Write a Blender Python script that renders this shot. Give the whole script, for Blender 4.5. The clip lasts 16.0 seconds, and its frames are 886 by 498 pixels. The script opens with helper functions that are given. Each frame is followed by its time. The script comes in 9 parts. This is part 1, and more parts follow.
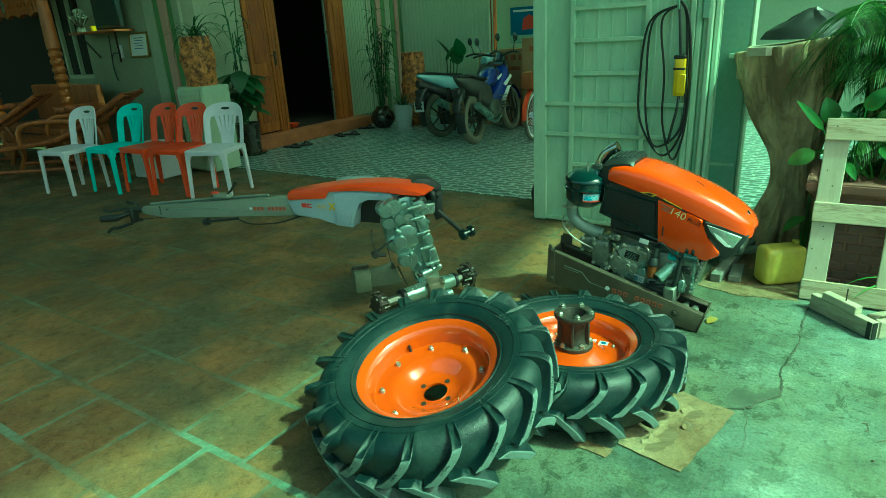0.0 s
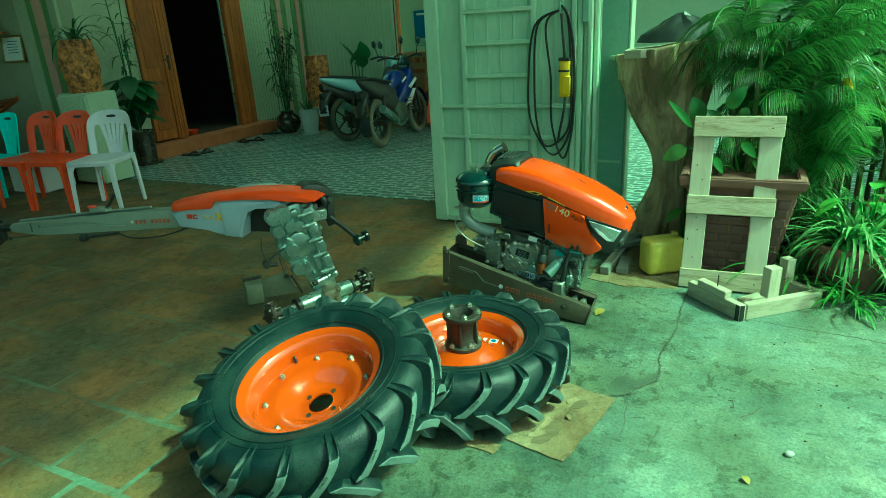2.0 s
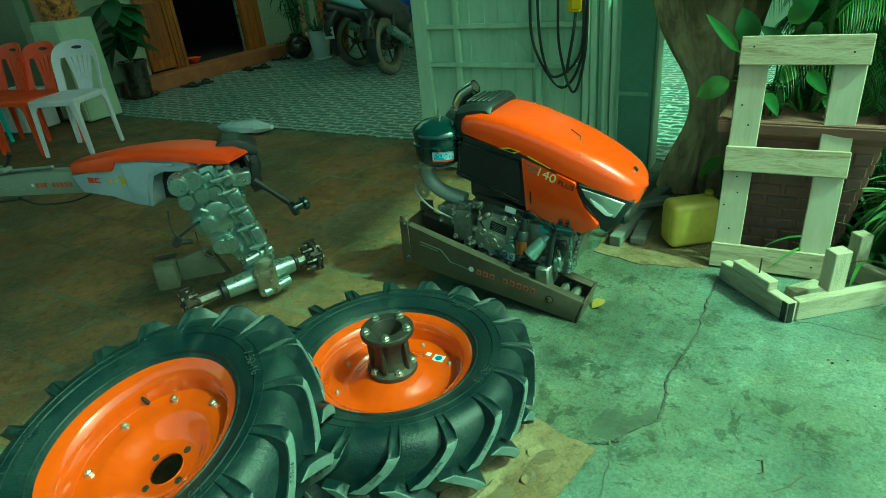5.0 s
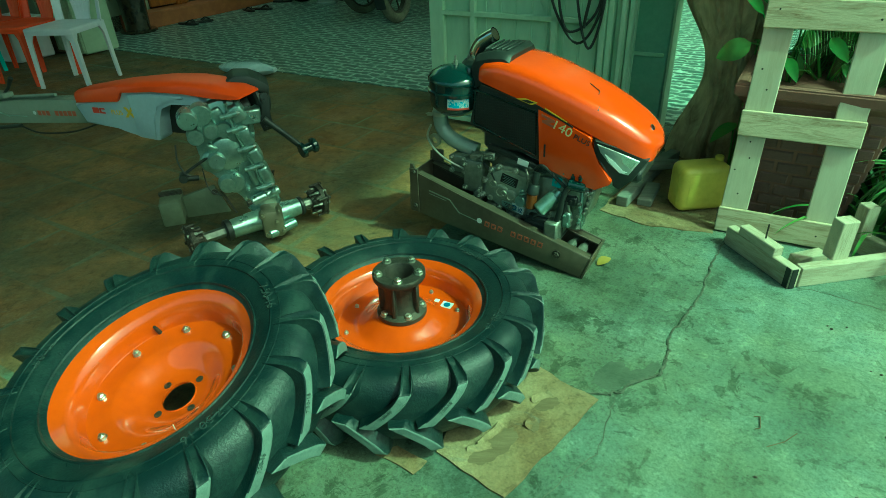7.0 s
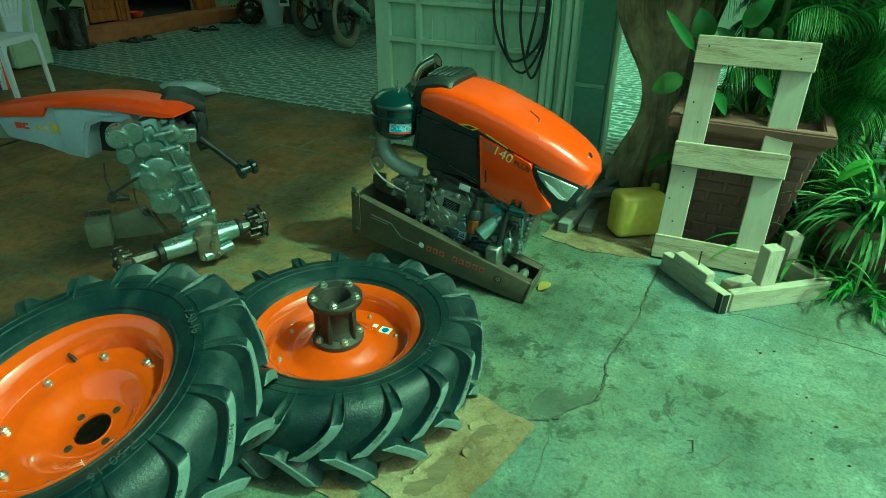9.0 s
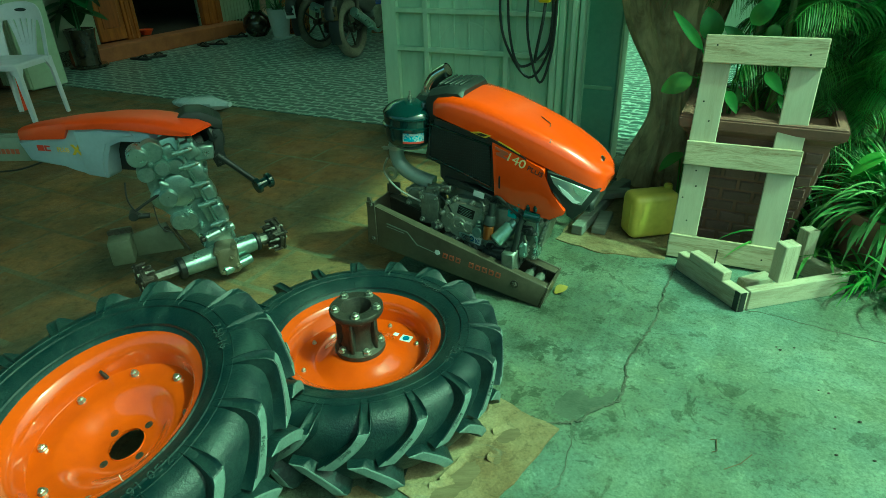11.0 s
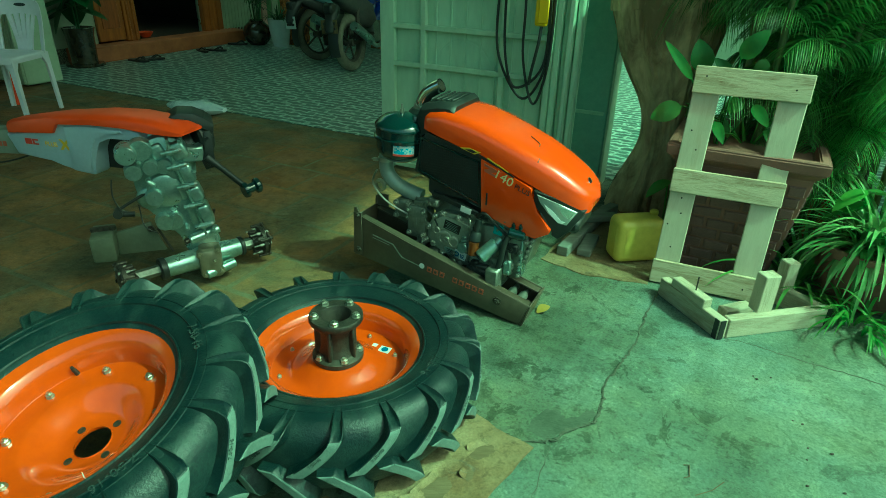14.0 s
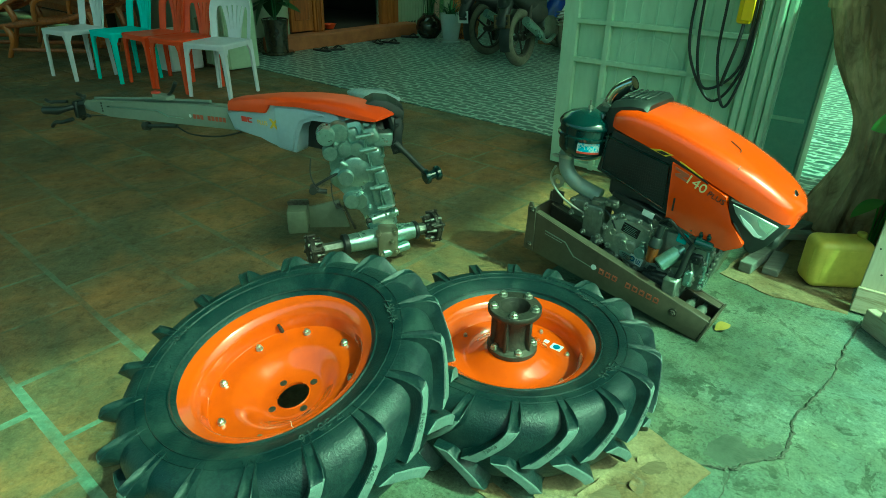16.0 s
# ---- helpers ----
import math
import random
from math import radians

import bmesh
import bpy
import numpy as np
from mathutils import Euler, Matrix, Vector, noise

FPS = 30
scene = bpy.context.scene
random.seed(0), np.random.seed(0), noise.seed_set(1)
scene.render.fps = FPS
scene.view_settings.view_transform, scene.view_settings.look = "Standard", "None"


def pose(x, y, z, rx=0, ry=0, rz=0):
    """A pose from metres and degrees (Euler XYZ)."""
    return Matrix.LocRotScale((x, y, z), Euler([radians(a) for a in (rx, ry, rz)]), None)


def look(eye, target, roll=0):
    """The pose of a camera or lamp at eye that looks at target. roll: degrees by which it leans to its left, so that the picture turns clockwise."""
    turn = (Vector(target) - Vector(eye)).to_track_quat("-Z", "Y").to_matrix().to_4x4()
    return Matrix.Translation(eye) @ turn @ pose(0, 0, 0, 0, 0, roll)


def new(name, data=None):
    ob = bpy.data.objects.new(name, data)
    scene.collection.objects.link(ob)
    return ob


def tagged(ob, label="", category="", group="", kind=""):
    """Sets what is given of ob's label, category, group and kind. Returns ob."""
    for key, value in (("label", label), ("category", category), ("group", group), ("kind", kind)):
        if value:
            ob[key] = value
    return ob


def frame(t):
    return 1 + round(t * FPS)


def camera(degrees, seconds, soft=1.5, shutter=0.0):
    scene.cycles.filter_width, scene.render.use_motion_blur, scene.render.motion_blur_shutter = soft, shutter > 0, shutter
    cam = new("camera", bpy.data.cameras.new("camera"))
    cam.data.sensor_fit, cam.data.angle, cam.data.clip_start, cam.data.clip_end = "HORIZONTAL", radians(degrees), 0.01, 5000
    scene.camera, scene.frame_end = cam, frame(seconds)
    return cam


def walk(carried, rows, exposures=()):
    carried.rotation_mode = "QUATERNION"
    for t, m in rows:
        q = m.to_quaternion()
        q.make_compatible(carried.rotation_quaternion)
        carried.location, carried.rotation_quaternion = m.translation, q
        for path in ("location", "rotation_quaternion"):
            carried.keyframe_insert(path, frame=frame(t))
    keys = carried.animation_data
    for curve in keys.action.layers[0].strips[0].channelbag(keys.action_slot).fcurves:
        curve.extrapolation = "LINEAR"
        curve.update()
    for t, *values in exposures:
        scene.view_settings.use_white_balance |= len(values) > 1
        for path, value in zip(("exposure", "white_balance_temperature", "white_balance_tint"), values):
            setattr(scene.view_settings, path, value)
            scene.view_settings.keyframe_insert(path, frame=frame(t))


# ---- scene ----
cam = camera(72.6, 16.0, soft=0.45)
PATH = [
    (0, (0.339, 0.12, 1.303), (0.086, 1.986, 0.629), -3.3),
    (0.5, (0.327, 0.115, 1.306), (0.036, 1.977, 0.636), -2.3),
    (1, (0.319, 0.107, 1.313), (0.027, 1.969, 0.646), -1.9),
    (1.5, (0.359, 0.1, 1.315), (0.211, 1.981, 0.651), -3.7),
    (2, (0.476, 0.136, 1.301), (0.477, 2.017, 0.62), -3.3),
    (2.5, (0.569, 0.215, 1.283), (0.467, 2.075, 0.555), -5.9),
    (3, (0.629, 0.384, 1.265), (0.537, 2.242, 0.53), -7.4),
    (3.5, (0.746, 0.574, 1.258), (0.898, 2.432, 0.535), -7.9),
    (4, (0.861, 0.787, 1.23), (0.658, 2.638, 0.502), -7.2),
    (4.2, (0.871, 0.817, 1.234), (0.668, 2.647, 0.452), -7.6),
    (6.3, (0.781, 0.792, 1.21), (0.656, 2.537, 0.241), -1.1),
    (6.5, (0.779, 0.79, 1.205), (0.633, 2.524, 0.218), -1.8),
    (7, (0.779, 0.792, 1.203), (0.627, 2.503, 0.179), -2.4),
    (7.5, (0.782, 0.795, 1.203), (0.631, 2.503, 0.174), -3.0),
    (8, (0.787, 0.798, 1.209), (0.631, 2.528, 0.218), -4.7),
    (8.5, (0.803, 0.809, 1.212), (0.707, 2.557, 0.245), -4.8),
    (9, (0.811, 0.809, 1.188), (0.822, 2.568, 0.236), 0.7),
    (9.2, (0.791, 0.811, 1.19), (0.745, 2.556, 0.214), 0.0),
    (11.3, (0.793, 0.792, 1.212), (0.79, 2.564, 0.284), -2.4),
    (11.5, (0.799, 0.791, 1.213), (0.831, 2.569, 0.297), -2.1),
    (12, (0.81, 0.791, 1.196), (0.902, 2.59, 0.326), 0.6),
    (12.5, (0.819, 0.812, 1.194), (0.854, 2.586, 0.27), 0.7),
    (13, (0.809, 0.803, 1.196), (0.772, 2.577, 0.274), -0.8),
    (13.5, (0.792, 0.788, 1.209), (0.808, 2.558, 0.277), 0.9),
    (14, (0.809, 0.786, 1.198), (0.819, 2.578, 0.31), 1.7),
    (14.5, (0.828, 0.792, 1.199), (0.688, 2.579, 0.312), -0.6),
    (15, (0.792, 0.789, 1.195), (0.541, 2.563, 0.306), -1.0),
    (15.5, (0.729, 0.766, 1.198), (0.385, 2.522, 0.304), -0.8),
    (16, (0.681, 0.767, 1.189), (0.246, 2.495, 0.281), 0.9),
]
walk(cam, [(t, look(eye, target, roll)) for t, eye, target, roll in PATH],
     exposures=[(0.0, 0.96, 5550, -76), (1.2, 0.98, 5550, -76), (1.7, 0.95, 5550, -76), (2.5, 0.62, 5550, -76), (4.2, 0.54, 5550, -76), (7.5, 0.46, 5550, -76), (14.0, 0.42, 5550, -76), (16.0, 0.86, 5550, -76)])

# ---- light: soft daylight from the open front, roof over the house side ----
ANGLE = math.atan2(-0.445, 0.895)          # the house stands turned by this much
HOUSE = Matrix.Rotation(ANGLE, 4, "Z")
world = bpy.data.worlds.new("sky")
scene.world = world
world.use_nodes = True
sky = world.node_tree.nodes.new("ShaderNodeTexSky")
sky.sky_type, sky.sun_disc = "NISHITA", False
sky.air_density, sky.dust_density, sky.ozone_density = 0.9, 7.0, 0.3      # hazy, whitish sky
sky.sun_elevation, sky.sun_rotation = radians(53), radians(114)
world.node_tree.links.new(sky.outputs[0], world.node_tree.nodes["Background"].inputs[0])
world.node_tree.nodes["Background"].inputs[1].default_value = 0.150
sun = new("sun", bpy.data.lights.new("sun", "SUN"))
sun.data.energy, sun.data.angle, sun.data.color = 2.70, radians(2.0), (0.78, 1.0, 0.76)
sun.matrix_basis = look((3.16, -1.40, 4.6), (0, 0, 0))

# ---- building tools ----
def bm_new():
    return bmesh.new()


def part(name, bm, material, parent=None, label="", smooth=True, m=None):
    """Link a bmesh as one mesh object, under a thing or on its own."""
    bmesh.ops.recalc_face_normals(bm, faces=bm.faces)
    me = bpy.data.meshes.new(name)
    bm.to_mesh(me)
    bm.free()
    me.materials.append(material)
    if smooth:
        me.shade_smooth()
        me.set_sharp_from_angle(angle=radians(38))
    ob = new(name, me)
    if parent is not None:
        ob.parent = parent
    if m is not None:
        ob.matrix_basis = m
    if label:
        ob["label"] = label
    return ob


def thing(name, m, label, category, group="", kind=""):
    ob = new(name)
    ob.empty_display_size = 0.05
    ob.matrix_basis = m
    return tagged(ob, label, category, group, kind)


def twin(name, ob, m, parent=None):
    """Another object on the same mesh."""
    o = new(name, ob.data)
    o.parent = parent
    o.matrix_basis = m
    return o


def box(bm, c, s, bevel=0.0, m=None, seg=1):
    """A box of size s round c."""
    r = bmesh.ops.create_cube(bm, size=1.0, matrix=Matrix.Translation(c) @ Matrix.Diagonal((*s, 1)))
    vs = r["verts"]
    if bevel:
        es = list({e for v in vs for e in v.link_edges})
        r = bmesh.ops.bevel(bm, geom=es, offset=min(bevel, min(s) * 0.45), segments=seg, affect="EDGES", profile=0.5)
        vs = list({v for f in r["faces"] for v in f.verts} | {v for v in vs if v.is_valid})
    if m is not None:
        bmesh.ops.transform(bm, matrix=m, verts=vs)
    return vs


def lathe(bm, profile, seg=32, m=None, start=0.0, sweep=2 * math.pi):
    """Turn (r, z) points round z."""
    closed = abs(sweep - 2 * math.pi) < 1e-6
    n = seg if closed else seg + 1
    rings = []
    for r, z in profile:
        if r < 1e-6:
            rings.append([bm.verts.new((0, 0, z))])
        else:
            rings.append([bm.verts.new((r * math.cos(start + sweep * k / seg), r * math.sin(start + sweep * k / seg), z)) for k in range(n)])
    for a, b in zip(rings, rings[1:]):
        for k in range(seg):
            j = (k + 1) % n if closed else k + 1
            if len(a) == 1 and len(b) == 1:
                continue
            if len(a) == 1:
                bm.faces.new((a[0], b[k], b[j]))
            elif len(b) == 1:
                bm.faces.new((a[k], b[0], a[j]))
            else:
                bm.faces.new((a[k], b[k], b[j], a[j]))
    vs = [v for r in rings for v in r]
    if m is not None:
        bmesh.ops.transform(bm, matrix=m, verts=vs)
    return vs


def axis(p, q):
    """A frame at p whose z points to q."""
    d = Vector(q) - Vector(p)
    return Matrix.Translation(p) @ d.to_track_quat("Z", "Y").to_matrix().to_4x4(), d.length


def rod(bm, p, q, r, r2=None, seg=12, bevel=0.0):
    m, n = axis(p, q)
    r2 = r if r2 is None else r2
    b = min(bevel, r * 0.5, r2 * 0.5, n * 0.4)
    prof = [(0, 0), (r - b, 0), (r, b), (r2, n - b), (r2 - b, n), (0, n)] if b else [(0, 0), (r, 0), (r2, n), (0, n)]
    return lathe(bm, prof, seg, m)


def loft(bm, rings, cap=True, closed=True):
    """Skin rings of equal length."""
    vr = [[bm.verts.new(p) for p in ring] for ring in rings]
    n = len(vr[0])
    for a, b in zip(vr, vr[1:]):
        for k in range(n if closed else n - 1):
            bm.faces.new((a[k], a[(k + 1) % n], b[(k + 1) % n], b[k]))
    if cap and closed:
        bm.faces.new(list(reversed(vr[0])))
        bm.faces.new(vr[-1])
    return [v for r in vr for v in r]


def smooth_path(pts, n=6):
    """More points on a smooth curve through pts."""
    P = [Vector(p) for p in pts]
    out = []
    for k in range(len(P) - 1):
        a, b, c, d = P[max(k - 1, 0)], P[k], P[k + 1], P[min(k + 2, len(P) - 1)]
        for j in range(n):
            t = j / n
            out.append(0.5 * (2 * b + (c - a) * t + (2 * a - 5 * b + 4 * c - d) * t * t + (3 * b - a - 3 * c + d) * t ** 3))
    return out + [P[-1]]


def tube(bm, pts, r, seg=8, cap=True):
    """Sweep a circle (r may be a list) along pts."""
    P = [Vector(p) for p in pts]
    up, rings = Vector((0.31, 0.17, 0.93)), []
    for k, p in enumerate(P):
        t = (P[min(k + 1, len(P) - 1)] - P[max(k - 1, 0)]).normalized()
        s = t.cross(up)
        s = s.normalized() if s.length > 1e-4 else t.orthogonal().normalized()
        up = s.cross(t).normalized()
        rr = r[k] if isinstance(r, (list, tuple)) else r
        rings.append([p + rr * (math.cos(2 * math.pi * j / seg) * s + math.sin(2 * math.pi * j / seg) * up) for j in range(seg)])
    return loft(bm, rings, cap)


def prism(bm, poly, h0, h1, m=None, bevel=0.0):
    """A flat outline in xy raised from h0 to h1."""
    vs = loft(bm, [[(x, y, h0) for x, y in poly], [(x, y, h1) for x, y in poly]])
    if bevel:
        es = list({e for v in vs for e in v.link_edges})
        r = bmesh.ops.bevel(bm, geom=es, offset=bevel, segments=2, affect="EDGES", profile=0.5)
        vs = list({v for f in r["faces"] for v in f.verts} | {v for v in vs if v.is_valid})
    if m is not None:
        bmesh.ops.transform(bm, matrix=m, verts=vs)
    return vs


def hexnut(bm, p, q, r):
    m, n = axis(p, q)
    lathe(bm, [(0, 0), (r, 0), (r, n * 0.85), (r * 0.85, n), (0, n)], 6, m)
    lathe(bm, [(0, n), (r * 0.5, n), (r * 0.5, n * 1.5), (0, n * 1.5)], 8, m)


def text_mesh(body, size, material, name, parent, m, depth=0.0008, label=""):
    cu = bpy.data.curves.new(name, "FONT")
    cu.body, cu.size, cu.extrude, cu.align_x, cu.align_y = body, size, depth, "CENTER", "CENTER"
    cu.resolution_u = 3
    tmp = bpy.data.objects.new(name, cu)
    me = bpy.data.meshes.new_from_object(tmp)
    bpy.data.objects.remove(tmp)
    me.materials.clear()
    me.materials.append(material)
    ob = new(name, me)
    ob.parent, ob.matrix_basis = parent, m
    if label:
        ob["label"] = label
    return ob


def frame3(o, x, y):
    """A pose at o with the given x and (nearly) y directions."""
    x = Vector(x).normalized()
    z = x.cross(Vector(y)).normalized()
    y = z.cross(x)
    return Matrix((( x.x, y.x, z.x, o[0]), (x.y, y.y, z.y, o[1]), (x.z, y.z, z.z, o[2]), (0, 0, 0, 1)))


# ---- materials ----
def mat(name, a, b=None, rough=0.5, metal=0.0, grain=40.0, blotch=4.0, amount=0.5, bump=0.15, bump_scale=None, coat=0.0,
        rough_vary=0.12, spread=(0.35, 0.65), distort=0.0, stretch=(1, 1, 1), vary=0.0, trans=0.0, sub=0.0):
    """A worn surface: two colours mixed by blotches and grain, with uneven gloss and fine relief."""
    m = bpy.data.materials.new(name)
    m.use_nodes = True
    nt = m.node_tree
    N, L = nt.nodes, nt.links
    p = N["Principled BSDF"]
    b = b or tuple(v * 0.75 for v in a)
    tc = N.new("ShaderNodeTexCoord")
    mp = N.new("ShaderNodeMapping")
    mp.inputs["Scale"].default_value = stretch
    L.new(tc.outputs["Object"], mp.inputs[0])

    def noise_node(scale, detail, rough_=0.6):
        n = N.new("ShaderNodeTexNoise")
        n.inputs["Scale"].default_value, n.inputs["Detail"].default_value = scale, detail
        n.inputs["Roughness"].default_value, n.inputs["Distortion"].default_value = rough_, distort
        L.new(mp.outputs[0], n.inputs["Vector"])
        return n

    n1, n2 = noise_node(blotch, 5), noise_node(grain, 4, 0.7)
    mixn = N.new("ShaderNodeMix")
    mixn.inputs[0].default_value = 0.4
    L.new(n1.outputs[0], mixn.inputs[2])
    L.new(n2.outputs[0], mixn.inputs[3])
    ramp = N.new("ShaderNodeValToRGB")
    ramp.color_ramp.elements[0].position, ramp.color_ramp.elements[1].position = spread
    lo = tuple(x + (y - x) * 0.0 for x, y in zip(a, b))
    hi = tuple(x + (y - x) * min(1.0, amount * 2) for x, y in zip(a, b))
    ramp.color_ramp.elements[0].color, ramp.color_ramp.elements[1].color = (*lo, 1), (*hi, 1)
    L.new(mixn.outputs[0], ramp.inputs[0])
    colour = ramp.outputs[0]
    if vary:
        info, hsv = N.new("ShaderNodeObjectInfo"), N.new("ShaderNodeHueSaturation")
        mr = N.new("ShaderNodeMapRange")
        mr.inputs[3].default_value, mr.inputs[4].default_value = 1 - vary, 1 + vary
        L.new(info.outputs["Random"], mr.inputs[0])
        L.new(mr.outputs[0], hsv.inputs["Value"])
        L.new(colour, hsv.inputs["Color"])
        colour = hsv.outputs[0]
    L.new(colour, p.inputs["Base Color"])
    rr = N.new("ShaderNodeMapRange")
    rr.inputs[3].default_value, rr.inputs[4].default_value = max(0.02, rough - rough_vary), min(1.0, rough + rough_vary)
    L.new(n1.outputs[0], rr.inputs[0])
    L.new(rr.outputs[0], p.inputs["Roughness"])
    p.inputs["Metallic"].default_value = metal
    p.inputs["Coat Weight"].default_value = coat
    p.inputs["Coat Roughness"].default_value = 0.07
    if bump:
        n3 = noise_node(bump_scale or grain * 2, 3)
        bp = N.new("ShaderNodeBump")
        bp.inputs["Strength"].default_value, bp.inputs["Distance"].default_value = bump, 0.01
        L.new(n3.outputs[0], bp.inputs["Height"])
        L.new(bp.outputs[0], p.inputs["Normal"])
    if trans:
        p.inputs["Transmission Weight"].default_value = trans
    if sub:
        p.inputs["Subsurface Weight"].default_value = sub
        p.inputs["Subsurface Radius"].default_value = (0.02, 0.02, 0.01)
    return m


def leaf_mat(name, a, b, rough=0.42, light=0.42):
    """Leaves: uneven green that lets some light through."""
    m = mat(name, a, b, rough, grain=30, blotch=3, amount=0.5, bump=0.1, vary=0.25)
    nt = m.node_tree
    N, L = nt.nodes, nt.links
    p, out = N["Principled BSDF"], N["Material Output"]
    tr, mx = N.new("ShaderNodeBsdfTranslucent"), N.new("ShaderNodeMixShader")
    src = p.inputs["Base Color"].links[0].from_socket
    geo, hs, mr = N.new("ShaderNodeNewGeometry"), N.new("ShaderNodeHueSaturation"), N.new("ShaderNodeMapRange")
    mr.inputs[3].default_value, mr.inputs[4].default_value = 0.50, 1.75
    L.new(geo.outputs["Random Per Island"], mr.inputs[0])
    L.new(mr.outputs[0], hs.inputs["Value"])
    L.new(src, hs.inputs["Color"])
    L.new(hs.outputs[0], p.inputs["Base Color"])
    L.new(hs.outputs[0], tr.inputs[0])
    mx.inputs[0].default_value = light
    L.new(p.outputs[0], mx.inputs[1])
    L.new(tr.outputs[0], mx.inputs[2])
    L.new(mx.outputs[0], out.inputs[0])
    return m


RUBBER = mat("rubber", (0.005, 0.014, 0.017), (0.030, 0.046, 0.042), 0.46, grain=120, blotch=10, amount=0.5, bump=0.20, bump_scale=160, spread=(0.46, 0.66), rough_vary=0.24, distort=0.5)
RUBBER_WORN = mat("rubber_worn", (0.165, 0.205, 0.19), (0.085, 0.11, 0.105), 0.75, grain=90, blotch=12, bump=0.25)
ORANGE = mat("orange_paint", (0.78, 0.066, 0.004), (0.68, 0.053, 0.004), 0.24, grain=30, blotch=2, amount=0.4, bump=0.015, coat=0.6, rough_vary=0.05)
ORANGE_MATT = mat("orange_moulding", (0.74, 0.060, 0.006), (0.62, 0.048, 0.005), 0.42, grain=30, blotch=2, amount=0.4, bump=0.02, rough_vary=0.05)
ORANGE_RIM = mat("orange_rim_paint", (0.58, 0.070, 0.005), (0.47, 0.054, 0.005), 0.16, grain=22, blotch=5, amount=0.5, bump=0.02, coat=0.8, rough_vary=0.05)
IRON = mat("cast_iron", (0.045, 0.042, 0.038), (0.09, 0.078, 0.064), 0.5, metal=0.6, grain=80, blotch=10, bump=0.3)
ZINC = mat("zinc_bolt", (0.55, 0.55, 0.5), (0.35, 0.35, 0.3), 0.35, metal=0.9, bump=0.05)
ALU = mat("cast_aluminium", (0.46, 0.58, 0.54), (0.25, 0.33, 0.30), 0.30, metal=0.76, grain=70, blotch=9, bump=0.07)
PIPE_GREY = mat("grey_pipe", (0.36, 0.40, 0.36), (0.27, 0.30, 0.27), 0.38, metal=0.25, grain=60, blotch=9, bump=0.05)
CAST = mat("grey_casting", (0.40, 0.42, 0.35), (0.24, 0.25, 0.205), 0.40, metal=0.55, grain=60, blotch=14, bump=0.10)
ALU_DARK = mat("engine_casting", (0.29, 0.305, 0.265), (0.15, 0.16, 0.135), 0.42, metal=0.65, grain=60, blotch=12, bump=0.2)
BLACK = mat("black_plastic", (0.012, 0.014, 0.014), (0.025, 0.028, 0.028), 0.45, bump=0.08)
BLACK_GLOSS = mat("black_enamel", (0.008, 0.022, 0.024), (0.012, 0.03, 0.032), 0.10, bump=0.01, coat=0.6)
CHROME = mat("chrome", (0.75, 0.76, 0.76), (0.6, 0.62, 0.62), 0.10, metal=1.0, bump=0.0, rough_vary=0.04)
OLIVE = mat("olive_paint", (0.092, 0.078, 0.058), (0.052, 0.043, 0.031), 0.32, grain=50, blotch=7, bump=0.06)
ARM = mat("arm_paint", (0.245, 0.27, 0.23), (0.19, 0.21, 0.18), 0.4, grain=50, blotch=4, bump=0.05)
SILVER = mat("silver_plastic", (0.45, 0.52, 0.62), (0.37, 0.43, 0.51), 0.34, grain=80, blotch=4, bump=0.04)
PINE = mat("pine_wood", (0.58, 0.545, 0.425), (0.42, 0.365, 0.255), 0.7, grain=12, blotch=1.5, spread=(0.42, 0.78), bump=0.12, distort=0.8, stretch=(1.2, 9, 9), vary=0.10)
PINE_OLD = mat("weathered_pine", (0.47, 0.43, 0.325), (0.235, 0.19, 0.125), 0.75, grain=14, blotch=3, spread=(0.46, 0.70), bump=0.3, distort=1.2, stretch=(1.2, 8, 8), vary=0.12)
PINE_HEART = mat("pine_heartwood", (0.56, 0.50, 0.36), (0.23, 0.165, 0.085), 0.7, grain=9, blotch=2.2, spread=(0.47, 0.66), bump=0.2, distort=2.2, stretch=(0.9, 7, 7), vary=0.08)
PLASTIC_W = mat("white_plastic", (0.82, 0.78, 0.87), (0.69, 0.66, 0.73), 0.38, grain=20, blotch=4, bump=0.02)
PLASTIC_O = mat("orange_plastic", (0.80, 0.075, 0.02), (0.66, 0.06, 0.018), 0.4, grain=20, blotch=4, bump=0.02)
PLASTIC_C = mat("cyan_plastic", (0.20, 0.80, 0.78), (0.15, 0.66, 0.64), 0.4, grain=20, blotch=4, bump=0.02)
YELLOW = mat("yellow_plastic", (0.72, 0.61, 0.13), (0.56, 0.46, 0.09), 0.42, grain=30, blotch=7, bump=0.06)
YELLOW2 = mat("yellow_box", (0.80, 0.55, 0.02), (0.68, 0.45, 0.02), 0.35, grain=30, blotch=7, bump=0.04)
GREEN_METAL = mat("green_painted_metal", (0.60, 0.74, 0.56), (0.40, 0.52, 0.38), 0.40, grain=18, blotch=3.5, bump=0.08, stretch=(1, 1, 0.3), spread=(0.36, 0.70))
# darker copy of the gate's green, with the post's shade mixed in
GREEN_DARK_SHADE = mat("dark_green_shade_metal", (0.36, 0.52, 0.40), (0.26, 0.39, 0.30), 0.4, grain=35, blotch=2.5, bump=0.06)


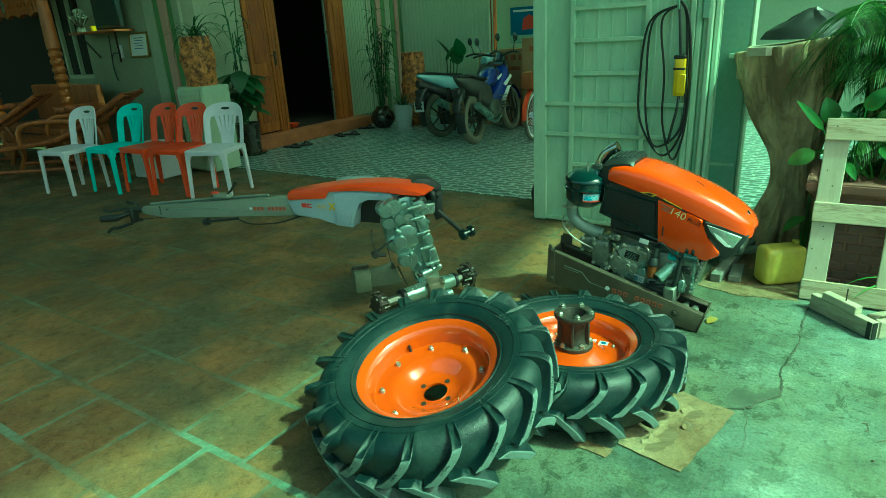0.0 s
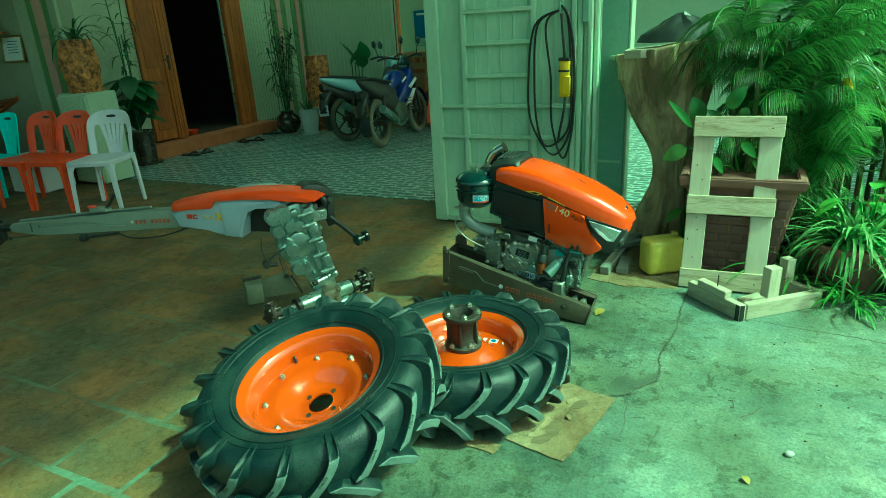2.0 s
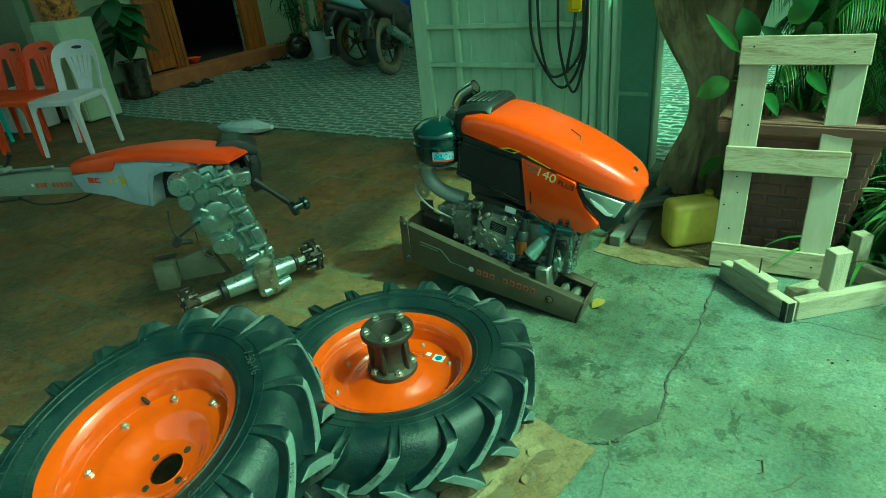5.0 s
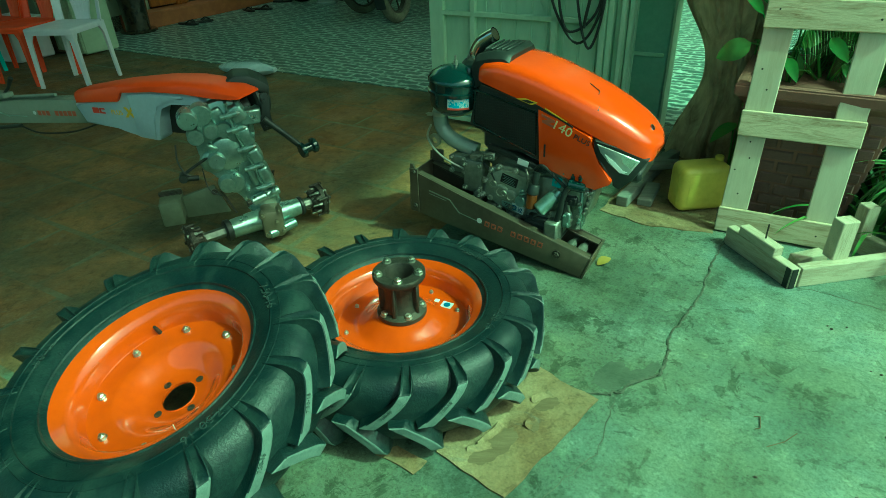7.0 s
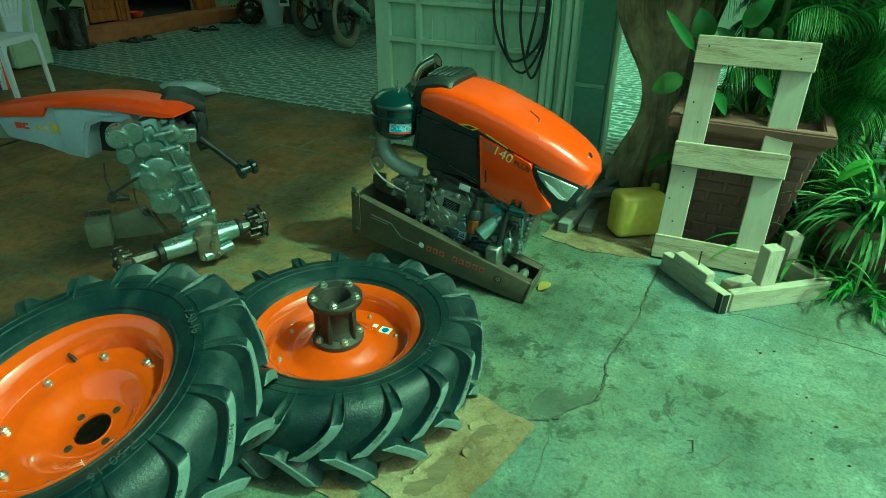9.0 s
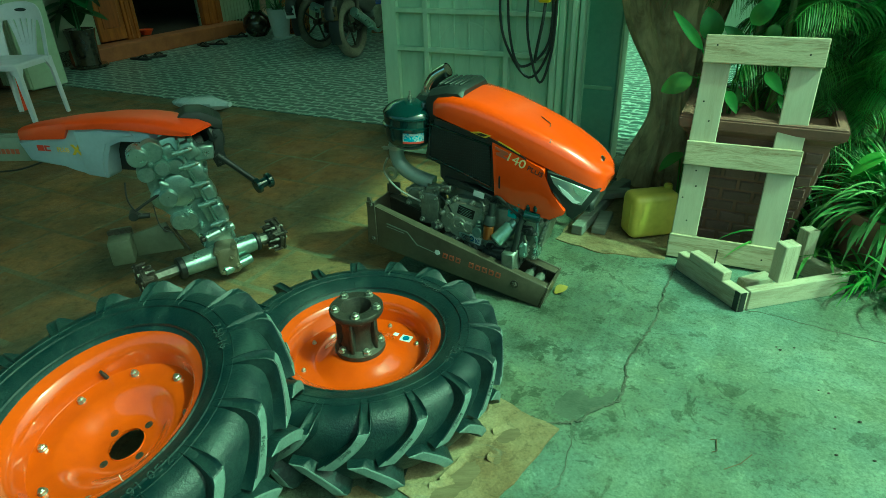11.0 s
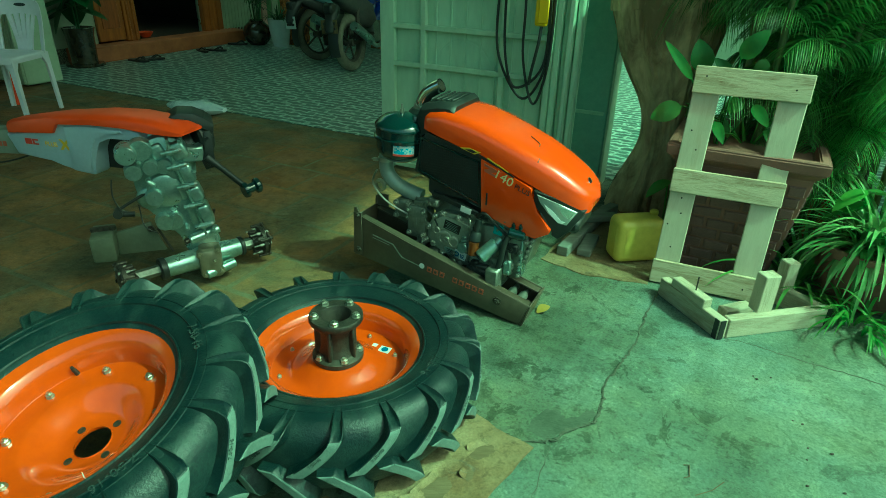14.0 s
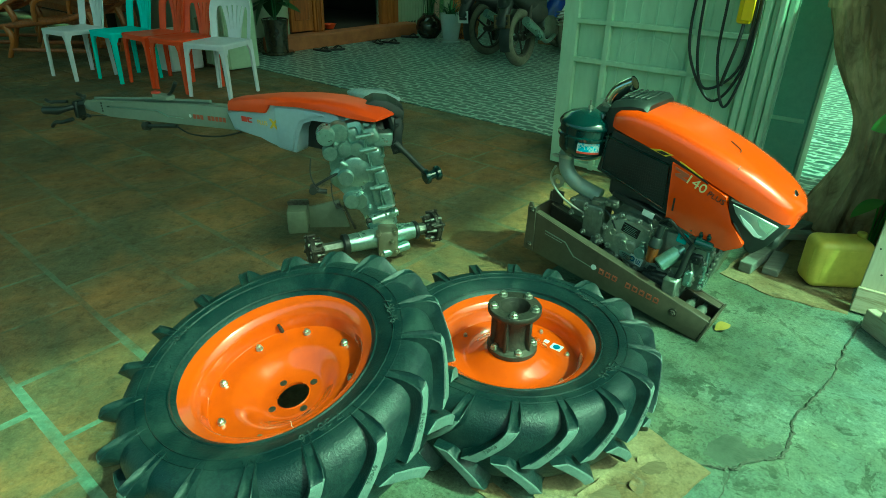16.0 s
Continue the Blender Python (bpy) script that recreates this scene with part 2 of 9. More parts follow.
def ground_mat(name, stops, dirt, joint=False, cement=None):
    """Trodden paving: big uneven tone, dark dirt drifts and scuffs that run across the joints."""
    m = bpy.data.materials.new(name)
    m.use_nodes = True
    N, L = m.node_tree.nodes, m.node_tree.links
    p, geo = N["Principled BSDF"], N.new("ShaderNodeNewGeometry")

    def nz(scale, detail, rough, dist=0.0, stretch=None):
        n = N.new("ShaderNodeTexNoise")
        n.inputs["Scale"].default_value, n.inputs["Detail"].default_value, n.inputs["Roughness"].default_value, n.inputs["Distortion"].default_value = scale, detail, rough, dist
        src = geo.outputs["Position"]
        if stretch:
            mp = N.new("ShaderNodeMapping")
            mp.inputs["Scale"].default_value, mp.inputs["Rotation"].default_value = stretch, (0, 0, 0.5)
            L.new(src, mp.inputs[0])
            src = mp.outputs[0]
        L.new(src, n.inputs["Vector"])
        return n.outputs[0]

    def ramp(src, stops_):
        r = N.new("ShaderNodeValToRGB")
        e = r.color_ramp.elements
        while len(e) < len(stops_):
            e.new(0.5)
        for el, (pos, c) in zip(e, stops_):
            el.position, el.color = pos, (*c, 1)
        L.new(src, r.inputs[0])
        return r.outputs[0]

    def mix(f, a, b, kind="MIX"):
        x = N.new("ShaderNodeMix")
        x.data_type, x.blend_type = "RGBA", kind
        if isinstance(f, float):
            x.inputs[0].default_value = f
        else:
            L.new(f, x.inputs[0])
        L.new(a, x.inputs[6])
        L.new(b, x.inputs[7])
        return x.outputs[2]

    c = ramp(nz(2.2, 6, 0.62, 0.4), stops)
    if not joint:
        info, hsv, mr = N.new("ShaderNodeObjectInfo"), N.new("ShaderNodeHueSaturation"), N.new("ShaderNodeMapRange")
        mr.inputs[3].default_value, mr.inputs[4].default_value = 0.82, 1.15
        L.new(info.outputs["Random"], mr.inputs[0])
        L.new(mr.outputs[0], hsv.inputs["Value"])
        L.new(c, hsv.inputs["Color"])
        c = hsv.outputs[0]
    g = (1, 1, 1)
    c = mix(ramp(nz(1.3, 7, 0.66, 0.6), [(0.40, (0, 0, 0)), (0.62, g)]), c, ramp(nz(30, 4, 0.6), [(0.3, dirt), (0.7, tuple(1.5 * v for v in dirt))]))
    c = mix(ramp(nz(7, 6, 0.7, 0.8, (1, 2.4, 1)), [(0.60, (0, 0, 0)), (0.68, (0.6, 0.6, 0.6))]), c, ramp(nz(60, 3, 0.6), [(0.3, (0.14, 0.13, 0.095)), (0.7, (0.22, 0.21, 0.16))]))
    c = mix(ramp(nz(5, 5, 0.75, 1.0, (1.6, 1, 1)), [(0.27, (0.8, 0.8, 0.8)), (0.36, (0, 0, 0))]), c, ramp(nz(40, 2, 0.5), [(0.3, (0.035, 0.03, 0.02)), (0.7, (0.06, 0.05, 0.035))]))
    c = mix(0.8, c, ramp(nz(130, 5, 0.8), [(0.32, (0.68, 0.68, 0.68)), (0.68, (1.24, 1.24, 1.24))]), "MULTIPLY")
    c = mix(0.85, c, ramp(nz(21, 7, 0.72, 0.7), [(0.36, (0.60, 0.60, 0.58)), (0.46, (0.95, 0.95, 0.95)), (0.62, (1.12, 1.12, 1.12)), (0.70, (1.40, 1.40, 1.34))]), "MULTIPLY")
    if cement:
        # fresh pale cement in the joints of the outer rows, broken up where it is trodden off
        sx, mr, ml = N.new("ShaderNodeSeparateXYZ"), N.new("ShaderNodeMapRange"), N.new("ShaderNodeMath")
        L.new(geo.outputs["Position"], sx.inputs[0])
        L.new(sx.outputs[1], mr.inputs[0])
        mr.inputs[1].default_value, mr.inputs[2].default_value, mr.inputs[3].default_value, mr.inputs[4].default_value = 1.5, 3.0, 0.95, 0.10
        ml.operation = "MULTIPLY"
        L.new(mr.outputs[0], ml.inputs[0])
        L.new(ramp(nz(3.5, 6, 0.65, 0.5), [(0.42, (0.05, 0.05, 0.05)), (0.58, (1, 1, 1))]), ml.inputs[1])
        c = mix(ml.outputs[0], c, ramp(nz(45, 5, 0.7), [(0.3, tuple(0.7 * v for v in cement)), (0.7, tuple(1.2 * v for v in cement))]))
    L.new(c, p.inputs["Base Color"])
    p.inputs["Specular IOR Level"].default_value = 0.22
    L.new(ramp(nz(4, 5, 0.6), [(0.35, (0.5, 0.5, 0.5)), (0.65, (0.85, 0.85, 0.85))]), p.inputs["Roughness"])
    b1, b2 = N.new("ShaderNodeBump"), N.new("ShaderNodeBump")
    b1.inputs["Strength"].default_value, b1.inputs["Distance"].default_value = 0.75, 0.016
    b2.inputs["Strength"].default_value, b2.inputs["Distance"].default_value = 0.4, 0.004
    L.new(nz(16, 6, 0.7), b1.inputs["Height"])
    L.new(nz(110, 3, 0.7), b2.inputs["Height"])
    L.new(b1.outputs[0], b2.inputs["Normal"])
    L.new(b2.outputs[0], p.inputs["Normal"])
    return m


SLAB = ground_mat("brown_slab", [(0.36, (0.195, 0.108, 0.046)), (0.5, (0.250, 0.150, 0.066)), (0.64, (0.158, 0.125, 0.064))], (0.080, 0.076, 0.046))
MORTAR = ground_mat("mortar", [(0.44, (0.175, 0.122, 0.060)), (0.53, (0.165, 0.145, 0.085)), (0.64, (0.20, 0.22, 0.15))], (0.075, 0.072, 0.045), True, (0.18, 0.25, 0.19))
CARDBOARD = ground_mat("damp_cardboard", [(0.42, (0.15, 0.105, 0.055)), (0.48, (0.25, 0.20, 0.115)), (0.60, (0.32, 0.275, 0.17))], (0.13, 0.095, 0.05), True)
CARTON = mat("carton_board", (0.36, 0.235, 0.125), (0.27, 0.17, 0.085), 0.85, grain=40, blotch=3, bump=0.1)
WALL = mat("green_plaster", (0.30, 0.32, 0.23), (0.22, 0.24, 0.17), 0.7, grain=25, blotch=2, bump=0.15)
WALL_PALE = mat("pale_plaster", (0.44, 0.47, 0.35), (0.32, 0.35, 0.25), 0.7, grain=25, blotch=2, bump=0.15)
SHEET = mat("pale_green_sheet", (0.54, 0.62, 0.46), (0.43, 0.50, 0.36), 0.45, grain=25, blotch=1.5, bump=0.05)
DOOR_WOOD = mat("varnished_wood", (0.44, 0.150, 0.034), (0.18, 0.056, 0.015), 0.35, grain=6, blotch=2, bump=0.1, stretch=(8, 8, 1))
DARK_WOOD = mat("dark_wood", (0.36, 0.110, 0.030), (0.15, 0.046, 0.014), 0.45, grain=8, blotch=3, bump=0.2, stretch=(6, 6, 1))
BARK = mat("bark", (0.20, 0.15, 0.09), (0.085, 0.06, 0.038), 0.85, grain=16, blotch=3, bump=0.9, bump_scale=22, stretch=(1, 1, 0.35))
TERRA = mat("terracotta", (0.25, 0.125, 0.095), (0.18, 0.095, 0.078), 0.75, grain=30, blotch=4, bump=0.25)
# near-black paint that stands in for unlit rooms and recesses
INNER_SHADE = mat("interior_shade", (0.02, 0.018, 0.015), (0.03, 0.025, 0.02), 0.9)
ROOF = mat("roof_sheet", (0.38, 0.42, 0.38), (0.30, 0.33, 0.30), 0.5)
SOIL = mat("soil", (0.06, 0.042, 0.026), (0.10, 0.07, 0.045), 0.95, bump=0.8)

# ---- structure ----
def house(a, b, z=0.0, turn=0.0):
    """A pose in the house's own directions: a along its front, b into it."""
    return HOUSE @ pose(a, b, z, 0, 0, turn)


def concrete_mat():
    """Worn yard concrete: pale scuffs, damp stains, pits, and dappled light painted into the tone."""
    m = bpy.data.materials.new("yard_concrete")
    m.use_nodes = True
    N, L = m.node_tree.nodes, m.node_tree.links
    p = N["Principled BSDF"]
    tc = N.new("ShaderNodeTexCoord")

    def nz(scale, detail=6, rough=0.6, dist=0.0):
        n = N.new("ShaderNodeTexNoise")
        n.inputs["Scale"].default_value, n.inputs["Detail"].default_value, n.inputs["Roughness"].default_value, n.inputs["Distortion"].default_value = scale, detail, rough, dist
        L.new(tc.outputs["Object"], n.inputs["Vector"])
        return n

    def ramp(src, stops):
        r = N.new("ShaderNodeValToRGB")
        e = r.color_ramp.elements
        while len(e) < len(stops):
            e.new(0.5)
        for el, (pos, c) in zip(e, stops):
            el.position, el.color = pos, (*c, 1)
        L.new(src.outputs[0], r.inputs[0])
        return r

    def mix(f, a, b, kind="MIX"):
        x = N.new("ShaderNodeMix")
        x.data_type, x.blend_type = "RGBA", kind
        if isinstance(f, float):
            x.inputs[0].default_value = f
        else:
            L.new(f, x.inputs[0])
        L.new(a, x.inputs[6])
        L.new(b, x.inputs[7])
        return x.outputs[2]

    # this wide tone range holds both stains and painted dapples of light
    base = ramp(nz(1.5, 8, 0.66), [(0.36, (0.096, 0.124, 0.098)), (0.46, (0.142, 0.180, 0.146)), (0.55, (0.176, 0.220, 0.184)), (0.67, (0.285, 0.335, 0.288))])
    flake = ramp(nz(12, 9, 0.80), [(0.40, (0.66, 0.67, 0.63)), (0.44, (0.97, 0.97, 0.97)), (0.60, (1.0, 1.0, 1.0)), (0.66, (1.32, 1.31, 1.28))])
    fine = ramp(nz(95, 7, 0.85), [(0.36, (0.50, 0.50, 0.50)), (0.5, (1.0, 1.0, 1.0)), (0.66, (1.38, 1.38, 1.38))])
    spots = ramp(nz(34, 4, 0.6), [(0.30, (0.42, 0.41, 0.37)), (0.345, (1, 1, 1))])
    chips = ramp(nz(55, 5, 0.75), [(0.36, (0.55, 0.56, 0.53)), (0.40, (1, 1, 1)), (0.62, (1, 1, 1)), (0.66, (1.3, 1.3, 1.27))])
    patch = ramp(nz(4.5, 10, 0.82), [(0.455, (0.74, 0.75, 0.72)), (0.475, (1, 1, 1)), (0.56, (1, 1, 1)), (0.575, (1.16, 1.16, 1.14))])
    # the older pour by the crack is rougher; tone darkens at low x
    sx, ad = N.new("ShaderNodeSeparateXYZ"), N.new("ShaderNodeMath")
    ad.operation = "MULTIPLY_ADD"
    ad.inputs[1].default_value = 0.25
    L.new(tc.outputs["Object"], sx.inputs[0])
    L.new(nz(3, 6, 0.7).outputs[0], ad.inputs[0])
    L.new(sx.outputs[0], ad.inputs[2])
    crack_side_tone = ramp(ad, [(0.16, (0.66, 0.65, 0.62)), (0.40, (1, 1, 1))])
    # skins of cement that have scaled off, with sharp edges
    scale_off = ramp(nz(7.5, 12, 0.70, 0.6), [(0.415, (0.54, 0.56, 0.51)), (0.425, (0.90, 0.90, 0.90)), (0.43, (1, 1, 1)), (0.585, (1, 1, 1)), (0.600, (1.24, 1.24, 1.20))])
    worn = flake.outputs[0]
    for f, layer in ((0.9, chips), (1.0, patch), (0.7, spots), (1.0, scale_off)):
        worn = mix(f, worn, layer.outputs[0], "MULTIPLY")
    # the wear is strong on the older pour and in drifts over the newer one
    zone = ramp(nz(1.1, 4, 0.55), [(0.42, (0.62, 0.62, 0.62)), (0.58, (1, 1, 1))])
    old = ramp(ad, [(0.20, (1, 1, 1)), (0.36, (0, 0, 0))])
    amount = mix(1.0, zone.outputs[0], old.outputs[0], "LIGHTEN")
    white = N.new("ShaderNodeRGB")
    white.outputs[0].default_value = (1, 1, 1, 1)
    c = mix(1.0, base.outputs[0], mix(amount, white.outputs[0], worn), "MULTIPLY")
    c = mix(0.85, c, fine.outputs[0], "MULTIPLY")
    c = mix(1.0, c, crack_side_tone.outputs[0], "MULTIPLY")
    # and the tone drifts from olive to grey
    drift = ramp(nz(0.9, 7, 0.7), [(0.40, (1.08, 1.02, 0.86)), (0.58, (0.96, 1.0, 1.02))])
    c = mix(1.0, c, drift.outputs[0], "MULTIPLY")
    L.new(c, p.inputs["Base Color"])
    p.inputs["Specular IOR Level"].default_value = 0.28
    rr = ramp(nz(3, 5), [(0.35, (0.55, 0.55, 0.55)), (0.65, (0.85, 0.85, 0.85))])
    L.new(rr.outputs[0], p.inputs["Roughness"])
    b1, b2 = N.new("ShaderNodeBump"), N.new("ShaderNodeBump")
    b1.inputs["Strength"].default_value, b1.inputs["Distance"].default_value = 0.5, 0.01
    b2.inputs["Strength"].default_value, b2.inputs["Distance"].default_value = 0.35, 0.004
    L.new(nz(14, 6, 0.7).outputs[0], b1.inputs["Height"])
    L.new(nz(120, 3, 0.7).outputs[0], b2.inputs["Height"])
    L.new(b1.outputs[0], b2.inputs["Normal"])
    L.new(b2.outputs[0], p.inputs["Normal"])
    return m


YARD = concrete_mat()


def ceramic_mat():
    """Glazed floor tiles: teal ground, pale wavy ovals, thin joints."""
    m = bpy.data.materials.new("patterned_tile")
    m.use_nodes = True
    N, L = m.node_tree.nodes, m.node_tree.links
    p = N["Principled BSDF"]
    tc, mp = N.new("ShaderNodeTexCoord"), N.new("ShaderNodeMapping")
    mp.inputs["Scale"].default_value = (1, 1, 1)
    L.new(tc.outputs["Object"], mp.inputs[0])
    warp, add = N.new("ShaderNodeTexNoise"), N.new("ShaderNodeVectorMath")
    warp.inputs["Scale"].default_value = 15
    mul = N.new("ShaderNodeVectorMath")
    mul.operation, mul.inputs[1].default_value = "SCALE", (0, 0, 0)
    mul.inputs[3].default_value = 0.10
    L.new(mp.outputs[0], warp.inputs["Vector"])
    L.new(warp.outputs["Color"], mul.inputs[0])
    L.new(mp.outputs[0], add.inputs[0])
    L.new(mul.outputs[0], add.inputs[1])
    br = N.new("ShaderNodeTexBrick")
    br.offset = 0.5
    br.inputs["Scale"].default_value = 1.0
    br.inputs["Brick Width"].default_value, br.inputs["Row Height"].default_value = 0.20, 0.075
    br.inputs["Mortar Size"].default_value, br.inputs["Mortar Smooth"].default_value = 0.021, 1.0
    br.inputs["Color1"].default_value, br.inputs["Color2"].default_value, br.inputs["Mortar"].default_value = (0.055, 0.105, 0.095, 1), (0.12, 0.175, 0.16, 1), (0.58, 0.67, 0.61, 1)
    L.new(add.outputs[0], br.inputs["Vector"])
    n2, mx = N.new("ShaderNodeTexNoise"), N.new("ShaderNodeMix")
    n2.inputs["Scale"].default_value, n2.inputs["Detail"].default_value = 22, 4
    L.new(mp.outputs[0], n2.inputs["Vector"])
    rp = N.new("ShaderNodeValToRGB")
    rp.color_ramp.elements[0].position, rp.color_ramp.elements[0].color = 0.40, (0.70, 0.70, 0.70, 1)
    rp.color_ramp.elements[1].position, rp.color_ramp.elements[1].color = 0.6, (1.15, 1.15, 1.15, 1)
    L.new(n2.outputs[0], rp.inputs[0])
    mx.data_type, mx.blend_type = "RGBA", "MULTIPLY"
    mx.inputs[0].default_value = 1.0
    L.new(br.outputs[0], mx.inputs[6])
    L.new(rp.outputs[0], mx.inputs[7])
    L.new(mx.outputs[2], p.inputs["Base Color"])
    p.inputs["Roughness"].default_value = 0.35
    bp = N.new("ShaderNodeBump")
    bp.inputs["Strength"].default_value, bp.inputs["Distance"].default_value = 0.2, 0.004
    L.new(n2.outputs[0], bp.inputs["Height"])
    L.new(bp.outputs[0], p.inputs["Normal"])
    return m


CERAMIC = ceramic_mat()

bm = bm_new()
bmesh.ops.create_grid(bm, x_segments=4, y_segments=4, size=80, matrix=Matrix.Translation((0, 0, -0.03)))
tagged(part("ground", bm, SOIL), "bare earth round the yard", "ground", kind="structure")


def slab_floor(name, a0, a1, b0, b1, z, material, label):
    bm = bm_new()
    box(bm, ((a0 + a1) / 2, (b0 + b1) / 2, z - 0.15), (a1 - a0, b1 - b0, 0.3))
    return tagged(part(name, bm, material, m=HOUSE.copy(), smooth=False), label, "floor", kind="structure")


yard = slab_floor("pavement", -0.80, 9.0, -7.0, 4.57, 0.0, YARD, "pale worn concrete yard with cracks, stains and painted dapples")
DIRT = mat("crack_dirt", (0.05, 0.055, 0.04), (0.13, 0.14, 0.105), 0.95, bump=0.6)


def crack(pts, w, seed, jag=0.006, lift=0.0):
    """A ragged dirt-filled crack in the concrete, in the house's directions."""
    rnd = random.Random(seed)
    P = smooth_path([(a, b, 0.0) for a, b in pts], 9)
    bm = bm_new()
    rings = []
    for k, p in enumerate(P):
        t = (P[min(k + 1, len(P) - 1)] - P[max(k - 1, 0)]).normalized()
        s = Vector((-t.y, t.x, 0))
        ww = w * rnd.uniform(0.5, 1.0) * min(1, 0.15 + 6 * min(k, len(P) - 1 - k) / len(P))
        c = p + s * rnd.uniform(-jag, jag)
        rings.append([c - s * ww + Vector((0, 0, -0.002)), c - s * ww * 0.8 + Vector((0, 0, 0.0012)), c + s * ww * 0.8 + Vector((0, 0, 0.0012)), c + s * ww + Vector((0, 0, -0.002))])
    loft(bm, rings)
    part("crack", bm, DIRT, yard, smooth=False, m=Matrix.Translation((0, 0, lift)))


EDGE = [(0.03, 2.280), (0.105, 2.324), (0.131, 2.382), (0.169, 2.424), (0.192, 2.468), (0.189, 2.568), (0.177, 2.614), (0.189, 2.72), (0.202, 2.795), (0.221, 2.917), (0.216, 3.071), (0.226, 3.245), (0.238, 3.441)]
crack(EDGE, 0.0034, 1, 0.005, 0.0046)
crack(EDGE[:6], 0.0036, 11, 0.007, 0.0049)
crack([(0.565, 3.105), (0.74, 3.083), (0.888, 3.074), (1.136, 3.033), (1.6, 2.99), (2.4, 2.9)], 0.0032, 2, 0.003)
crack([(0.051, 2.665), (0.060, 2.63), (0.071, 2.599), (0.106, 2.555)], 0.003, 3)
crack([(0.23, 3.44), (0.35, 3.30), (0.42, 3.12), (0.565, 3.105)], 0.0028, 4)
crack([(0.10, 2.32), (0.12, 2.1), (0.05, 1.9), (0.08, 1.6)], 0.0016, 5)
# worn screed that ends in a low ragged step along the crack
rnd = random.Random(6)
P = smooth_path([(a, b, 0.0) for a, b in EDGE], 9)
bm = bm_new()
loft(bm, [[p + Vector((-0.0045 + rnd.uniform(-0.004, 0.003), 0, -0.002)) for p in P], [p + Vector((-0.006 + rnd.uniform(-0.003, 0.0), 0, 0.0045)) for p in P],
          [p + Vector((-0.07, 0, 0.0035)) for p in P], [p + Vector((-0.22, 0, -0.0015)) for p in P]], cap=False, closed=False)
part("screed_edge", bm, YARD, yard)
# a thin darker patch beside the low end of the step
DARKER_CONCRETE = mat("darker_concrete", (0.094, 0.112, 0.082), (0.054, 0.068, 0.047), 0.6, grain=60, blotch=9, bump=0.35)
PATCH_OUTLINE = [(0.036, 2.290), (0.085, 2.312), (0.126, 2.366), (0.162, 2.414), (0.190, 2.480), (0.176, 2.500), (0.118, 2.425), (0.085, 2.450), (0.048, 2.440), (0.034, 2.372)]
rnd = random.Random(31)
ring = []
# two unseen walls, added to cut low sky light and darken reflections
for k, (a, b) in enumerate(PATCH_OUTLINE):
    a2, b2 = PATCH_OUTLINE[(k + 1) % len(PATCH_OUTLINE)]
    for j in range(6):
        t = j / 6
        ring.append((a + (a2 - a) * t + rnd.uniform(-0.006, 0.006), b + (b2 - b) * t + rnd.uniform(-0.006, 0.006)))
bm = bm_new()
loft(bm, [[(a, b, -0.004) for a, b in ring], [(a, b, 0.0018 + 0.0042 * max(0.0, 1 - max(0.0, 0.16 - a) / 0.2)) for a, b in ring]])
part("damp_patch", bm, DARKER_CONCRETE, yard, smooth=False)
porch = slab_floor("floor_porch", -12, -0.80, -7.0, 4.57, -0.0035, MORTAR, "mortar bed under worn brown paving slabs")
slab_floor("floor_tiled", -6.2, 9.0, 4.57, 14.0, 0.002, CERAMIC, "teal and white patterned ceramic tile floor")


def wall(name, a0, a1, b0, b1, z0, z1, material, label):
    bm = bm_new()
    box(bm, ((a0 + a1) / 2, (b0 + b1) / 2, (z0 + z1) / 2), (a1 - a0, b1 - b0, z1 - z0))
    return tagged(part(name, bm, material, m=HOUSE.copy(), smooth=False), label, "wall", kind="structure")


# front wall with a window opening, beside the porch
wall("wall_front_right", -8.30, -6.2, 4.75, 4.95, 0, 4.16, WALL, "green plastered house wall beside the porch")
# the shaded porch recess: its darkness is painted on this wall
wall("wall_front_left", -13, -9.0, 4.75, 4.95, 0, 4.16, INNER_SHADE, "porch recess wall painted near-black for its shade")
wall("wall_front_low", -9.0, -8.30, 4.75, 4.95, 0, 0.98, WALL, "green plastered wall under a window")
wall("wall_front_top", -9.0, -8.30, 4.75, 4.95, 2.2, 4.16, WALL, "green plastered wall over a window")
# the room behind the window gets its darkness from the paint
wall("wall_room_back", -13, -6.4, 8.0, 8.1, 0, 4.16, INNER_SHADE, "room wall painted near-black for its shade")
# door wall, along the tiled yard
wall("wall_door_left", -6.4, -6.2, 4.95, 5.62, 0, 4.16, WALL_PALE, "pale wall beside the house door")
wall("wall_door_right", -6.4, -6.2, 7.44, 9.1, 0, 4.16, SHEET, "pale green sheet wall beside the house door")
wall("wall_door_top", -6.4, -6.2, 5.62, 7.44, 2.15, 4.16, WALL_PALE, "pale wall over the house door")
wall("wall_back", -6.2, -4.52, 8.9, 9.1, 0, 4.16, SHEET, "pale green sheet wall")
wall("wall_back_far", -4.60, 1.8, 9.25, 9.4, 0, 4.16, SHEET, "pale green sheet wall behind stacked boxes")
wall("wall_left", -13.2, -13, -7, 4.95, 0, 4.16, WALL, "plain wall")
bm = bm_new()
prism(bm, [(-13.0, -1.8), (0.76, -1.8), (1.85, 3.1), (1.75, 4.56), (-13.0, 4.56)], 4.16, 4.24)
tagged(part("ceiling", bm, ROOF, m=HOUSE.copy(), smooth=False), "sheet roof over the porch", "ceiling", kind="structure")
# unseen roof added to shade the tiles; the gap beside it admits sky
bm = bm_new()
box(bm, (-1.65, 6.83, 4.2), (6.6, 4.54, 0.08))
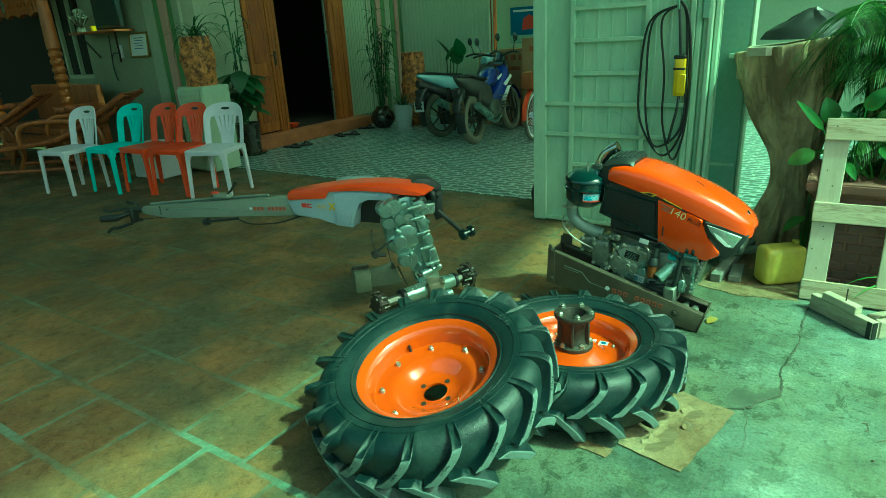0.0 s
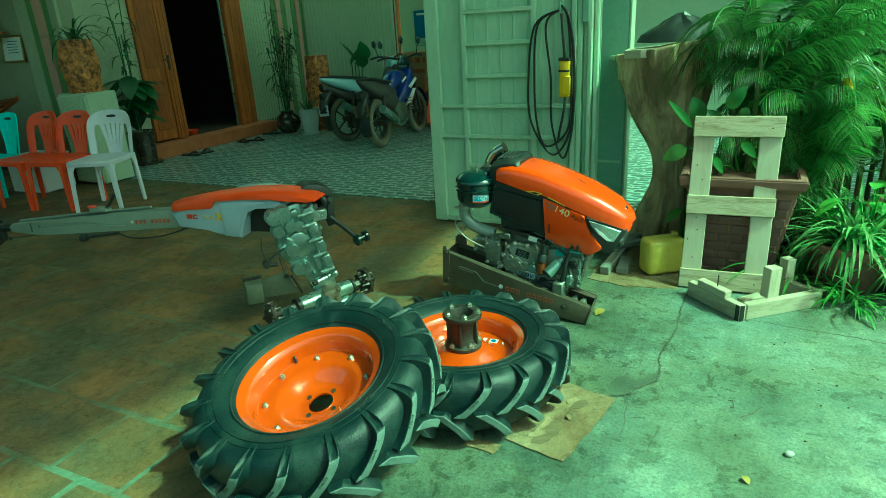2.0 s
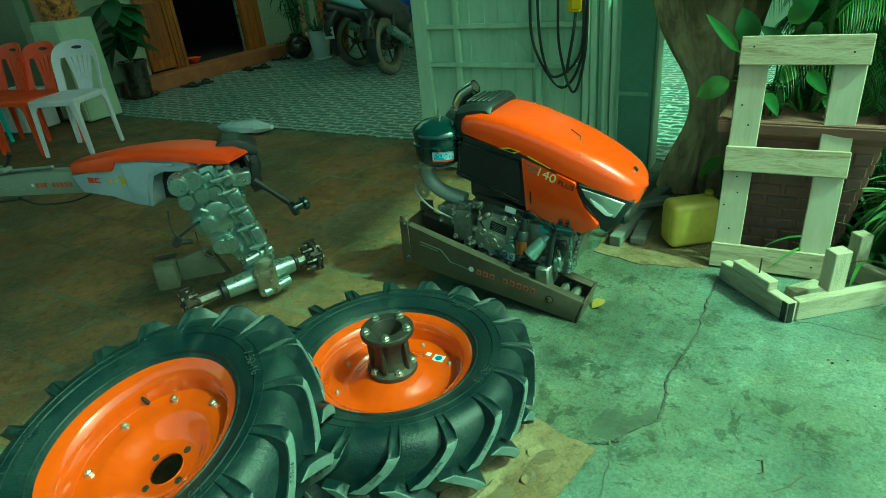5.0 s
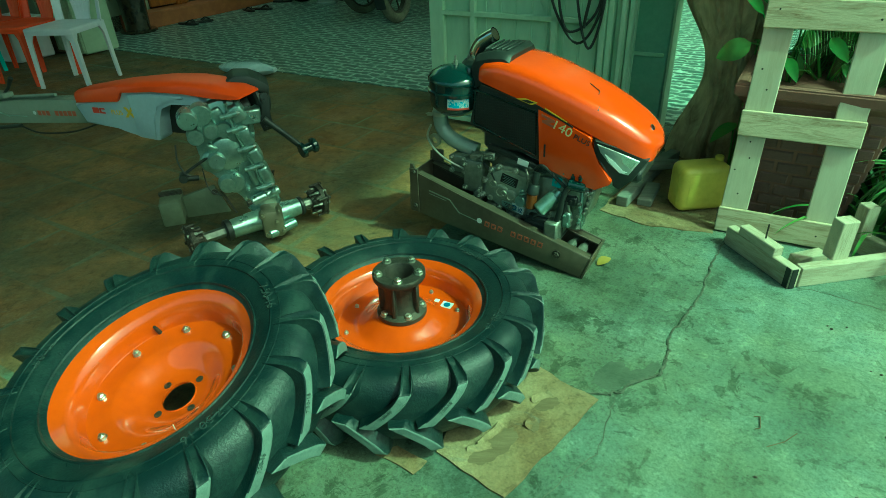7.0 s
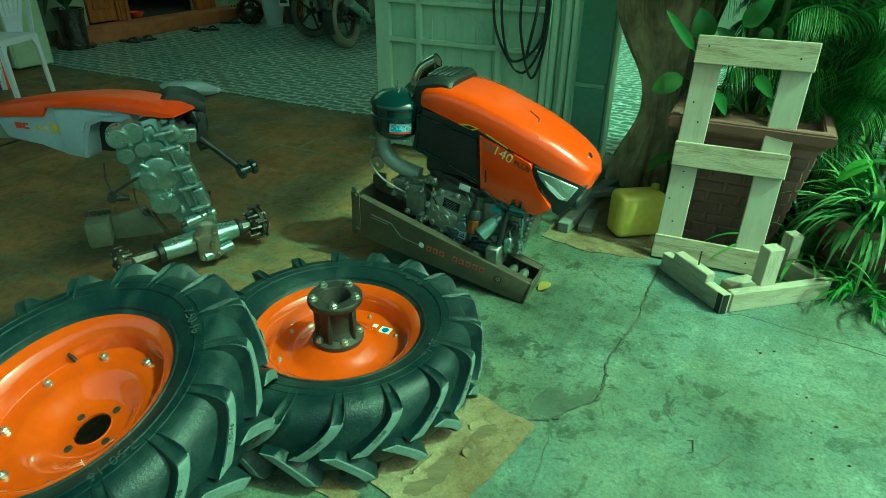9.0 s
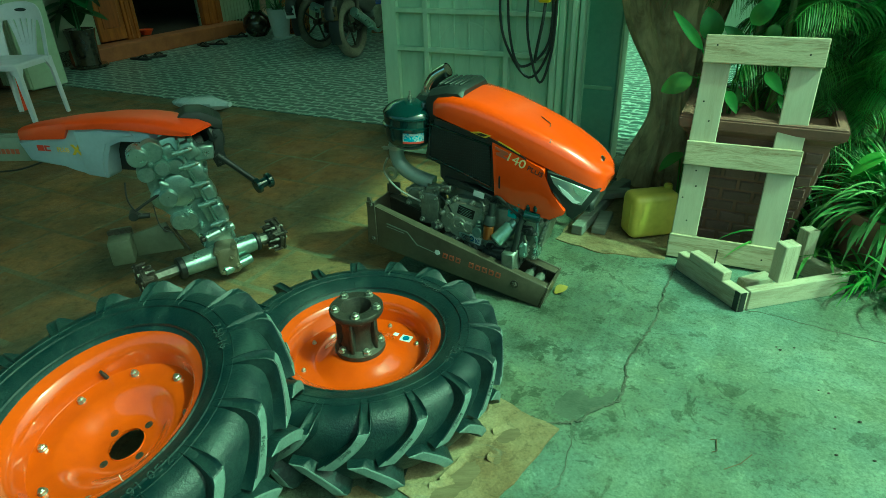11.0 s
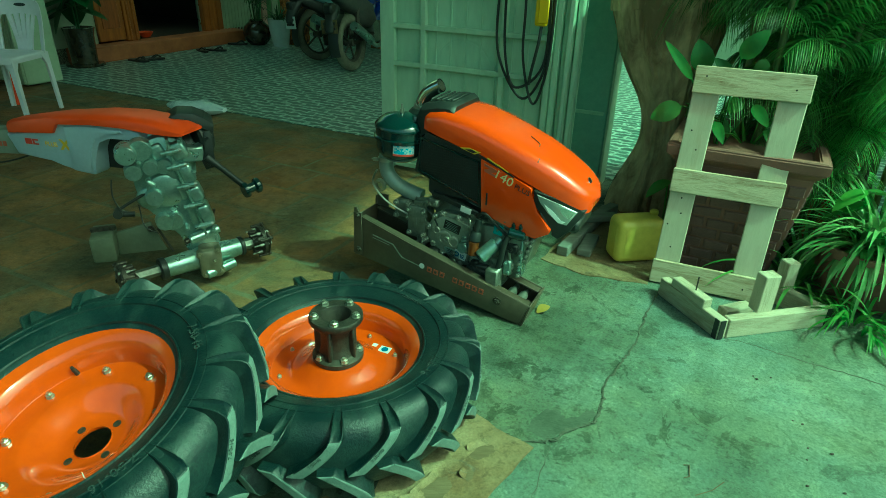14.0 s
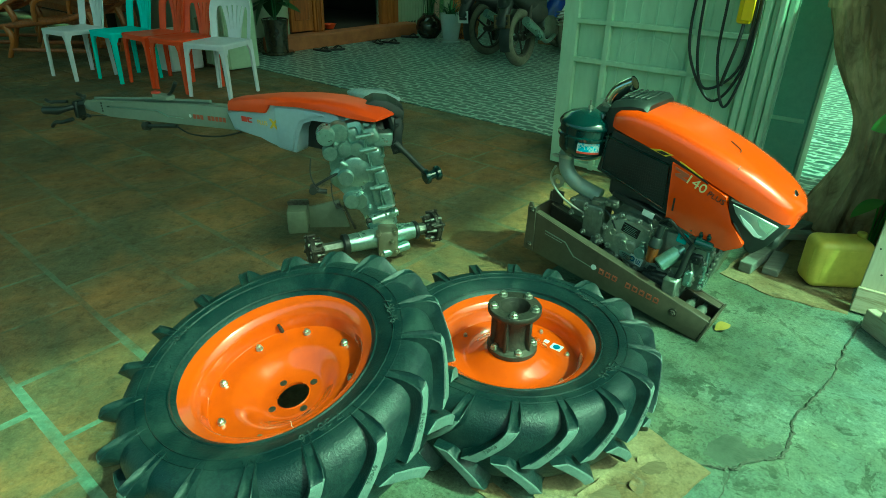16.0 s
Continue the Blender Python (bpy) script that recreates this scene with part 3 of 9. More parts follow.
tagged(part("ceiling_gate", bm, ROOF, m=HOUSE.copy(), smooth=False), "unseen sheet roof added to shade the gate side", "ceiling", kind="structure")
bm = bm_new()
box(bm, (-9.6, 6.92, 4.2), (6.75, 4.34, 0.08))
tagged(part("ceiling_house", bm, ROOF, m=HOUSE.copy(), smooth=False), "ceiling over the house rooms", "ceiling", kind="structure")
# corrugation of the sheet walls
for name, a0, b0, da, db, n, par in (("sheet_rib", -6.19, 8.895, 1.0, 0.0, 24, None), ("sheet_rib", -6.195, 7.50, 0.0, 1.0, 9, None)):
    for k in range(n):
        bm = bm_new()
        box(bm, (0, 0, 1.5), (0.022 if da else 0.012, 0.012 if da else 0.022, 3.0), 0.004)
        tagged(part("trim", bm, SHEET, m=house(a0 + 0.05 + da * 0.073 * k, b0 + db * 0.06 * k)), "folded rib of the sheet wall", "wall rib", "sheet ribs", "structure")
# striped pilaster strips in the yard's corner and at the porch corner
PINK = mat("pink_strip", (0.52, 0.33, 0.27), (0.44, 0.28, 0.24), 0.6)
LEAFGREEN = mat("green_strip", (0.16, 0.27, 0.10), (0.12, 0.21, 0.08), 0.6)
for b, w, mt in ((8.06, 0.11, WALL_PALE), (8.17, 0.09, LEAFGREEN), (8.28, 0.11, PINK), (8.39, 0.10, LEAFGREEN), (8.52, 0.14, WALL_PALE), (8.64, 0.09, LEAFGREEN), (8.75, 0.10, PINK), (8.85, 0.08, LEAFGREEN)):
    bm = bm_new()
    box(bm, (0.0, 0, 1.6), (0.03 + 0.02 * (mt is PINK), w, 3.18), 0.006)
    tagged(part("trim", bm, mt, m=house(-6.185, b)), "painted strip on a stepped pilaster", "pilaster", "pilaster strips", "structure")
for a, w, mt in ((-6.72, 0.20, WALL_PALE), (-6.56, 0.10, LEAFGREEN), (-6.43, 0.14, PINK), (-6.31, 0.09, LEAFGREEN), (-6.21, 0.12, WALL_PALE)):
    bm = bm_new()
    box(bm, (0, 0.0, 1.6), (w, 0.04 + 0.03 * (mt is PINK), 3.18), 0.006)
    tagged(part("trim", bm, mt, m=house(a, 4.735)), "painted strip on a stepped pilaster", "pilaster", "pilaster strips", "structure")
# plinth step along the door wall
bm = bm_new()
box(bm, (0, 0, 0), (0.26, 2.4, 0.16), 0.012)
tagged(part("doorstep", bm, mat("red_plinth", (0.44, 0.16, 0.06), (0.28, 0.10, 0.045), 0.6, grain=18, blotch=4, bump=0.4), m=house(-6.07, 6.42, 0.08)), "low reddish rendered doorstep along the house wall", "step", kind="structure")
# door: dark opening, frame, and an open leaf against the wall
# hall surfaces are painted near-black so the doorway reads as unlit
wall("wall_hall", -8.4, -6.4, 5.0, 5.1, 0, 4.16, INNER_SHADE, "hall wall painted near-black for its shade")
wall("wall_hall_back", -8.5, -8.4, 5.0, 8.0, 0, 4.16, INNER_SHADE, "hall wall painted near-black for its shade")
wall("floor_hall", -8.4, -6.2, 5.1, 8.0, 0.0, 0.155, INNER_SHADE, "hall floor painted near-black for its shade")
door = thing("door_1", house(-6.2, 6.5, 0.16), "varnished brown wooden house door standing open", "door", kind="structure")
for b0, b1 in ((-0.55, -0.38), (0.62, 0.94)):
    bm = bm_new()
    box(bm, (0.0, (b0 + b1) / 2, 1.0), (0.12, b1 - b0, 2.0), 0.01)
    for k in range(2):
        box(bm, (0.055, b0 + (b1 - b0) * (0.3 + 0.4 * k), 1.0), (0.03, 0.025, 2.0), 0.005)
    part("jamb", bm, DOOR_WOOD, door)
bm = bm_new()
box(bm, (0, 0.2, 2.02), (0.12, 1.5, 0.06), 0.008)
part("head", bm, DOOR_WOOD, door)
bm = bm_new()
box(bm, (0.03, -0.72, 0.98), (0.04, 0.33, 1.92), 0.006)
leaf = part("leaf", bm, DOOR_WOOD, door, "brown panelled door leaf")
bm = bm_new()
box(bm, (0.054, -0.72, 0.45), (0.012, 0.22, 0.6), 0.008)
box(bm, (0.054, -0.72, 1.35), (0.012, 0.22, 0.9), 0.008)
part("panel", bm, DARK_WOOD, leaf)
bm = bm_new()
box(bm, (0.075, -0.50, 0.95), (0.02, 0.03, 0.18), 0.004)
rod(bm, (0.085, -0.50, 0.98), (0.085, -0.58, 0.985), 0.008, seg=8)
part("handle", bm, IRON, leaf)
bm = bm_new()
box(bm, (-0.02, 0.60, 1.0), (0.03, 0.025, 2.0), 0.003)
part("edge_strip", bm, ALU, door)

# window in the front wall
win = thing("window_1", house(-8.65, 4.80, 1.6), "dark window in a white frame", "window", kind="structure")
for x, z, sx, sz in ((-0.33, 0, 0.05, 1.24), (0.33, 0, 0.05, 1.24), (0, 0.6, 0.7, 0.05), (0, -0.6, 0.7, 0.06), (0, 0, 0.04, 1.2)):
    bm = bm_new()
    box(bm, (x, 0, z), (sx, 0.06, sz), 0.005)
    part("window_frame", bm, WALL_PALE, win)
bm = bm_new()
box(bm, (0, 0.02, 0), (0.64, 0.006, 1.18))
part("pane", bm, mat("dark_glass", (0.01, 0.012, 0.012), (0.015, 0.017, 0.017), 0.08, bump=0), win)

# ---- gate panel, post and hanging cable ----
gate = thing("gate", house(-1.54, 4.12), "pale green folding metal gate panel, closed sheet with square-tube grid", "gate")
bm = bm_new()
box(bm, (0.50, 0.012, 1.30), (1.0, 0.012, 2.56))
part("back_sheet", bm, GREEN_METAL, gate)
for k in range(8):
    bm = bm_new()
    x = 0.335 + 0.088 * k
    box(bm, (x, 0.004, 1.30), (0.012, 0.008, 2.54), 0.003)
    part("sheet_rib", bm, GREEN_METAL, gate)
for x, w in ((0.045, 0.09), (0.27, 0.032), (0.735, 0.032), (0.985, 0.03)):
    bm = bm_new()
    box(bm, (x, -0.015, 1.30), (w, 0.034, 2.58), 0.004)
    part("stile", bm, GREEN_METAL, gate)
for z in (0.03, 0.42, 0.62, 0.82, 1.01, 1.21, 1.40, 1.60, 1.80, 2.0, 2.2, 2.56):
    bm = bm_new()
    x0, x1 = (0.08, 0.99) if z in (0.03, 0.62, 0.82, 2.56) else (0.27, 0.735)
    box(bm, ((x0 + x1) / 2, -0.020, z), (x1 - x0, 0.024, 0.026), 0.003)
    part("rail", bm, GREEN_METAL, gate)
bm = bm_new()
lathe(bm, [(0.165, -0.004), (0.172, -0.007), (0.179, -0.004)], 20, frame3((0.50, 0, 0.60), (1, 0, 0), (0, 0, 1)), start=0.3, sweep=2.5)
part("pressed_arc", bm, GREEN_METAL, gate)
fold = thing("gate_leaf", house(-0.535, 4.13), "pale green folded gate leaves standing edge on", "gate")
for k, (x, y, w, d) in enumerate(((0.012, 0.0, 0.03, 0.05), (0.043, 0.03, 0.026, 0.05), (0.073, 0.0, 0.026, 0.06), (0.104, 0.03, 0.026, 0.05))):
    bm = bm_new()
    box(bm, (x, y, 1.30), (w, d, 2.56), 0.005)
    part("fold", bm, GREEN_METAL, fold)
bm = bm_new()
box(bm, (0.06, 0.07, 1.3), (0.12, 0.01, 2.5))
part("sheet", bm, GREEN_METAL, fold)
bm = bm_new()
box(bm, (0.05, -0.035, 1.75), (0.035, 0.03, 0.9), 0.003)
for k in range(7):
    rod(bm, (0.05, -0.049, 1.4 + 0.1 * k), (0.05, -0.053, 1.4 + 0.1 * k), 0.006, seg=8)
part("slotted_rail", bm, GREEN_DARK_SHADE, fold)
# the post's shaded side is put into its darker green
post = thing("gate_post", house(-0.43, 4.46), "green square steel gate post, its paint darkened for shade", "post")
bm = bm_new()
box(bm, (0, 0, 1.6), (0.29, 0.14, 3.2), 0.008)
part("shaft", bm, GREEN_DARK_SHADE, post)
bm = bm_new()
box(bm, (0, -0.074, 0.42), (0.25, 0.012, 0.02), 0.003)
part("strap", bm, GREEN_METAL, post)
bm = bm_new()
box(bm, (0.10, -0.09, 1.08), (0.12, 0.02, 0.03), 0.004)
part("bracket", bm, GREEN_METAL, post)
bm = bm_new()
box(bm, (0.152, 0.0, 1.6), (0.012, 0.14, 3.2), 0.002)
part("edge", bm, SHEET, post)

cable = thing("extension_cable", house(-0.62, 4.06), "coiled black cable with a yellow socket box hanging on the gate", "cable")
rnd = random.Random(2)
for k, (x0, x1, zb, w) in enumerate(((-0.205, 0.075, 0.52, 0.02), (-0.165, 0.060, 0.575, -0.03), (-0.060, 0.085, 0.505, 0.01))):
    bm = bm_new()
    pts = [(0.0, -0.005 * k, 1.38), (-0.06 + 0.5 * x0, -0.01 * k, 1.30), (x0, -0.008 * k, 1.0), (x0 * 0.9, -0.01, 0.72), ((x0 + x1) / 2 + w, -0.012 * k, zb), (x1 * 0.9, -0.01, 0.70), (x1, -0.008 * k, 1.05), (0.5 * x1 + 0.01, -0.01 * k, 1.32), (0.0, -0.006 * k, 1.40)]
    tube(bm, smooth_path(pts, 7), 0.0068, 8)
    part("loop", bm, BLACK, cable)
bm = bm_new()
box(bm, (0.03, -0.03, 0.99), (0.062, 0.04, 0.22), 0.014, seg=2)
sock = part("socket_box", bm, YELLOW2, cable, "yellow plastic socket box")
bm = bm_new()
box(bm, (0.045, -0.052, 0.95), (0.05, 0.008, 0.11), 0.004)
part("lid", bm, YELLOW2, sock)
bm = bm_new()
box(bm, (0.028, -0.03, 1.10), (0.066, 0.045, 0.02), 0.004)
part("band", bm, BLACK, sock)
bm = bm_new()
box(bm, (0.028, -0.03, 1.035), (0.066, 0.046, 0.014), 0.004)
part("band", bm, BLACK, sock)
bm = bm_new()
tube(bm, smooth_path([(0.03, -0.035, 1.10), (0.02, -0.04, 1.22), (0.0, -0.02, 1.38)], 4), 0.008, 8)
part("lead", bm, BLACK, cable)
bm = bm_new()
tube(bm, smooth_path([(0.035, -0.035, 0.88), (0.03, -0.045, 0.80), (0.0, -0.03, 0.66), (-0.01, -0.02, 0.60)], 4), 0.008, 8)
part("lead", bm, BLACK, cable)
bm = bm_new()
tube(bm, smooth_path([(0.0, 0.02, 1.42), (0.0, -0.03, 1.36), (0.0, -0.05, 1.42)], 4), 0.007, 8)
part("hook", bm, GREEN_DARK_SHADE, cable)

# ---- tractor wheels ----
def lug_bm(side):
    """One tread bar: a recessed leg down the sidewall, an elbow on the shoulder and a broad bar slanting over the middle."""
    st = [(0.338, 0.0135, (0.288, 0.1055), (0.290, 0.098), 0.1), (0.338, 0.0145, (0.318, 0.1105), (0.316, 0.096), 0.6), (0.334, 0.0155, (0.352, 0.1100), (0.342, 0.084), 0.5),
          (0.328, 0.0165, (0.376, 0.1045), (0.352, 0.076), 0.2), (0.318, 0.0165, (0.390, 0.0960), (0.358, 0.066), 0.0), (0.300, 0.0165, (0.3955, 0.0860), (0.362, 0.060), 0.0)]
    for k in range(1, 7):
        t = k / 6
        st.append((0.300 - 0.225 * t ** 1.25, 0.0165 + 0.0055 * t, (0.3955 + 0.0060 * t, 0.086 - 0.090 * t), (0.362 + 0.004 * t, 0.060 - 0.062 * t), 0.0))
    bm = bm_new()
    rings = []
    for a, w, top, bot, dip in st:
        top, bot = Vector(top), Vector(bot)
        low = top.lerp(bot, dip)
        ring = []
        for q, f in ((bot, -1.15), (top, -0.86), (low, -0.5), (low, 0.5), (top, 0.86), (bot, 1.15)):
            ang = a + f * w / 0.385
            ring.append((q.x * math.cos(ang), q.x * math.sin(ang), side * q.y))
        rings.append(ring)
    loft(bm, rings)
    bmesh.ops.recalc_face_normals(bm, faces=bm.faces)
    bmesh.ops.bevel(bm, geom=[e for e in bm.edges if len(e.link_faces) == 2 and e.calc_face_angle() > 0.6], offset=0.0022, segments=1, affect="EDGES")
    return bm


def build_wheel(m, label, hub):
    w = thing("tractor_wheel", m, label, "wheel", "loose tractor wheels")
    # tyre carcass: bead to bead, z is the axle
    prof = [(0.212, 0.066), (0.232, 0.082), (0.262, 0.098), (0.296, 0.1055), (0.322, 0.1030), (0.342, 0.0950), (0.357, 0.079), (0.366, 0.055), (0.371, 0.028), (0.372, 0.0)]
    prof = prof + [(r, -z) for r, z in reversed(prof[:-1])]
    bm = bm_new()
    lathe(bm, prof + [(0.20, -0.05), (0.20, 0.05), prof[0]], 72)
    tyre = part("tyre", bm, RUBBER, w, "black ribbed tractor tyre")
    bm = bm_new()
    for z in (0.0865, -0.0865):
        lathe(bm, [(0.236, z), (0.238, z * 1.05), (0.241, z * 1.06), (0.243, z * 1.02)], 72)
    for z, r in ((0.1045, 0.283), (0.1052, 0.305)):
        lathe(bm, [(r - 0.0015, z - 0.002), (r, z + 0.0015), (r + 0.0015, z - 0.002)], 72)
    part("bead_ring", bm, RUBBER, tyre)
    n = 18
    for side in (1, -1):
        lug = None
        for k in range(n):
            rot = Matrix.Rotation(2 * math.pi * (k + (0.5 if side < 0 else 0)) / n + radians(15.4 if hub else 4.6), 4, "Z")
            if lug is None:
                lug = part("lug", lug_bm(side), RUBBER, tyre, m=rot)
                lug.data.materials.append(RUBBER_WORN)
                for p in lug.data.polygons:
                    c = p.center
                    if p.normal.dot(Vector((c.x, c.y, 0)).normalized()) > 0.70 and math.hypot(c.x, c.y) > 0.389:
                        p.material_index = 1
            else:
                twin("lug", lug, rot, tyre)
    # rim barrel with flanges and a dished disc
    bm = bm_new()
    lathe(bm, [(0.196, 0.040), (0.206, 0.060), (0.222, 0.0655), (0.2285, 0.074), (0.2265, 0.0775), (0.219, 0.0735), (0.206, 0.066), (0.199, 0.060), (0.190, 0.036),
               (0.186, 0.0), (0.180, -0.030), (0.168, -0.034)], 72)
    lathe(bm, [(0.196, 0.040), (0.192, 0.0), (0.186, -0.040), (0.206, -0.060), (0.222, -0.0655), (0.2265, -0.078), (0.218, -0.074), (0.196, -0.050)], 72)
    part("rim", bm, ORANGE_RIM, w, "bright orange painted steel rim")
    # the disc: a flat bolted ring, then a bowl (or, turned over, a dome) to the flat middle
    g = 0.8 if hub else -1.0
    front = [(0.189, 0.012), (0.186, 0.006), (0.180, 0.004), (0.150, 0.0035), (0.136, 0.003 + 0.0005 * g)]
    front += [(r, 0.003 + g * d) for r, d in ((0.128, 0.003), (0.120, 0.008), (0.110, 0.016), (0.100, 0.0248), (0.090, 0.0335), (0.081, 0.0405), (0.073, 0.0450), (0.064, 0.0475), (0.050, 0.0485), (0.041, 0.0485), (0.0395, 0.0455))]
    bm = bm_new()
    lathe(bm, front + [(r, z - 0.006) for r, z in reversed(front)], 72)
    disc = part("disc", bm, ORANGE_RIM, w, "dished orange wheel disc with a round centre hole")
    nuts = None
    for k in range(8):
        a = 2 * math.pi * k / 8 + (-0.09 if hub else 0.0)
        bm = None
        rot = Matrix.Rotation(a, 4, "Z") @ (Matrix.Translation((0.0489, 0, 0.0011)) @ Matrix.Diagonal((0.7, 0.7, 0.7, 1)) if hub else Matrix.Identity(4))
        if nuts is None:
            bm = bm_new()
            lathe(bm, [(0, 0), (0.0095, 0), (0.0095, 0.002), (0.0, 0.002)], 14, Matrix.Translation((0.163, 0, 0.0036)))
            hexnut(bm, (0.163, 0, 0.0056), (0.163, 0, 0.0136), 0.0085)
            nuts = part("nut", bm, ZINC, disc, "zinc-plated nut", m=rot)
        else:
            twin("nut", nuts, rot, disc)
    hole = None
    for k in range(4):
        rot = Matrix.Rotation(math.pi / 2 * (k + 0.5), 4, "Z")
        if hole is None:
            bm = bm_new()
            lathe(bm, [(0.009, 0.0), (0.009, 0.0016), (0.0065, 0.0016), (0.0065, 0.0005), (0, 0.0005)], 14, Matrix.Translation((0.057, 0, 0.003 + g * 0.0481)))
            hole = part("bolt_hole", bm, IRON, disc, m=rot)
        else:
            twin("bolt_hole", hole, rot, disc)
    bm = bm_new()
    rod(bm, (0.188, 0, 0.006), (0.182, 0, 0.026), 0.006, 0.005, 10)
    rod(bm, (0.182, 0, 0.026), (0.180, 0, 0.035), 0.0045, 0.004, 10)
    part("valve", bm, BLACK, w, m=Matrix.Rotation(1.2 if hub else 1.97, 4, "Z"))
    if hub:
        h = thing("wheel_hub", Matrix.Translation((0, 0, 0.0380)) @ Matrix.Diagonal((1, 1, 0.94, 1)), "", "")
        h.parent = w
        h["label"] = "dark cast-iron hub spool bolted to the disc"
        for key in ("category",):
            if key in h:
                del h[key]
        bm = bm_new()
        lathe(bm, [(0.032, 0.004), (0.070, 0.004), (0.070, 0.017), (0.064, 0.020), (0.052, 0.026), (0.046, 0.045), (0.045, 0.085), (0.050, 0.110), (0.058, 0.124),
                   (0.071, 0.130), (0.073, 0.134), (0.073, 0.146), (0.071, 0.149), (0.042, 0.149), (0.040, 0.146), (0.038, 0.03), (0.0, 0.03)], 40)
        for k in range(5):
            a = 2 * math.pi * k / 5 + 0.3
            box(bm, (0.051, 0, 0.072), (0.020, 0.010, 0.108), 0.003, Matrix.Rotation(a, 4, "Z"))
        part("spool", bm, IRON, h)
        b = None
        for z0, z1, rr in ((0.149, 0.158, 0.058), (0.020, 0.029, 0.058)):
            b = None
            for k in range(5):
                rot = Matrix.Rotation(2 * math.pi * k / 5 + (0.6 if z0 > 0.1 else 0.95), 4, "Z")
                if b is None:
                    bm = bm_new()
                    lathe(bm, [(0, 0), (0.0125, 0), (0.0125, 0.002), (0, 0.002)], 14, Matrix.Translation((rr, 0, z0)))
                    hexnut(bm, (rr, 0, z0 + 0.002), (rr, 0, z1 + 0.002), 0.0105)
                    b = part("bolt", bm, ZINC, h, m=rot)
                else:
                    twin("bolt", b, rot, h)
    return w


wheel_a = build_wheel(frame3((0.044 + 0.178 * 0.0716, 1.750 + 0.189 * 0.0716, 0.331 - 0.0716), (1, 0.1, 0.197), (0, 1, 0.189)),
                      "black lugged tractor tyre on orange rim, leaning on another wheel", False)
wheel_b = build_wheel(pose(0.534, 2.158, 0.138, 0, 0, 25), "black lugged tractor tyre lying flat, orange rim, iron hub", True)


# stickers on the flat wheel's disc
LABEL_W = mat("label_white", (0.75, 0.77, 0.76), (0.68, 0.70, 0.70), 0.4, bump=0)
LABEL_B = mat("label_blue", (0.02, 0.15, 0.32), (0.015, 0.09, 0.20), 0.4, bump=0)
LABEL_R = mat("label_red", (0.55, 0.05, 0.03), (0.45, 0.04, 0.03), 0.4, bump=0)
LABEL_Y = mat("label_yellow", (0.72, 0.50, 0.05), (0.6, 0.40, 0.04), 0.4, bump=0)
LABEL_K = mat("label_black", (0.012, 0.012, 0.012), (0.02, 0.02, 0.02), 0.4, bump=0)
inv = wheel_b.matrix_basis.inverted()
for (x, y), (w, h), blue in (((0.655, 2.240), (0.034, 0.028), True), ((0.624, 2.262), (0.015, 0.014), False)):
    p = inv @ Vector((x, y, 0))
    m = Matrix.Translation((p.x, p.y, 0.0050)) @ Matrix.Rotation(radians(-48), 4, "Z")
    bm = bm_new()
    box(bm, (0, 0, 0), (w, h, 0.0012))
    st = part("sticker", bm, LABEL_W, wheel_b, "white and blue paper sticker", m=m)
    if blue:
        bm = bm_new()
        lathe(bm, [(0, 0.0008), (0.0105, 0.0008), (0.0105, 0.0012), (0, 0.0012)], 20)
        part("print", bm, LABEL_B, st)
bm = bm_new()
box(bm, (0, 0, 0), (0.045, 0.005, 0.001))
part("sticker", bm, LABEL_W, wheel_a, m=Matrix.Rotation(radians(-62), 4, "Z") @ Matrix.Translation((0.192, 0, 0.044)) @ pose(0, 0, 0, 0, -80, 90))

BAR_MARK = mat("worn_moulding", (0.10, 0.125, 0.115), (0.06, 0.078, 0.072), 0.75, bump=0.1)
# moulded writing, bars and hairs on the sidewalls
MOULD = mat("raised_rubber", (0.022, 0.034, 0.035), (0.040, 0.052, 0.050), 0.7, bump=0.1)
for w, seed in ((wheel_a, 3), (wheel_b, 4)):
    rnd = random.Random(seed)
    tyre = [c for c in w.children if c.name.startswith("tyre")][0]
    for k in range(5):
        a = 2 * math.pi * k / 5 + 0.4
        if k % 2 == 0:
            text_mesh("7.50-16", 0.030, MOULD, "size_mark", tyre, Matrix.Rotation(a, 4, "Z") @ Matrix.Translation((0.283, 0, 0.1052)) @ Matrix.Rotation(radians(-90), 4, "Z"), 0.0008)
    bm = bm_new()
    for k in range(110):
        a, r = rnd.uniform(0, 6.283), rnd.choice((0.242, 0.252, 0.300, 0.330))
        z = {0.242: 0.087, 0.252: 0.093, 0.300: 0.104, 0.330: 0.094}[r]
        p = Vector((r * math.cos(a), r * math.sin(a), z))
        q = p + Vector((rnd.uniform(-0.005, 0.005), rnd.uniform(-0.005, 0.005), rnd.uniform(0.004, 0.010)))
        rod(bm, p, q, 0.0007, 0.0004, 4)
    tagged(part("rubber_hair", bm, RUBBER, tyre), "", "", "", "stuff")
    # size marks moulded on the slanting tread bars
    for k in range(9, 17):
        a = 2 * math.pi * k / 18 + radians(15.4 if w is wheel_b else 4.6) + 0.200
        text_mesh("7.50-16", 0.013, BAR_MARK, "size_mark", tyre,
                  Matrix.Rotation(a, 4, "Z") @ Matrix.Translation((0.3990, 0, 0.044)) @ frame3((0, 0, 0), (0, 0.70, 0.71), (0, -0.71, 0.70)), 0.0012)

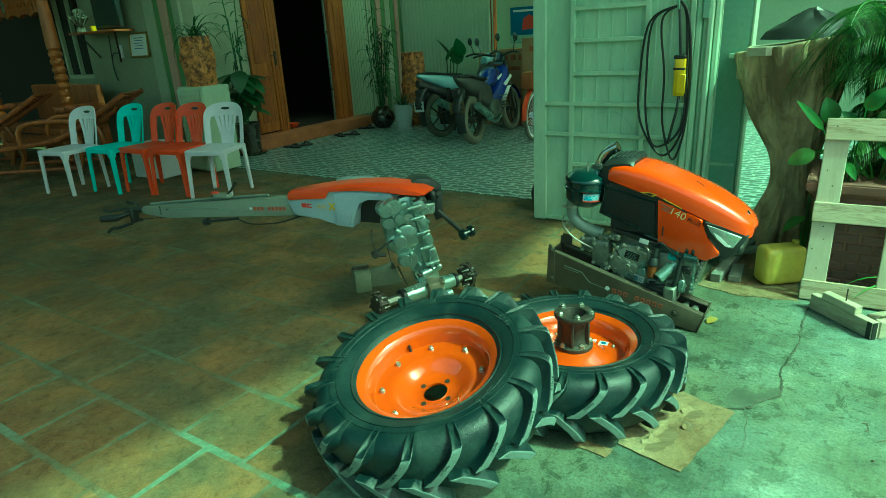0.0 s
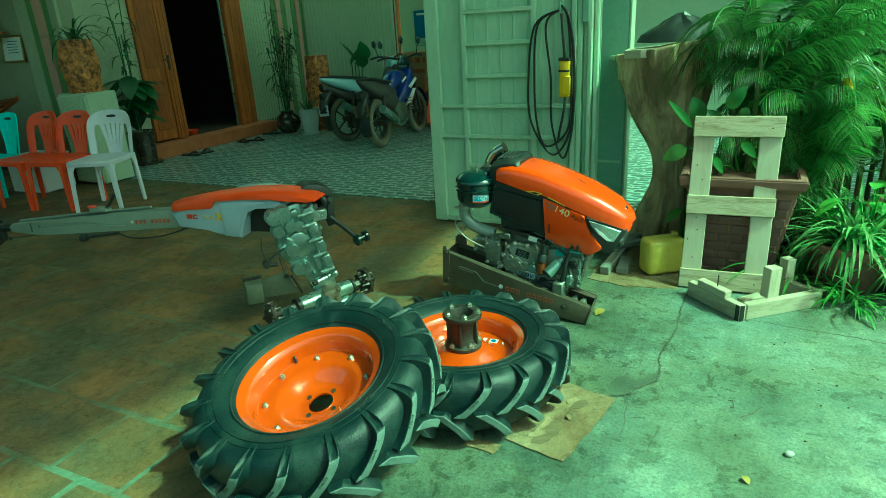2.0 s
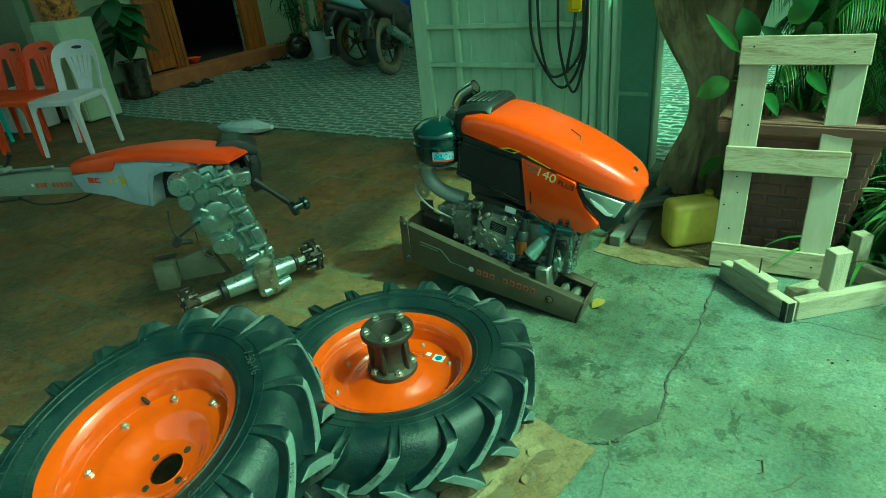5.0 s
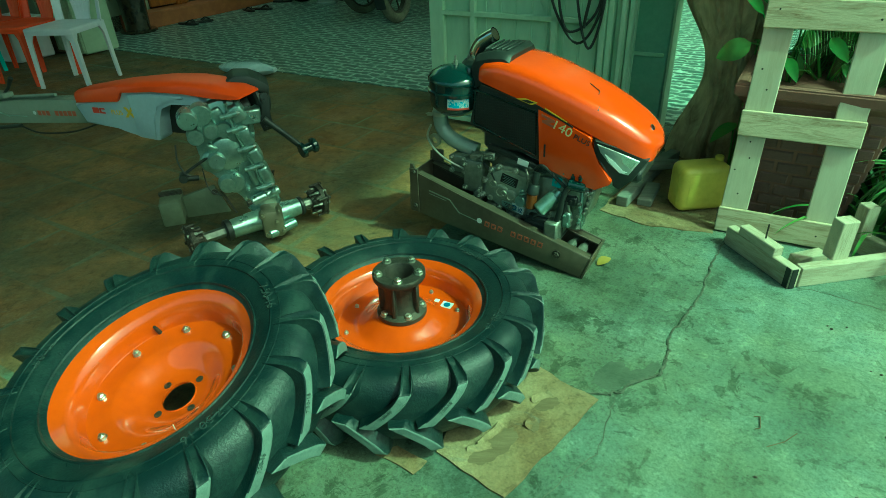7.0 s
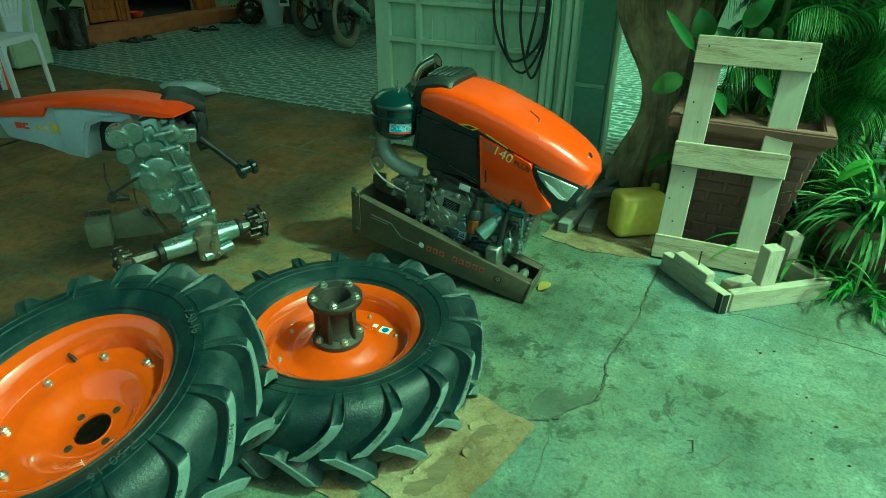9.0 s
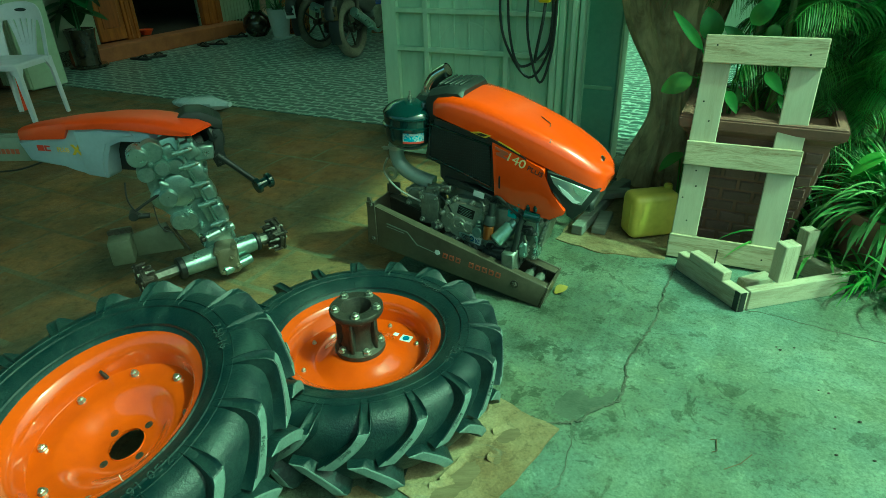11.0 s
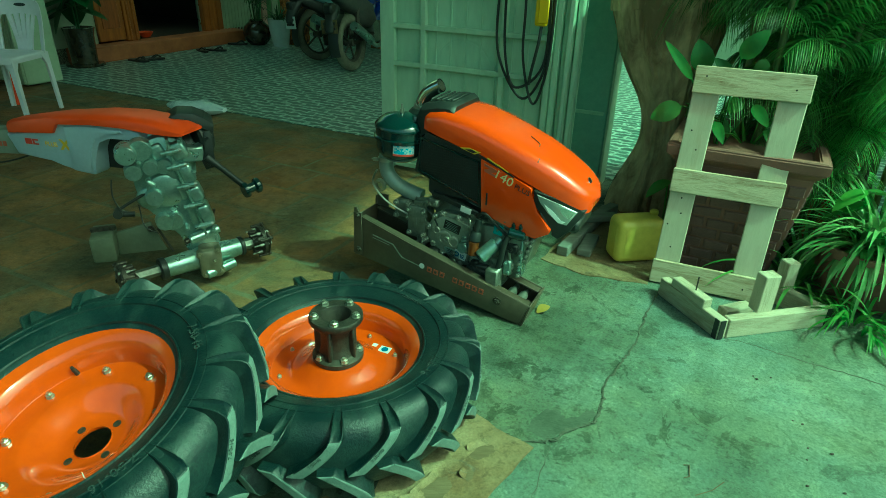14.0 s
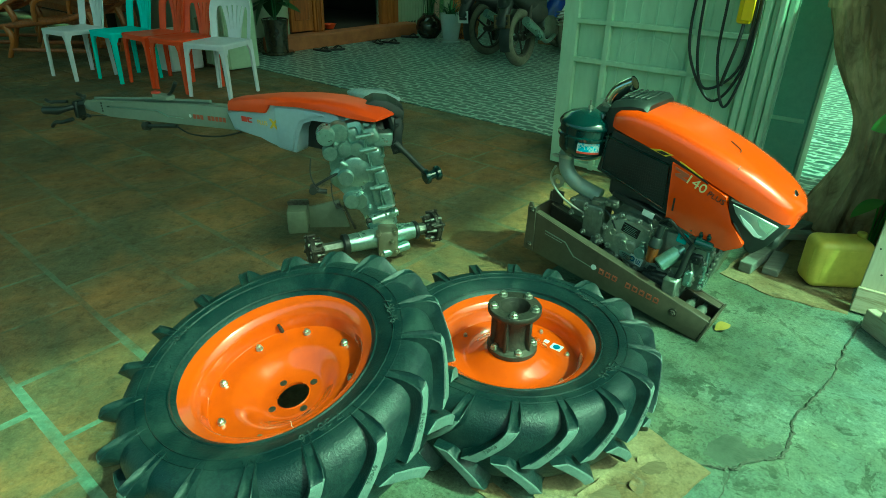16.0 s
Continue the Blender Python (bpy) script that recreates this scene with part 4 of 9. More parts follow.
# ---- diesel engine unit on its frame ----
LAMP = mat("lamp_silver", (0.62, 0.66, 0.64), (0.50, 0.54, 0.52), 0.22, metal=0.5, bump=0.0, coat=0.6)
LABEL_CREAM = mat("label_cream", (0.80, 0.68, 0.34), (0.68, 0.56, 0.26), 0.4, bump=0)
DULL_RED = mat("dull_red_print", (0.40, 0.10, 0.055), (0.32, 0.08, 0.045), 0.5, bump=0)
def build_engine():
    e = thing("tractor_engine", Matrix.Translation((0.485, 2.913, 0)) @ HOUSE, "orange-hooded diesel tractor engine on a dull olive steel frame", "engine")
    # frame: two wedge plates with lips and cross plates
    outline = [(-0.018, 0.118), (0.688, 0.0015), (0.716, 0.088), (0.257, 0.211), (0.020, 0.280), (0.007, 0.313), (-0.006, 0.313)]
    XZ = frame3((0, 0, 0), (1, 0, 0), (0, 0, 1))
    for y in (0.0, 0.150):
        bm = bm_new()
        prism(bm, outline, -0.004, 0.004, XZ, 0.0012)
        inn = 1 if y == 0 else -1
        for (x0, z0), (x1, z1) in (((-0.018, 0.118), (0.688, 0.0015)), ((0.712, 0.084), (0.020, 0.275))):
            n = math.hypot(x1 - x0, z1 - z0)
            box(bm, (n / 2, inn * 0.018, 0.003 if x0 < 0 else 0.003), (n, 0.034, 0.006), 0.001, Matrix.Translation((x0, 0, z0)) @ Matrix.Rotation(-math.atan2(z1 - z0, x1 - x0), 4, "Y"))
        p = part("side_plate", bm, OLIVE, e, "dull olive painted steel plate", m=Matrix.Translation((0, y, 0)))
        if y == 0:
            near = p
    sl = -math.atan2(0.004 - 0.12, 0.707)
    bm = bm_new()
    box(bm, (0.34, 0.075, 0.075), (0.70, 0.142, 0.006), 0.001)
    bmesh.ops.transform(bm, matrix=Matrix.Translation((0.34, 0, 0.075)) @ Matrix.Rotation(sl, 4, "Y") @ Matrix.Translation((-0.34, 0, -0.075)), verts=bm.verts)
    part("floor_plate", bm, OLIVE, e)
    bm = bm_new()
    box(bm, (0, 0.075, 0.046), (0.008, 0.162, 0.092), 0.002, Matrix.Translation((0.694, 0, 0)) @ Matrix.Rotation(0.29, 4, "Y"))
    part("front_plate", bm, OLIVE, e)
    bm = bm_new()
    box(bm, (0.000, 0.075, 0.20), (0.008, 0.142, 0.16), 0.002)
    box(bm, (0.03, 0.146, 0.30), (0.05, 0.008, 0.05), 0.002)
    box(bm, (0.010, -0.006, 0.205), (0.036, 0.004, 0.18), 0.001)
    part("rear_plate", bm, OLIVE, e)
    bm = bm_new()
    for x, z in ((0.620, 0.070), (0.662, 0.064)):
        rod(bm, (x, 0.004, z), (x, 0.146, z), 0.010, seg=14)
        rod(bm, (x, 0.05, z), (x, 0.105, z), 0.017, seg=16, bevel=0.003)
    part("cross_bar", bm, ALU_DARK, e)
    for x, z, r in ((0.0, 0.142, 0.011), (0.585, 0.075, 0.012), (0.002, 0.285, 0.008)):
        bm = bm_new()
        rod(bm, (x + 0.012, -0.004, z), (x + 0.012, -0.007, z), r * 1.3, seg=16)
        hexnut(bm, (x + 0.012, -0.007, z), (x + 0.012, -0.016, z), r)
        part("bolt", bm, IRON, e)
    # maker's lettering as plain bars, and the pale stripe
    n = 0
    for k in range(9):
        if k == 3:
            continue
        x = 0.322 + 0.0265 * k
        z = 0.133 - 0.155 * (x - 0.30)
        bm = bm_new()
        box(bm, (0, 0, 0), (0.019, 0.0012, 0.021), 0.0, pose(x, -0.0048, z, 0, 9, 0))
        decal = part("decal_bar", bm, DULL_RED, near)
        bm = bm_new()
        box(bm, (0, 0, 0), (0.010, 0.0012, 0.010), 0.0, pose(x, -0.0056, z, 0, 9, 0))
        part("inner", bm, OLIVE, decal)
        n += 1
    bm = bm_new()
    lathe(bm, [(0, 0), (0.0105, 0), (0.0105, 0.0014), (0, 0.0014)], 20, pose(0.290, -0.0040, 0.137, 90, 0, 0))
    part("decal_disc", bm, LABEL_W, near)
    bm = bm_new()
    for x0, z0, x1, z1, w in ((0.075, 0.218, 0.165, 0.198, 0.005), (0.165, 0.198, 0.205, 0.152, 0.007), (0.205, 0.152, 0.300, 0.130, 0.003), (0.075, 0.205, 0.150, 0.190, 0.0025)):
        prism(bm, [(x0, z0), (x0, z0 - w), (x1, z1 - w), (x1, z1)], 0.004, 0.0048, XZ)
    part("decal_stripe", bm, ARM, near)

    # hood
    C = 0.212
    secs = [(0.246, 0.634, 0.684, 0.130), (0.262, 0.630, 0.696, 0.138), (0.32, 0.614, 0.706, 0.143), (0.40, 0.592, 0.694, 0.145), (0.472, 0.572, 0.674, 0.145), (0.56, 0.542, 0.642, 0.143), (0.648, 0.506, 0.607, 0.139),
            (0.72, 0.474, 0.572, 0.130), (0.775, 0.449, 0.540, 0.120), (0.808, 0.433, 0.516, 0.110), (0.830, 0.425, 0.496, 0.098), (0.843, 0.421, 0.481, 0.085), (0.850, 0.422, 0.468, 0.070), (0.853, 0.428, 0.457, 0.052)]
    rings = []
    for x, zs, zt, w in secs:
        h = zt - zs
        half = [(-1.0, 0.0), (-1.0, 0.30), (-0.985, 0.58), (-0.945, 0.78), (-0.86, 0.915), (-0.72, 0.975), (-0.42, 1.0), (0.0, 1.008)]
        pts = half + [(-a, b) for a, b in reversed(half[:-1])]
        rings.append([(x + 0.014 * (1 - abs(a)) * max(0, (x - 0.8)) / 0.06, C + a * w, zs + b * h) for a, b in pts])
    bm = bm_new()
    loft(bm, rings)
    hood = part("hood", bm, ORANGE, e, "glossy orange moulded engine hood")
    bm = bm_new()
    lathe(bm, [(0, 0), (0.0135, 0), (0.0145, 0.002), (0.0135, 0.004), (0.011, 0.0035), (0, 0.005)], 20, frame3((0.822, C - 0.005, 0.505), (0, 1, 0), (-0.55, 0, 0.83)))
    part("emblem", bm, CHROME, hood, "round chrome emblem")
    bm = bm_new()
    tube(bm, smooth_path([(0.60, 0.208, 0.629), (0.625, 0.196, 0.619), (0.640, 0.188, 0.612), (0.644, 0.165, 0.609)], 4), 0.0016, 5)
    part("seam", bm, BLACK, hood)
    # side stripes
    bm = bm_new()
    prism(bm, [(0.262, 0.627), (0.345, 0.606), (0.40, 0.592), (0.455, 0.587), (0.56, 0.546), (0.60, 0.524), (0.60, 0.519), (0.545, 0.543), (0.455, 0.575), (0.395, 0.583), (0.262, 0.621)], -C + 0.1465 + 0.0005, -C + 0.149, XZ)
    part("stripe_black", bm, LABEL_K, hood)
    bm = bm_new()
    prism(bm, [(0.395, 0.5935), (0.43, 0.598), (0.475, 0.588), (0.452, 0.578)], -C + 0.149, -C + 0.1498, XZ)
    prism(bm, [(0.50, 0.575), (0.58, 0.538), (0.578, 0.535), (0.50, 0.570)], -C + 0.149, -C + 0.1498, XZ)
    part("stripe_yellow", bm, LABEL_Y, hood)
    bm = bm_new()
    prism(bm, [(0.415, 0.590), (0.438, 0.594), (0.462, 0.587), (0.444, 0.582)], -C + 0.1499, -C + 0.1504, XZ)
    part("stripe_dark", bm, LABEL_K, hood)
    # dark core and black rear cover
    bm = bm_new()
    box(bm, (0.47, C, 0.49), (0.42, 0.25, 0.20), 0.01)
    part("core", bm, BLACK, e)
    bm = bm_new()
    rr = []
    for x, z0, z1, w in ((0.205, 0.60, 0.690, 0.105), (0.225, 0.60, 0.712, 0.118), (0.29, 0.64, 0.728, 0.118), (0.335, 0.66, 0.728, 0.116), (0.352, 0.67, 0.716, 0.112)):
        rr.append([(x, C - w, z0), (x, C - w, z1 - 0.02), (x, C - w * 0.82, z1), (x, C + w * 0.82, z1), (x, C + w, z1 - 0.02), (x, C + w, z0)])
    loft(bm, rr)
    for k in range(5):
        box(bm, (0.245 + 0.02 * k, C, 0.727 + 0.0008 * k), (0.008, 0.15, 0.006), 0.002)
    part("rear_cover", bm, BLACK, e, "black moulded vent cover")
    # orange side panels, grille, lamp
    for side in (-1, 1):
        m = Matrix.Translation((0, C, 0)) @ Matrix.Diagonal((1, -side, 1, 1)) if side > 0 else Matrix.Translation((0, C, 0))
        bm = bm_new()
        prism(bm, [(0.474, 0.566), (0.50, 0.559), (0.648, 0.499), (0.664, 0.494), (0.664, 0.470), (0.690, 0.412), (0.742, 0.358), (0.738, 0.342), (0.690, 0.314), (0.640, 0.322), (0.486, 0.368)], 0.124, 0.146, XZ @ Matrix.Diagonal((1, 1, 1 if side < 0 else -1, 1)), 0.004)
        pn = part("side_panel", bm, ORANGE, e, m=Matrix.Translation((0, C, 0)))
        if side < 0:
            panel = pn
        bm = bm_new()
        SD = XZ @ Matrix.Diagonal((1, 1, 1 if side < 0 else -1, 1))

        def taper(bm):
            for v in bm.verts:
                v.co.y += (-side) * 0.24 * max(0.0, v.co.x - 0.70)
            return bm

        prism(bm, [(0.671, 0.492), (0.744, 0.469), (0.826, 0.434), (0.846, 0.436), (0.802, 0.358), (0.765, 0.322), (0.742, 0.336), (0.746, 0.358), (0.706, 0.412), (0.674, 0.440)], 0.085, 0.143, SD, 0.005)
        bez = part("lamp_bezel", taper(bm), BLACK, e, m=Matrix.Translation((0, C, 0)))
        bm = bm_new()
        prism(bm, [(0.683, 0.477), (0.752, 0.455), (0.820, 0.430), (0.790, 0.379), (0.763, 0.383), (0.726, 0.416), (0.697, 0.450)], 0.140, 0.1462, SD, 0.002)
        part("headlight", taper(bm), LAMP, bez, "silver headlight behind clear plastic")
        bm = bm_new()
        prism(bm, [(0.712, 0.446), (0.745, 0.422), (0.772, 0.394), (0.786, 0.390), (0.776, 0.384), (0.760, 0.388), (0.728, 0.420)], 0.1464, 0.1474, SD)
        part("light_strip", taper(bm), LABEL_W, bez)
        bm = bm_new()
        prism(bm, [(0.760, 0.446), (0.812, 0.428), (0.796, 0.402), (0.770, 0.420)], 0.1464, 0.1472, SD)
        part("reflector", taper(bm), CHROME, bez)
    bm = bm_new()
    box(bm, (0.80, C, 0.365), (0.05, 0.19, 0.05), 0.012)
    part("chin", bm, BLACK, e)
    bm = bm_new()
    box(bm, (0.505, 0.0655, 0.425), (0.006, 0.002, 0.045), 0.0005)
    part("slot", bm, LABEL_K, panel, m=Matrix.Translation((0, -C, 0)))
    text_mesh("140", 0.044, LABEL_CREAM, "model_mark", panel, Matrix.Translation((0.562, -0.1475, 0.511)) @ pose(0, 0, 0, 90, 0, 0) @ pose(0, 0, 0, 0, 0, -22) @ Matrix.Diagonal((1.15, 1, 1, 1)))
    text_mesh("PLUS", 0.025, LABEL_K, "model_mark", panel, Matrix.Translation((0.632, -0.1475, 0.482)) @ pose(0, 0, 0, 90, 0, 0) @ pose(0, 0, 0, 0, 0, -20) @ Matrix.Diagonal((1.1, 1, 1, 1)))
    bm = bm_new()
    prism(bm, [(0.488, 0.553), (0.535, 0.536), (0.537, 0.528), (0.516, 0.523), (0.537, 0.516), (0.535, 0.508), (0.492, 0.523), (0.490, 0.531), (0.511, 0.535), (0.489, 0.544)], 0.1462, 0.1472, XZ)
    part("decal", bm, DULL_RED, panel)
    bm = bm_new()
    prism(bm, [(0.250, 0.622), (0.470, 0.566), (0.478, 0.376), (0.205, 0.470), (0.225, 0.55)], 0.100, 0.128, XZ, 0.006)
    grille = part("grille", bm, BLACK, e, "black wire-mesh radiator screen", m=Matrix.Translation((0, C, 0)))
    bm = bm_new()
    tube(bm, [(0.232, -0.129, 0.598), (0.462, -0.129, 0.546), (0.468, -0.129, 0.395), (0.225, -0.129, 0.478), (0.232, -0.129, 0.598)], 0.004, 8)
    part("screen_frame", bm, BLACK_GLOSS, grille)
    bm = bm_new()
    for k in range(30):
        x = 0.235 + 0.008 * k
        z1 = 0.618 - 0.255 * (x - 0.25)
        z0 = 0.470 - 0.345 * (x - 0.205)
        box(bm, (x, -0.1285, (z0 + z1) / 2), (0.0012, 0.0012, (z1 - z0) * 0.84))
    for k in range(22):
        z = 0.395 + 0.0095 * k
        x0 = max(0.222, 0.205 + (0.470 - z) / 0.345)
        x1 = min(0.470, 0.25 + (0.622 - z) / 0.255)
        if x1 > x0 + 0.02:
            box(bm, ((x0 + x1) / 2, -0.1292, z), (x1 - x0, 0.0012, 0.0012))
    part("mesh", bm, BLACK, grille)
    # engine block
    bm = bm_new()
    box(bm, (0.45, 0.21, 0.285), (0.34, 0.20, 0.20), 0.012, seg=2)
    box(bm, (0.32, 0.21, 0.35), (0.12, 0.17, 0.08), 0.01)
    box(bm, (0.40, 0.21, 0.20), (0.22, 0.18, 0.06), 0.015)
    box(bm, (0.60, 0.21, 0.23), (0.07, 0.16, 0.16), 0.01, pose(0, 0, 0, 0, 0, 0))
    part("crankcase", bm, ALU_DARK, e, "grey cast engine block")
    for c, sz in (((0.545, 0.125, 0.25), (0.185, 0.07, 0.17)), ((0.50, 0.118, 0.33), (0.13, 0.06, 0.05)), ((0.62, 0.12, 0.20), (0.05, 0.08, 0.13)), ((0.225, 0.105, 0.275), (0.08, 0.08, 0.13)), ((0.16, 0.12, 0.31), (0.07, 0.09, 0.07)), ((0.46, 0.10, 0.165), (0.20, 0.06, 0.05))):
        bm = bm_new()
        box(bm, c, sz, 0.010, seg=2)
        for k in range(4):
            q = (c[0] + sz[0] * (0.38 if k % 2 else -0.38), c[1] - sz[1] / 2, c[2] + sz[2] * (0.36 if k > 1 else -0.36))
            rod(bm, (q[0], q[1] + 0.01, q[2]), (q[0], q[1] - 0.006, q[2]), 0.011, seg=12, bevel=0.002)
            hexnut(bm, (q[0], q[1] - 0.006, q[2]), (q[0], q[1] - 0.013, q[2]), 0.007)
        part("casting", bm, ALU_DARK, e)
    XY = frame3((0, 0, 0), (1, 0, 0), (0, 0, 1))
    right = [(0.476, 0.338), (0.575, 0.346), (0.605, 0.328), (0.655, 0.320), (0.668, 0.292), (0.645, 0.195), (0.615, 0.150), (0.565, 0.112), (0.482, 0.124)]
    bm = bm_new()
    prism(bm, right, -0.118, -0.088, XY, 0.006)
    prism(bm, [(0.575 + (x - 0.575) * 0.80, 0.235 + (z - 0.235) * 0.80) for x, z in right], -0.092, -0.080, XY, 0.005)
    head = part("pump_housing", bm, CAST, e, "grey cast pump housing")
    for x, z in right:
        bm = bm_new()
        x, z = 0.575 + (x - 0.575) * 0.90, 0.235 + (z - 0.235) * 0.92
        rod(bm, (x, 0.092, z), (x, 0.080, z), 0.011, seg=14, bevel=0.002)
        hexnut(bm, (x, 0.080, z), (x, 0.072, z), 0.0075)
        part("bolt", bm, ZINC, head)
    bm = bm_new()
    prism(bm, [(0.648, 0.205), (0.676, 0.308), (0.690, 0.300), (0.662, 0.190)], -0.20, -0.085, XY, 0.004)
    fl = part("end_flange", bm, CAST, e)
    for k in range(5):
        bm = bm_new()
        x, z = 0.656 + 0.0052 * k, 0.212 + 0.021 * k
        hexnut(bm, (x, 0.085, z), (x, 0.076, z), 0.0065)
        part("bolt", bm, ZINC, fl)
    bm = bm_new()
    prism(bm, [(0.53, 0.20), (0.60, 0.215), (0.625, 0.18), (0.60, 0.145), (0.55, 0.135)], -0.084, -0.066, XY, 0.006)
    part("lower_cover", bm, CAST, head)
    cover = [(0.258, 0.205), (0.270, 0.268), (0.296, 0.318), (0.330, 0.337), (0.400, 0.333), (0.462, 0.320), (0.470, 0.250), (0.466, 0.165), (0.415, 0.140), (0.335, 0.168)]
    bm = bm_new()
    prism(bm, cover, -0.112, -0.080, XY, 0.006)
    prism(bm, [(0.365 + (x - 0.365) * 0.84, 0.245 + (z - 0.245) * 0.84) for x, z in cover], -0.084, -0.068, XY, 0.006)
    gc = part("gear_cover", bm, CAST, e, "cast aluminium gear cover ringed with bolts")
    for k, (x, z) in enumerate(cover):
        bm = bm_new()
        x, z = 0.365 + (x - 0.365) * 0.94, 0.245 + (z - 0.245) * 0.93
        rod(bm, (x, 0.084, z), (x, 0.070, z), 0.012, seg=14, bevel=0.002)
        hexnut(bm, (x, 0.070, z), (x, 0.062, z), 0.0075)
        part("bolt", bm, ZINC, gc)
    for x, z, r, h in ((0.345, 0.238, 0.030, 0.010), (0.385, 0.228, 0.024, 0.012), (0.312, 0.262, 0.016, 0.008), (0.360, 0.238, 0.012, 0.018), (0.452, 0.300, 0.013, 0.012), (0.300, 0.205, 0.011, 0.010)):
        bm = bm_new()
        lathe(bm, [(0, -0.004), (r, -0.004), (r * 0.96, h - 0.002), (r * 0.85, h), (r * 0.55, h), (r * 0.50, h - 0.003), (0, h - 0.003)], 22, frame3((x, 0.069, z), (1, 0, 0), (0, 0, 1)))
        part("boss", bm, CAST, gc)
    # oil filler with its ribbed cap
    bm = bm_new()
    rod(bm, (0.430, 0.072, 0.222), (0.430, 0.040, 0.226), 0.020, seg=18, bevel=0.003)
    for k in range(3):
        rod(bm, (0.432, 0.056, 0.238 + 0.011 * k), (0.432, 0.056, 0.245 + 0.011 * k), 0.013 - 0.002 * k, seg=16, bevel=0.002)
    part("oil_filler", bm, ALU, gc)
    # rounded maker's plate, riveted name plate and sticker
    bm = bm_new()
    ov = [(0.378 + 0.030 * math.copysign(min(1, abs(1.35 * math.cos(a))), math.cos(a)) - 0.012 * math.sin(a) * 0.2, 0.186 + 0.014 * math.sin(a) - 0.008 * math.cos(a)) for a in [2 * math.pi * k / 24 for k in range(24)]]
    prism(bm, ov, -0.068, -0.0655, XY, 0.0006)
    op = part("oval_plate", bm, ALU, gc, "small rounded aluminium plate")
    bm = bm_new()
    for k in range(3):
        box(bm, (0, 0, 0), (0.040 - 0.008 * k, 0.0008, 0.0022), 0, pose(0.377, 0.0651, 0.193 - 0.006 * k, 0, 11, 0))
    part("print_bar", bm, LABEL_K, op)
    bm = bm_new()
    box(bm, (0, 0, 0), (0.066, 0.002, 0.036), 0.0, pose(0.376, 0.0672, 0.288, 0, 14, 0))
    pl = part("name_plate", bm, LABEL_K, gc)
    bm = bm_new()
    for k in range(5):
        box(bm, (0, 0, 0), (0.052 - 0.012 * (k % 2), 0.0008, 0.0016), 0, pose(0.375, 0.0659, 0.300 - 0.0062 * k, 0, 14, 0))
    part("print_bar", bm, ALU, pl)
    bm = bm_new()
    box(bm, (0, 0, 0), (0.050, 0.002, 0.032), 0.0, pose(0.412, 0.0668, 0.182, 0, 13, 0))
    st = part("sticker", bm, LABEL_W, gc)
    bm = bm_new()
    lathe(bm, [(0.006, 0), (0.010, 0), (0.010, 0.0008), (0.006, 0.0008)], 18, frame3((0.399, 0.0656, 0.185), (1, 0, 0), (0, 0, 1)))
    for k in range(16):
        if (k * 7) % 5 != 2:
            box(bm, (0, 0, 0), (0.0035, 0.0008, 0.0035), 0, pose(0.415 + 0.0046 * (k % 4), 0.0654, 0.186 - 0.0046 * (k // 4) - 0.001 * (k % 4), 0, 13, 0))
    part("print_bar", bm, LABEL_B, st)
    # thick black hose, its elbow and the black rail under the pump
    bm = bm_new()
    rod(bm, (0.596, 0.062, 0.322), (0.655, 0.075, 0.312), 0.020, seg=20, bevel=0.004)
    for k in range(2):
        hexnut(bm, (0.612 + 0.026 * k, 0.068, 0.338), (0.612 + 0.026 * k, 0.066, 0.352), 0.008)
    part("solenoid", bm, BLACK_GLOSS, e, "black cylindrical solenoid")
    bm = bm_new()
    tube(bm, smooth_path([(0.600, 0.058, 0.312), (0.588, 0.048, 0.270), (0.580, 0.046, 0.215), (0.565, 0.048, 0.160), (0.545, 0.055, 0.128)], 6), 0.0105, 12)
    part("hose", bm, BLACK, e, "thick black rubber hose")
    bm = bm_new()
    box(bm, (0, 0, 0), (0.115, 0.03, 0.030), 0.006, pose(0.505, 0.058, 0.140, 0, 10, 0))
    tube(bm, [(0.470, 0.030, 0.142), (0.470, 0.022, 0.120), (0.520, 0.022, 0.110), (0.522, 0.030, 0.134)], 0.0022, 6)
    part("drain_tray", bm, BLACK, e)
    # pump, filter, pipes
    bm = bm_new()
    rod(bm, (0.470, 0.048, 0.208), (0.474, 0.050, 0.264), 0.020, seg=18, bevel=0.003)
    part("fuel_bowl", bm, mat("amber_bowl", (0.19, 0.06, 0.015), (0.12, 0.04, 0.012), 0.15, bump=0.0, coat=0.5), e, "amber fuel bowl")
    bm = bm_new()
    rod(bm, (0.474, 0.050, 0.264), (0.480, 0.054, 0.300), 0.023, 0.019, 18, 0.004)
    rod(bm, (0.480, 0.054, 0.300), (0.484, 0.060, 0.345), 0.012, seg=12)
    part("fuel_pump", bm, BLACK, e)
    bm = bm_new()
    rod(bm, (0.508, 0.028, 0.214), (0.552, 0.072, 0.262), 0.026, seg=24, bevel=0.004)
    rod(bm, (0.552, 0.072, 0.262), (0.564, 0.084, 0.275), 0.020, seg=20)
    f = part("filter_can", bm, ALU, e, "silver cylindrical filter")
    bm = bm_new()
    rod(bm, (0.5085, 0.0285, 0.2145), (0.506, 0.026, 0.212), 0.019, seg=20)
    rod(bm, (0.506, 0.026, 0.212), (0.504, 0.024, 0.2098), 0.010, seg=16)
    part("end_cap", bm, BLACK, f)
    bm = bm_new()
    box(bm, (0, 0, 0), (0.034, 0.003, 0.038), 0.001, pose(0.553, 0.077, 0.313, 0, 8, 0))
    part("sticker", bm, mat("label_teal", (0.10, 0.42, 0.46), (0.08, 0.36, 0.40), 0.4, bump=0), e)
    bm = bm_new()
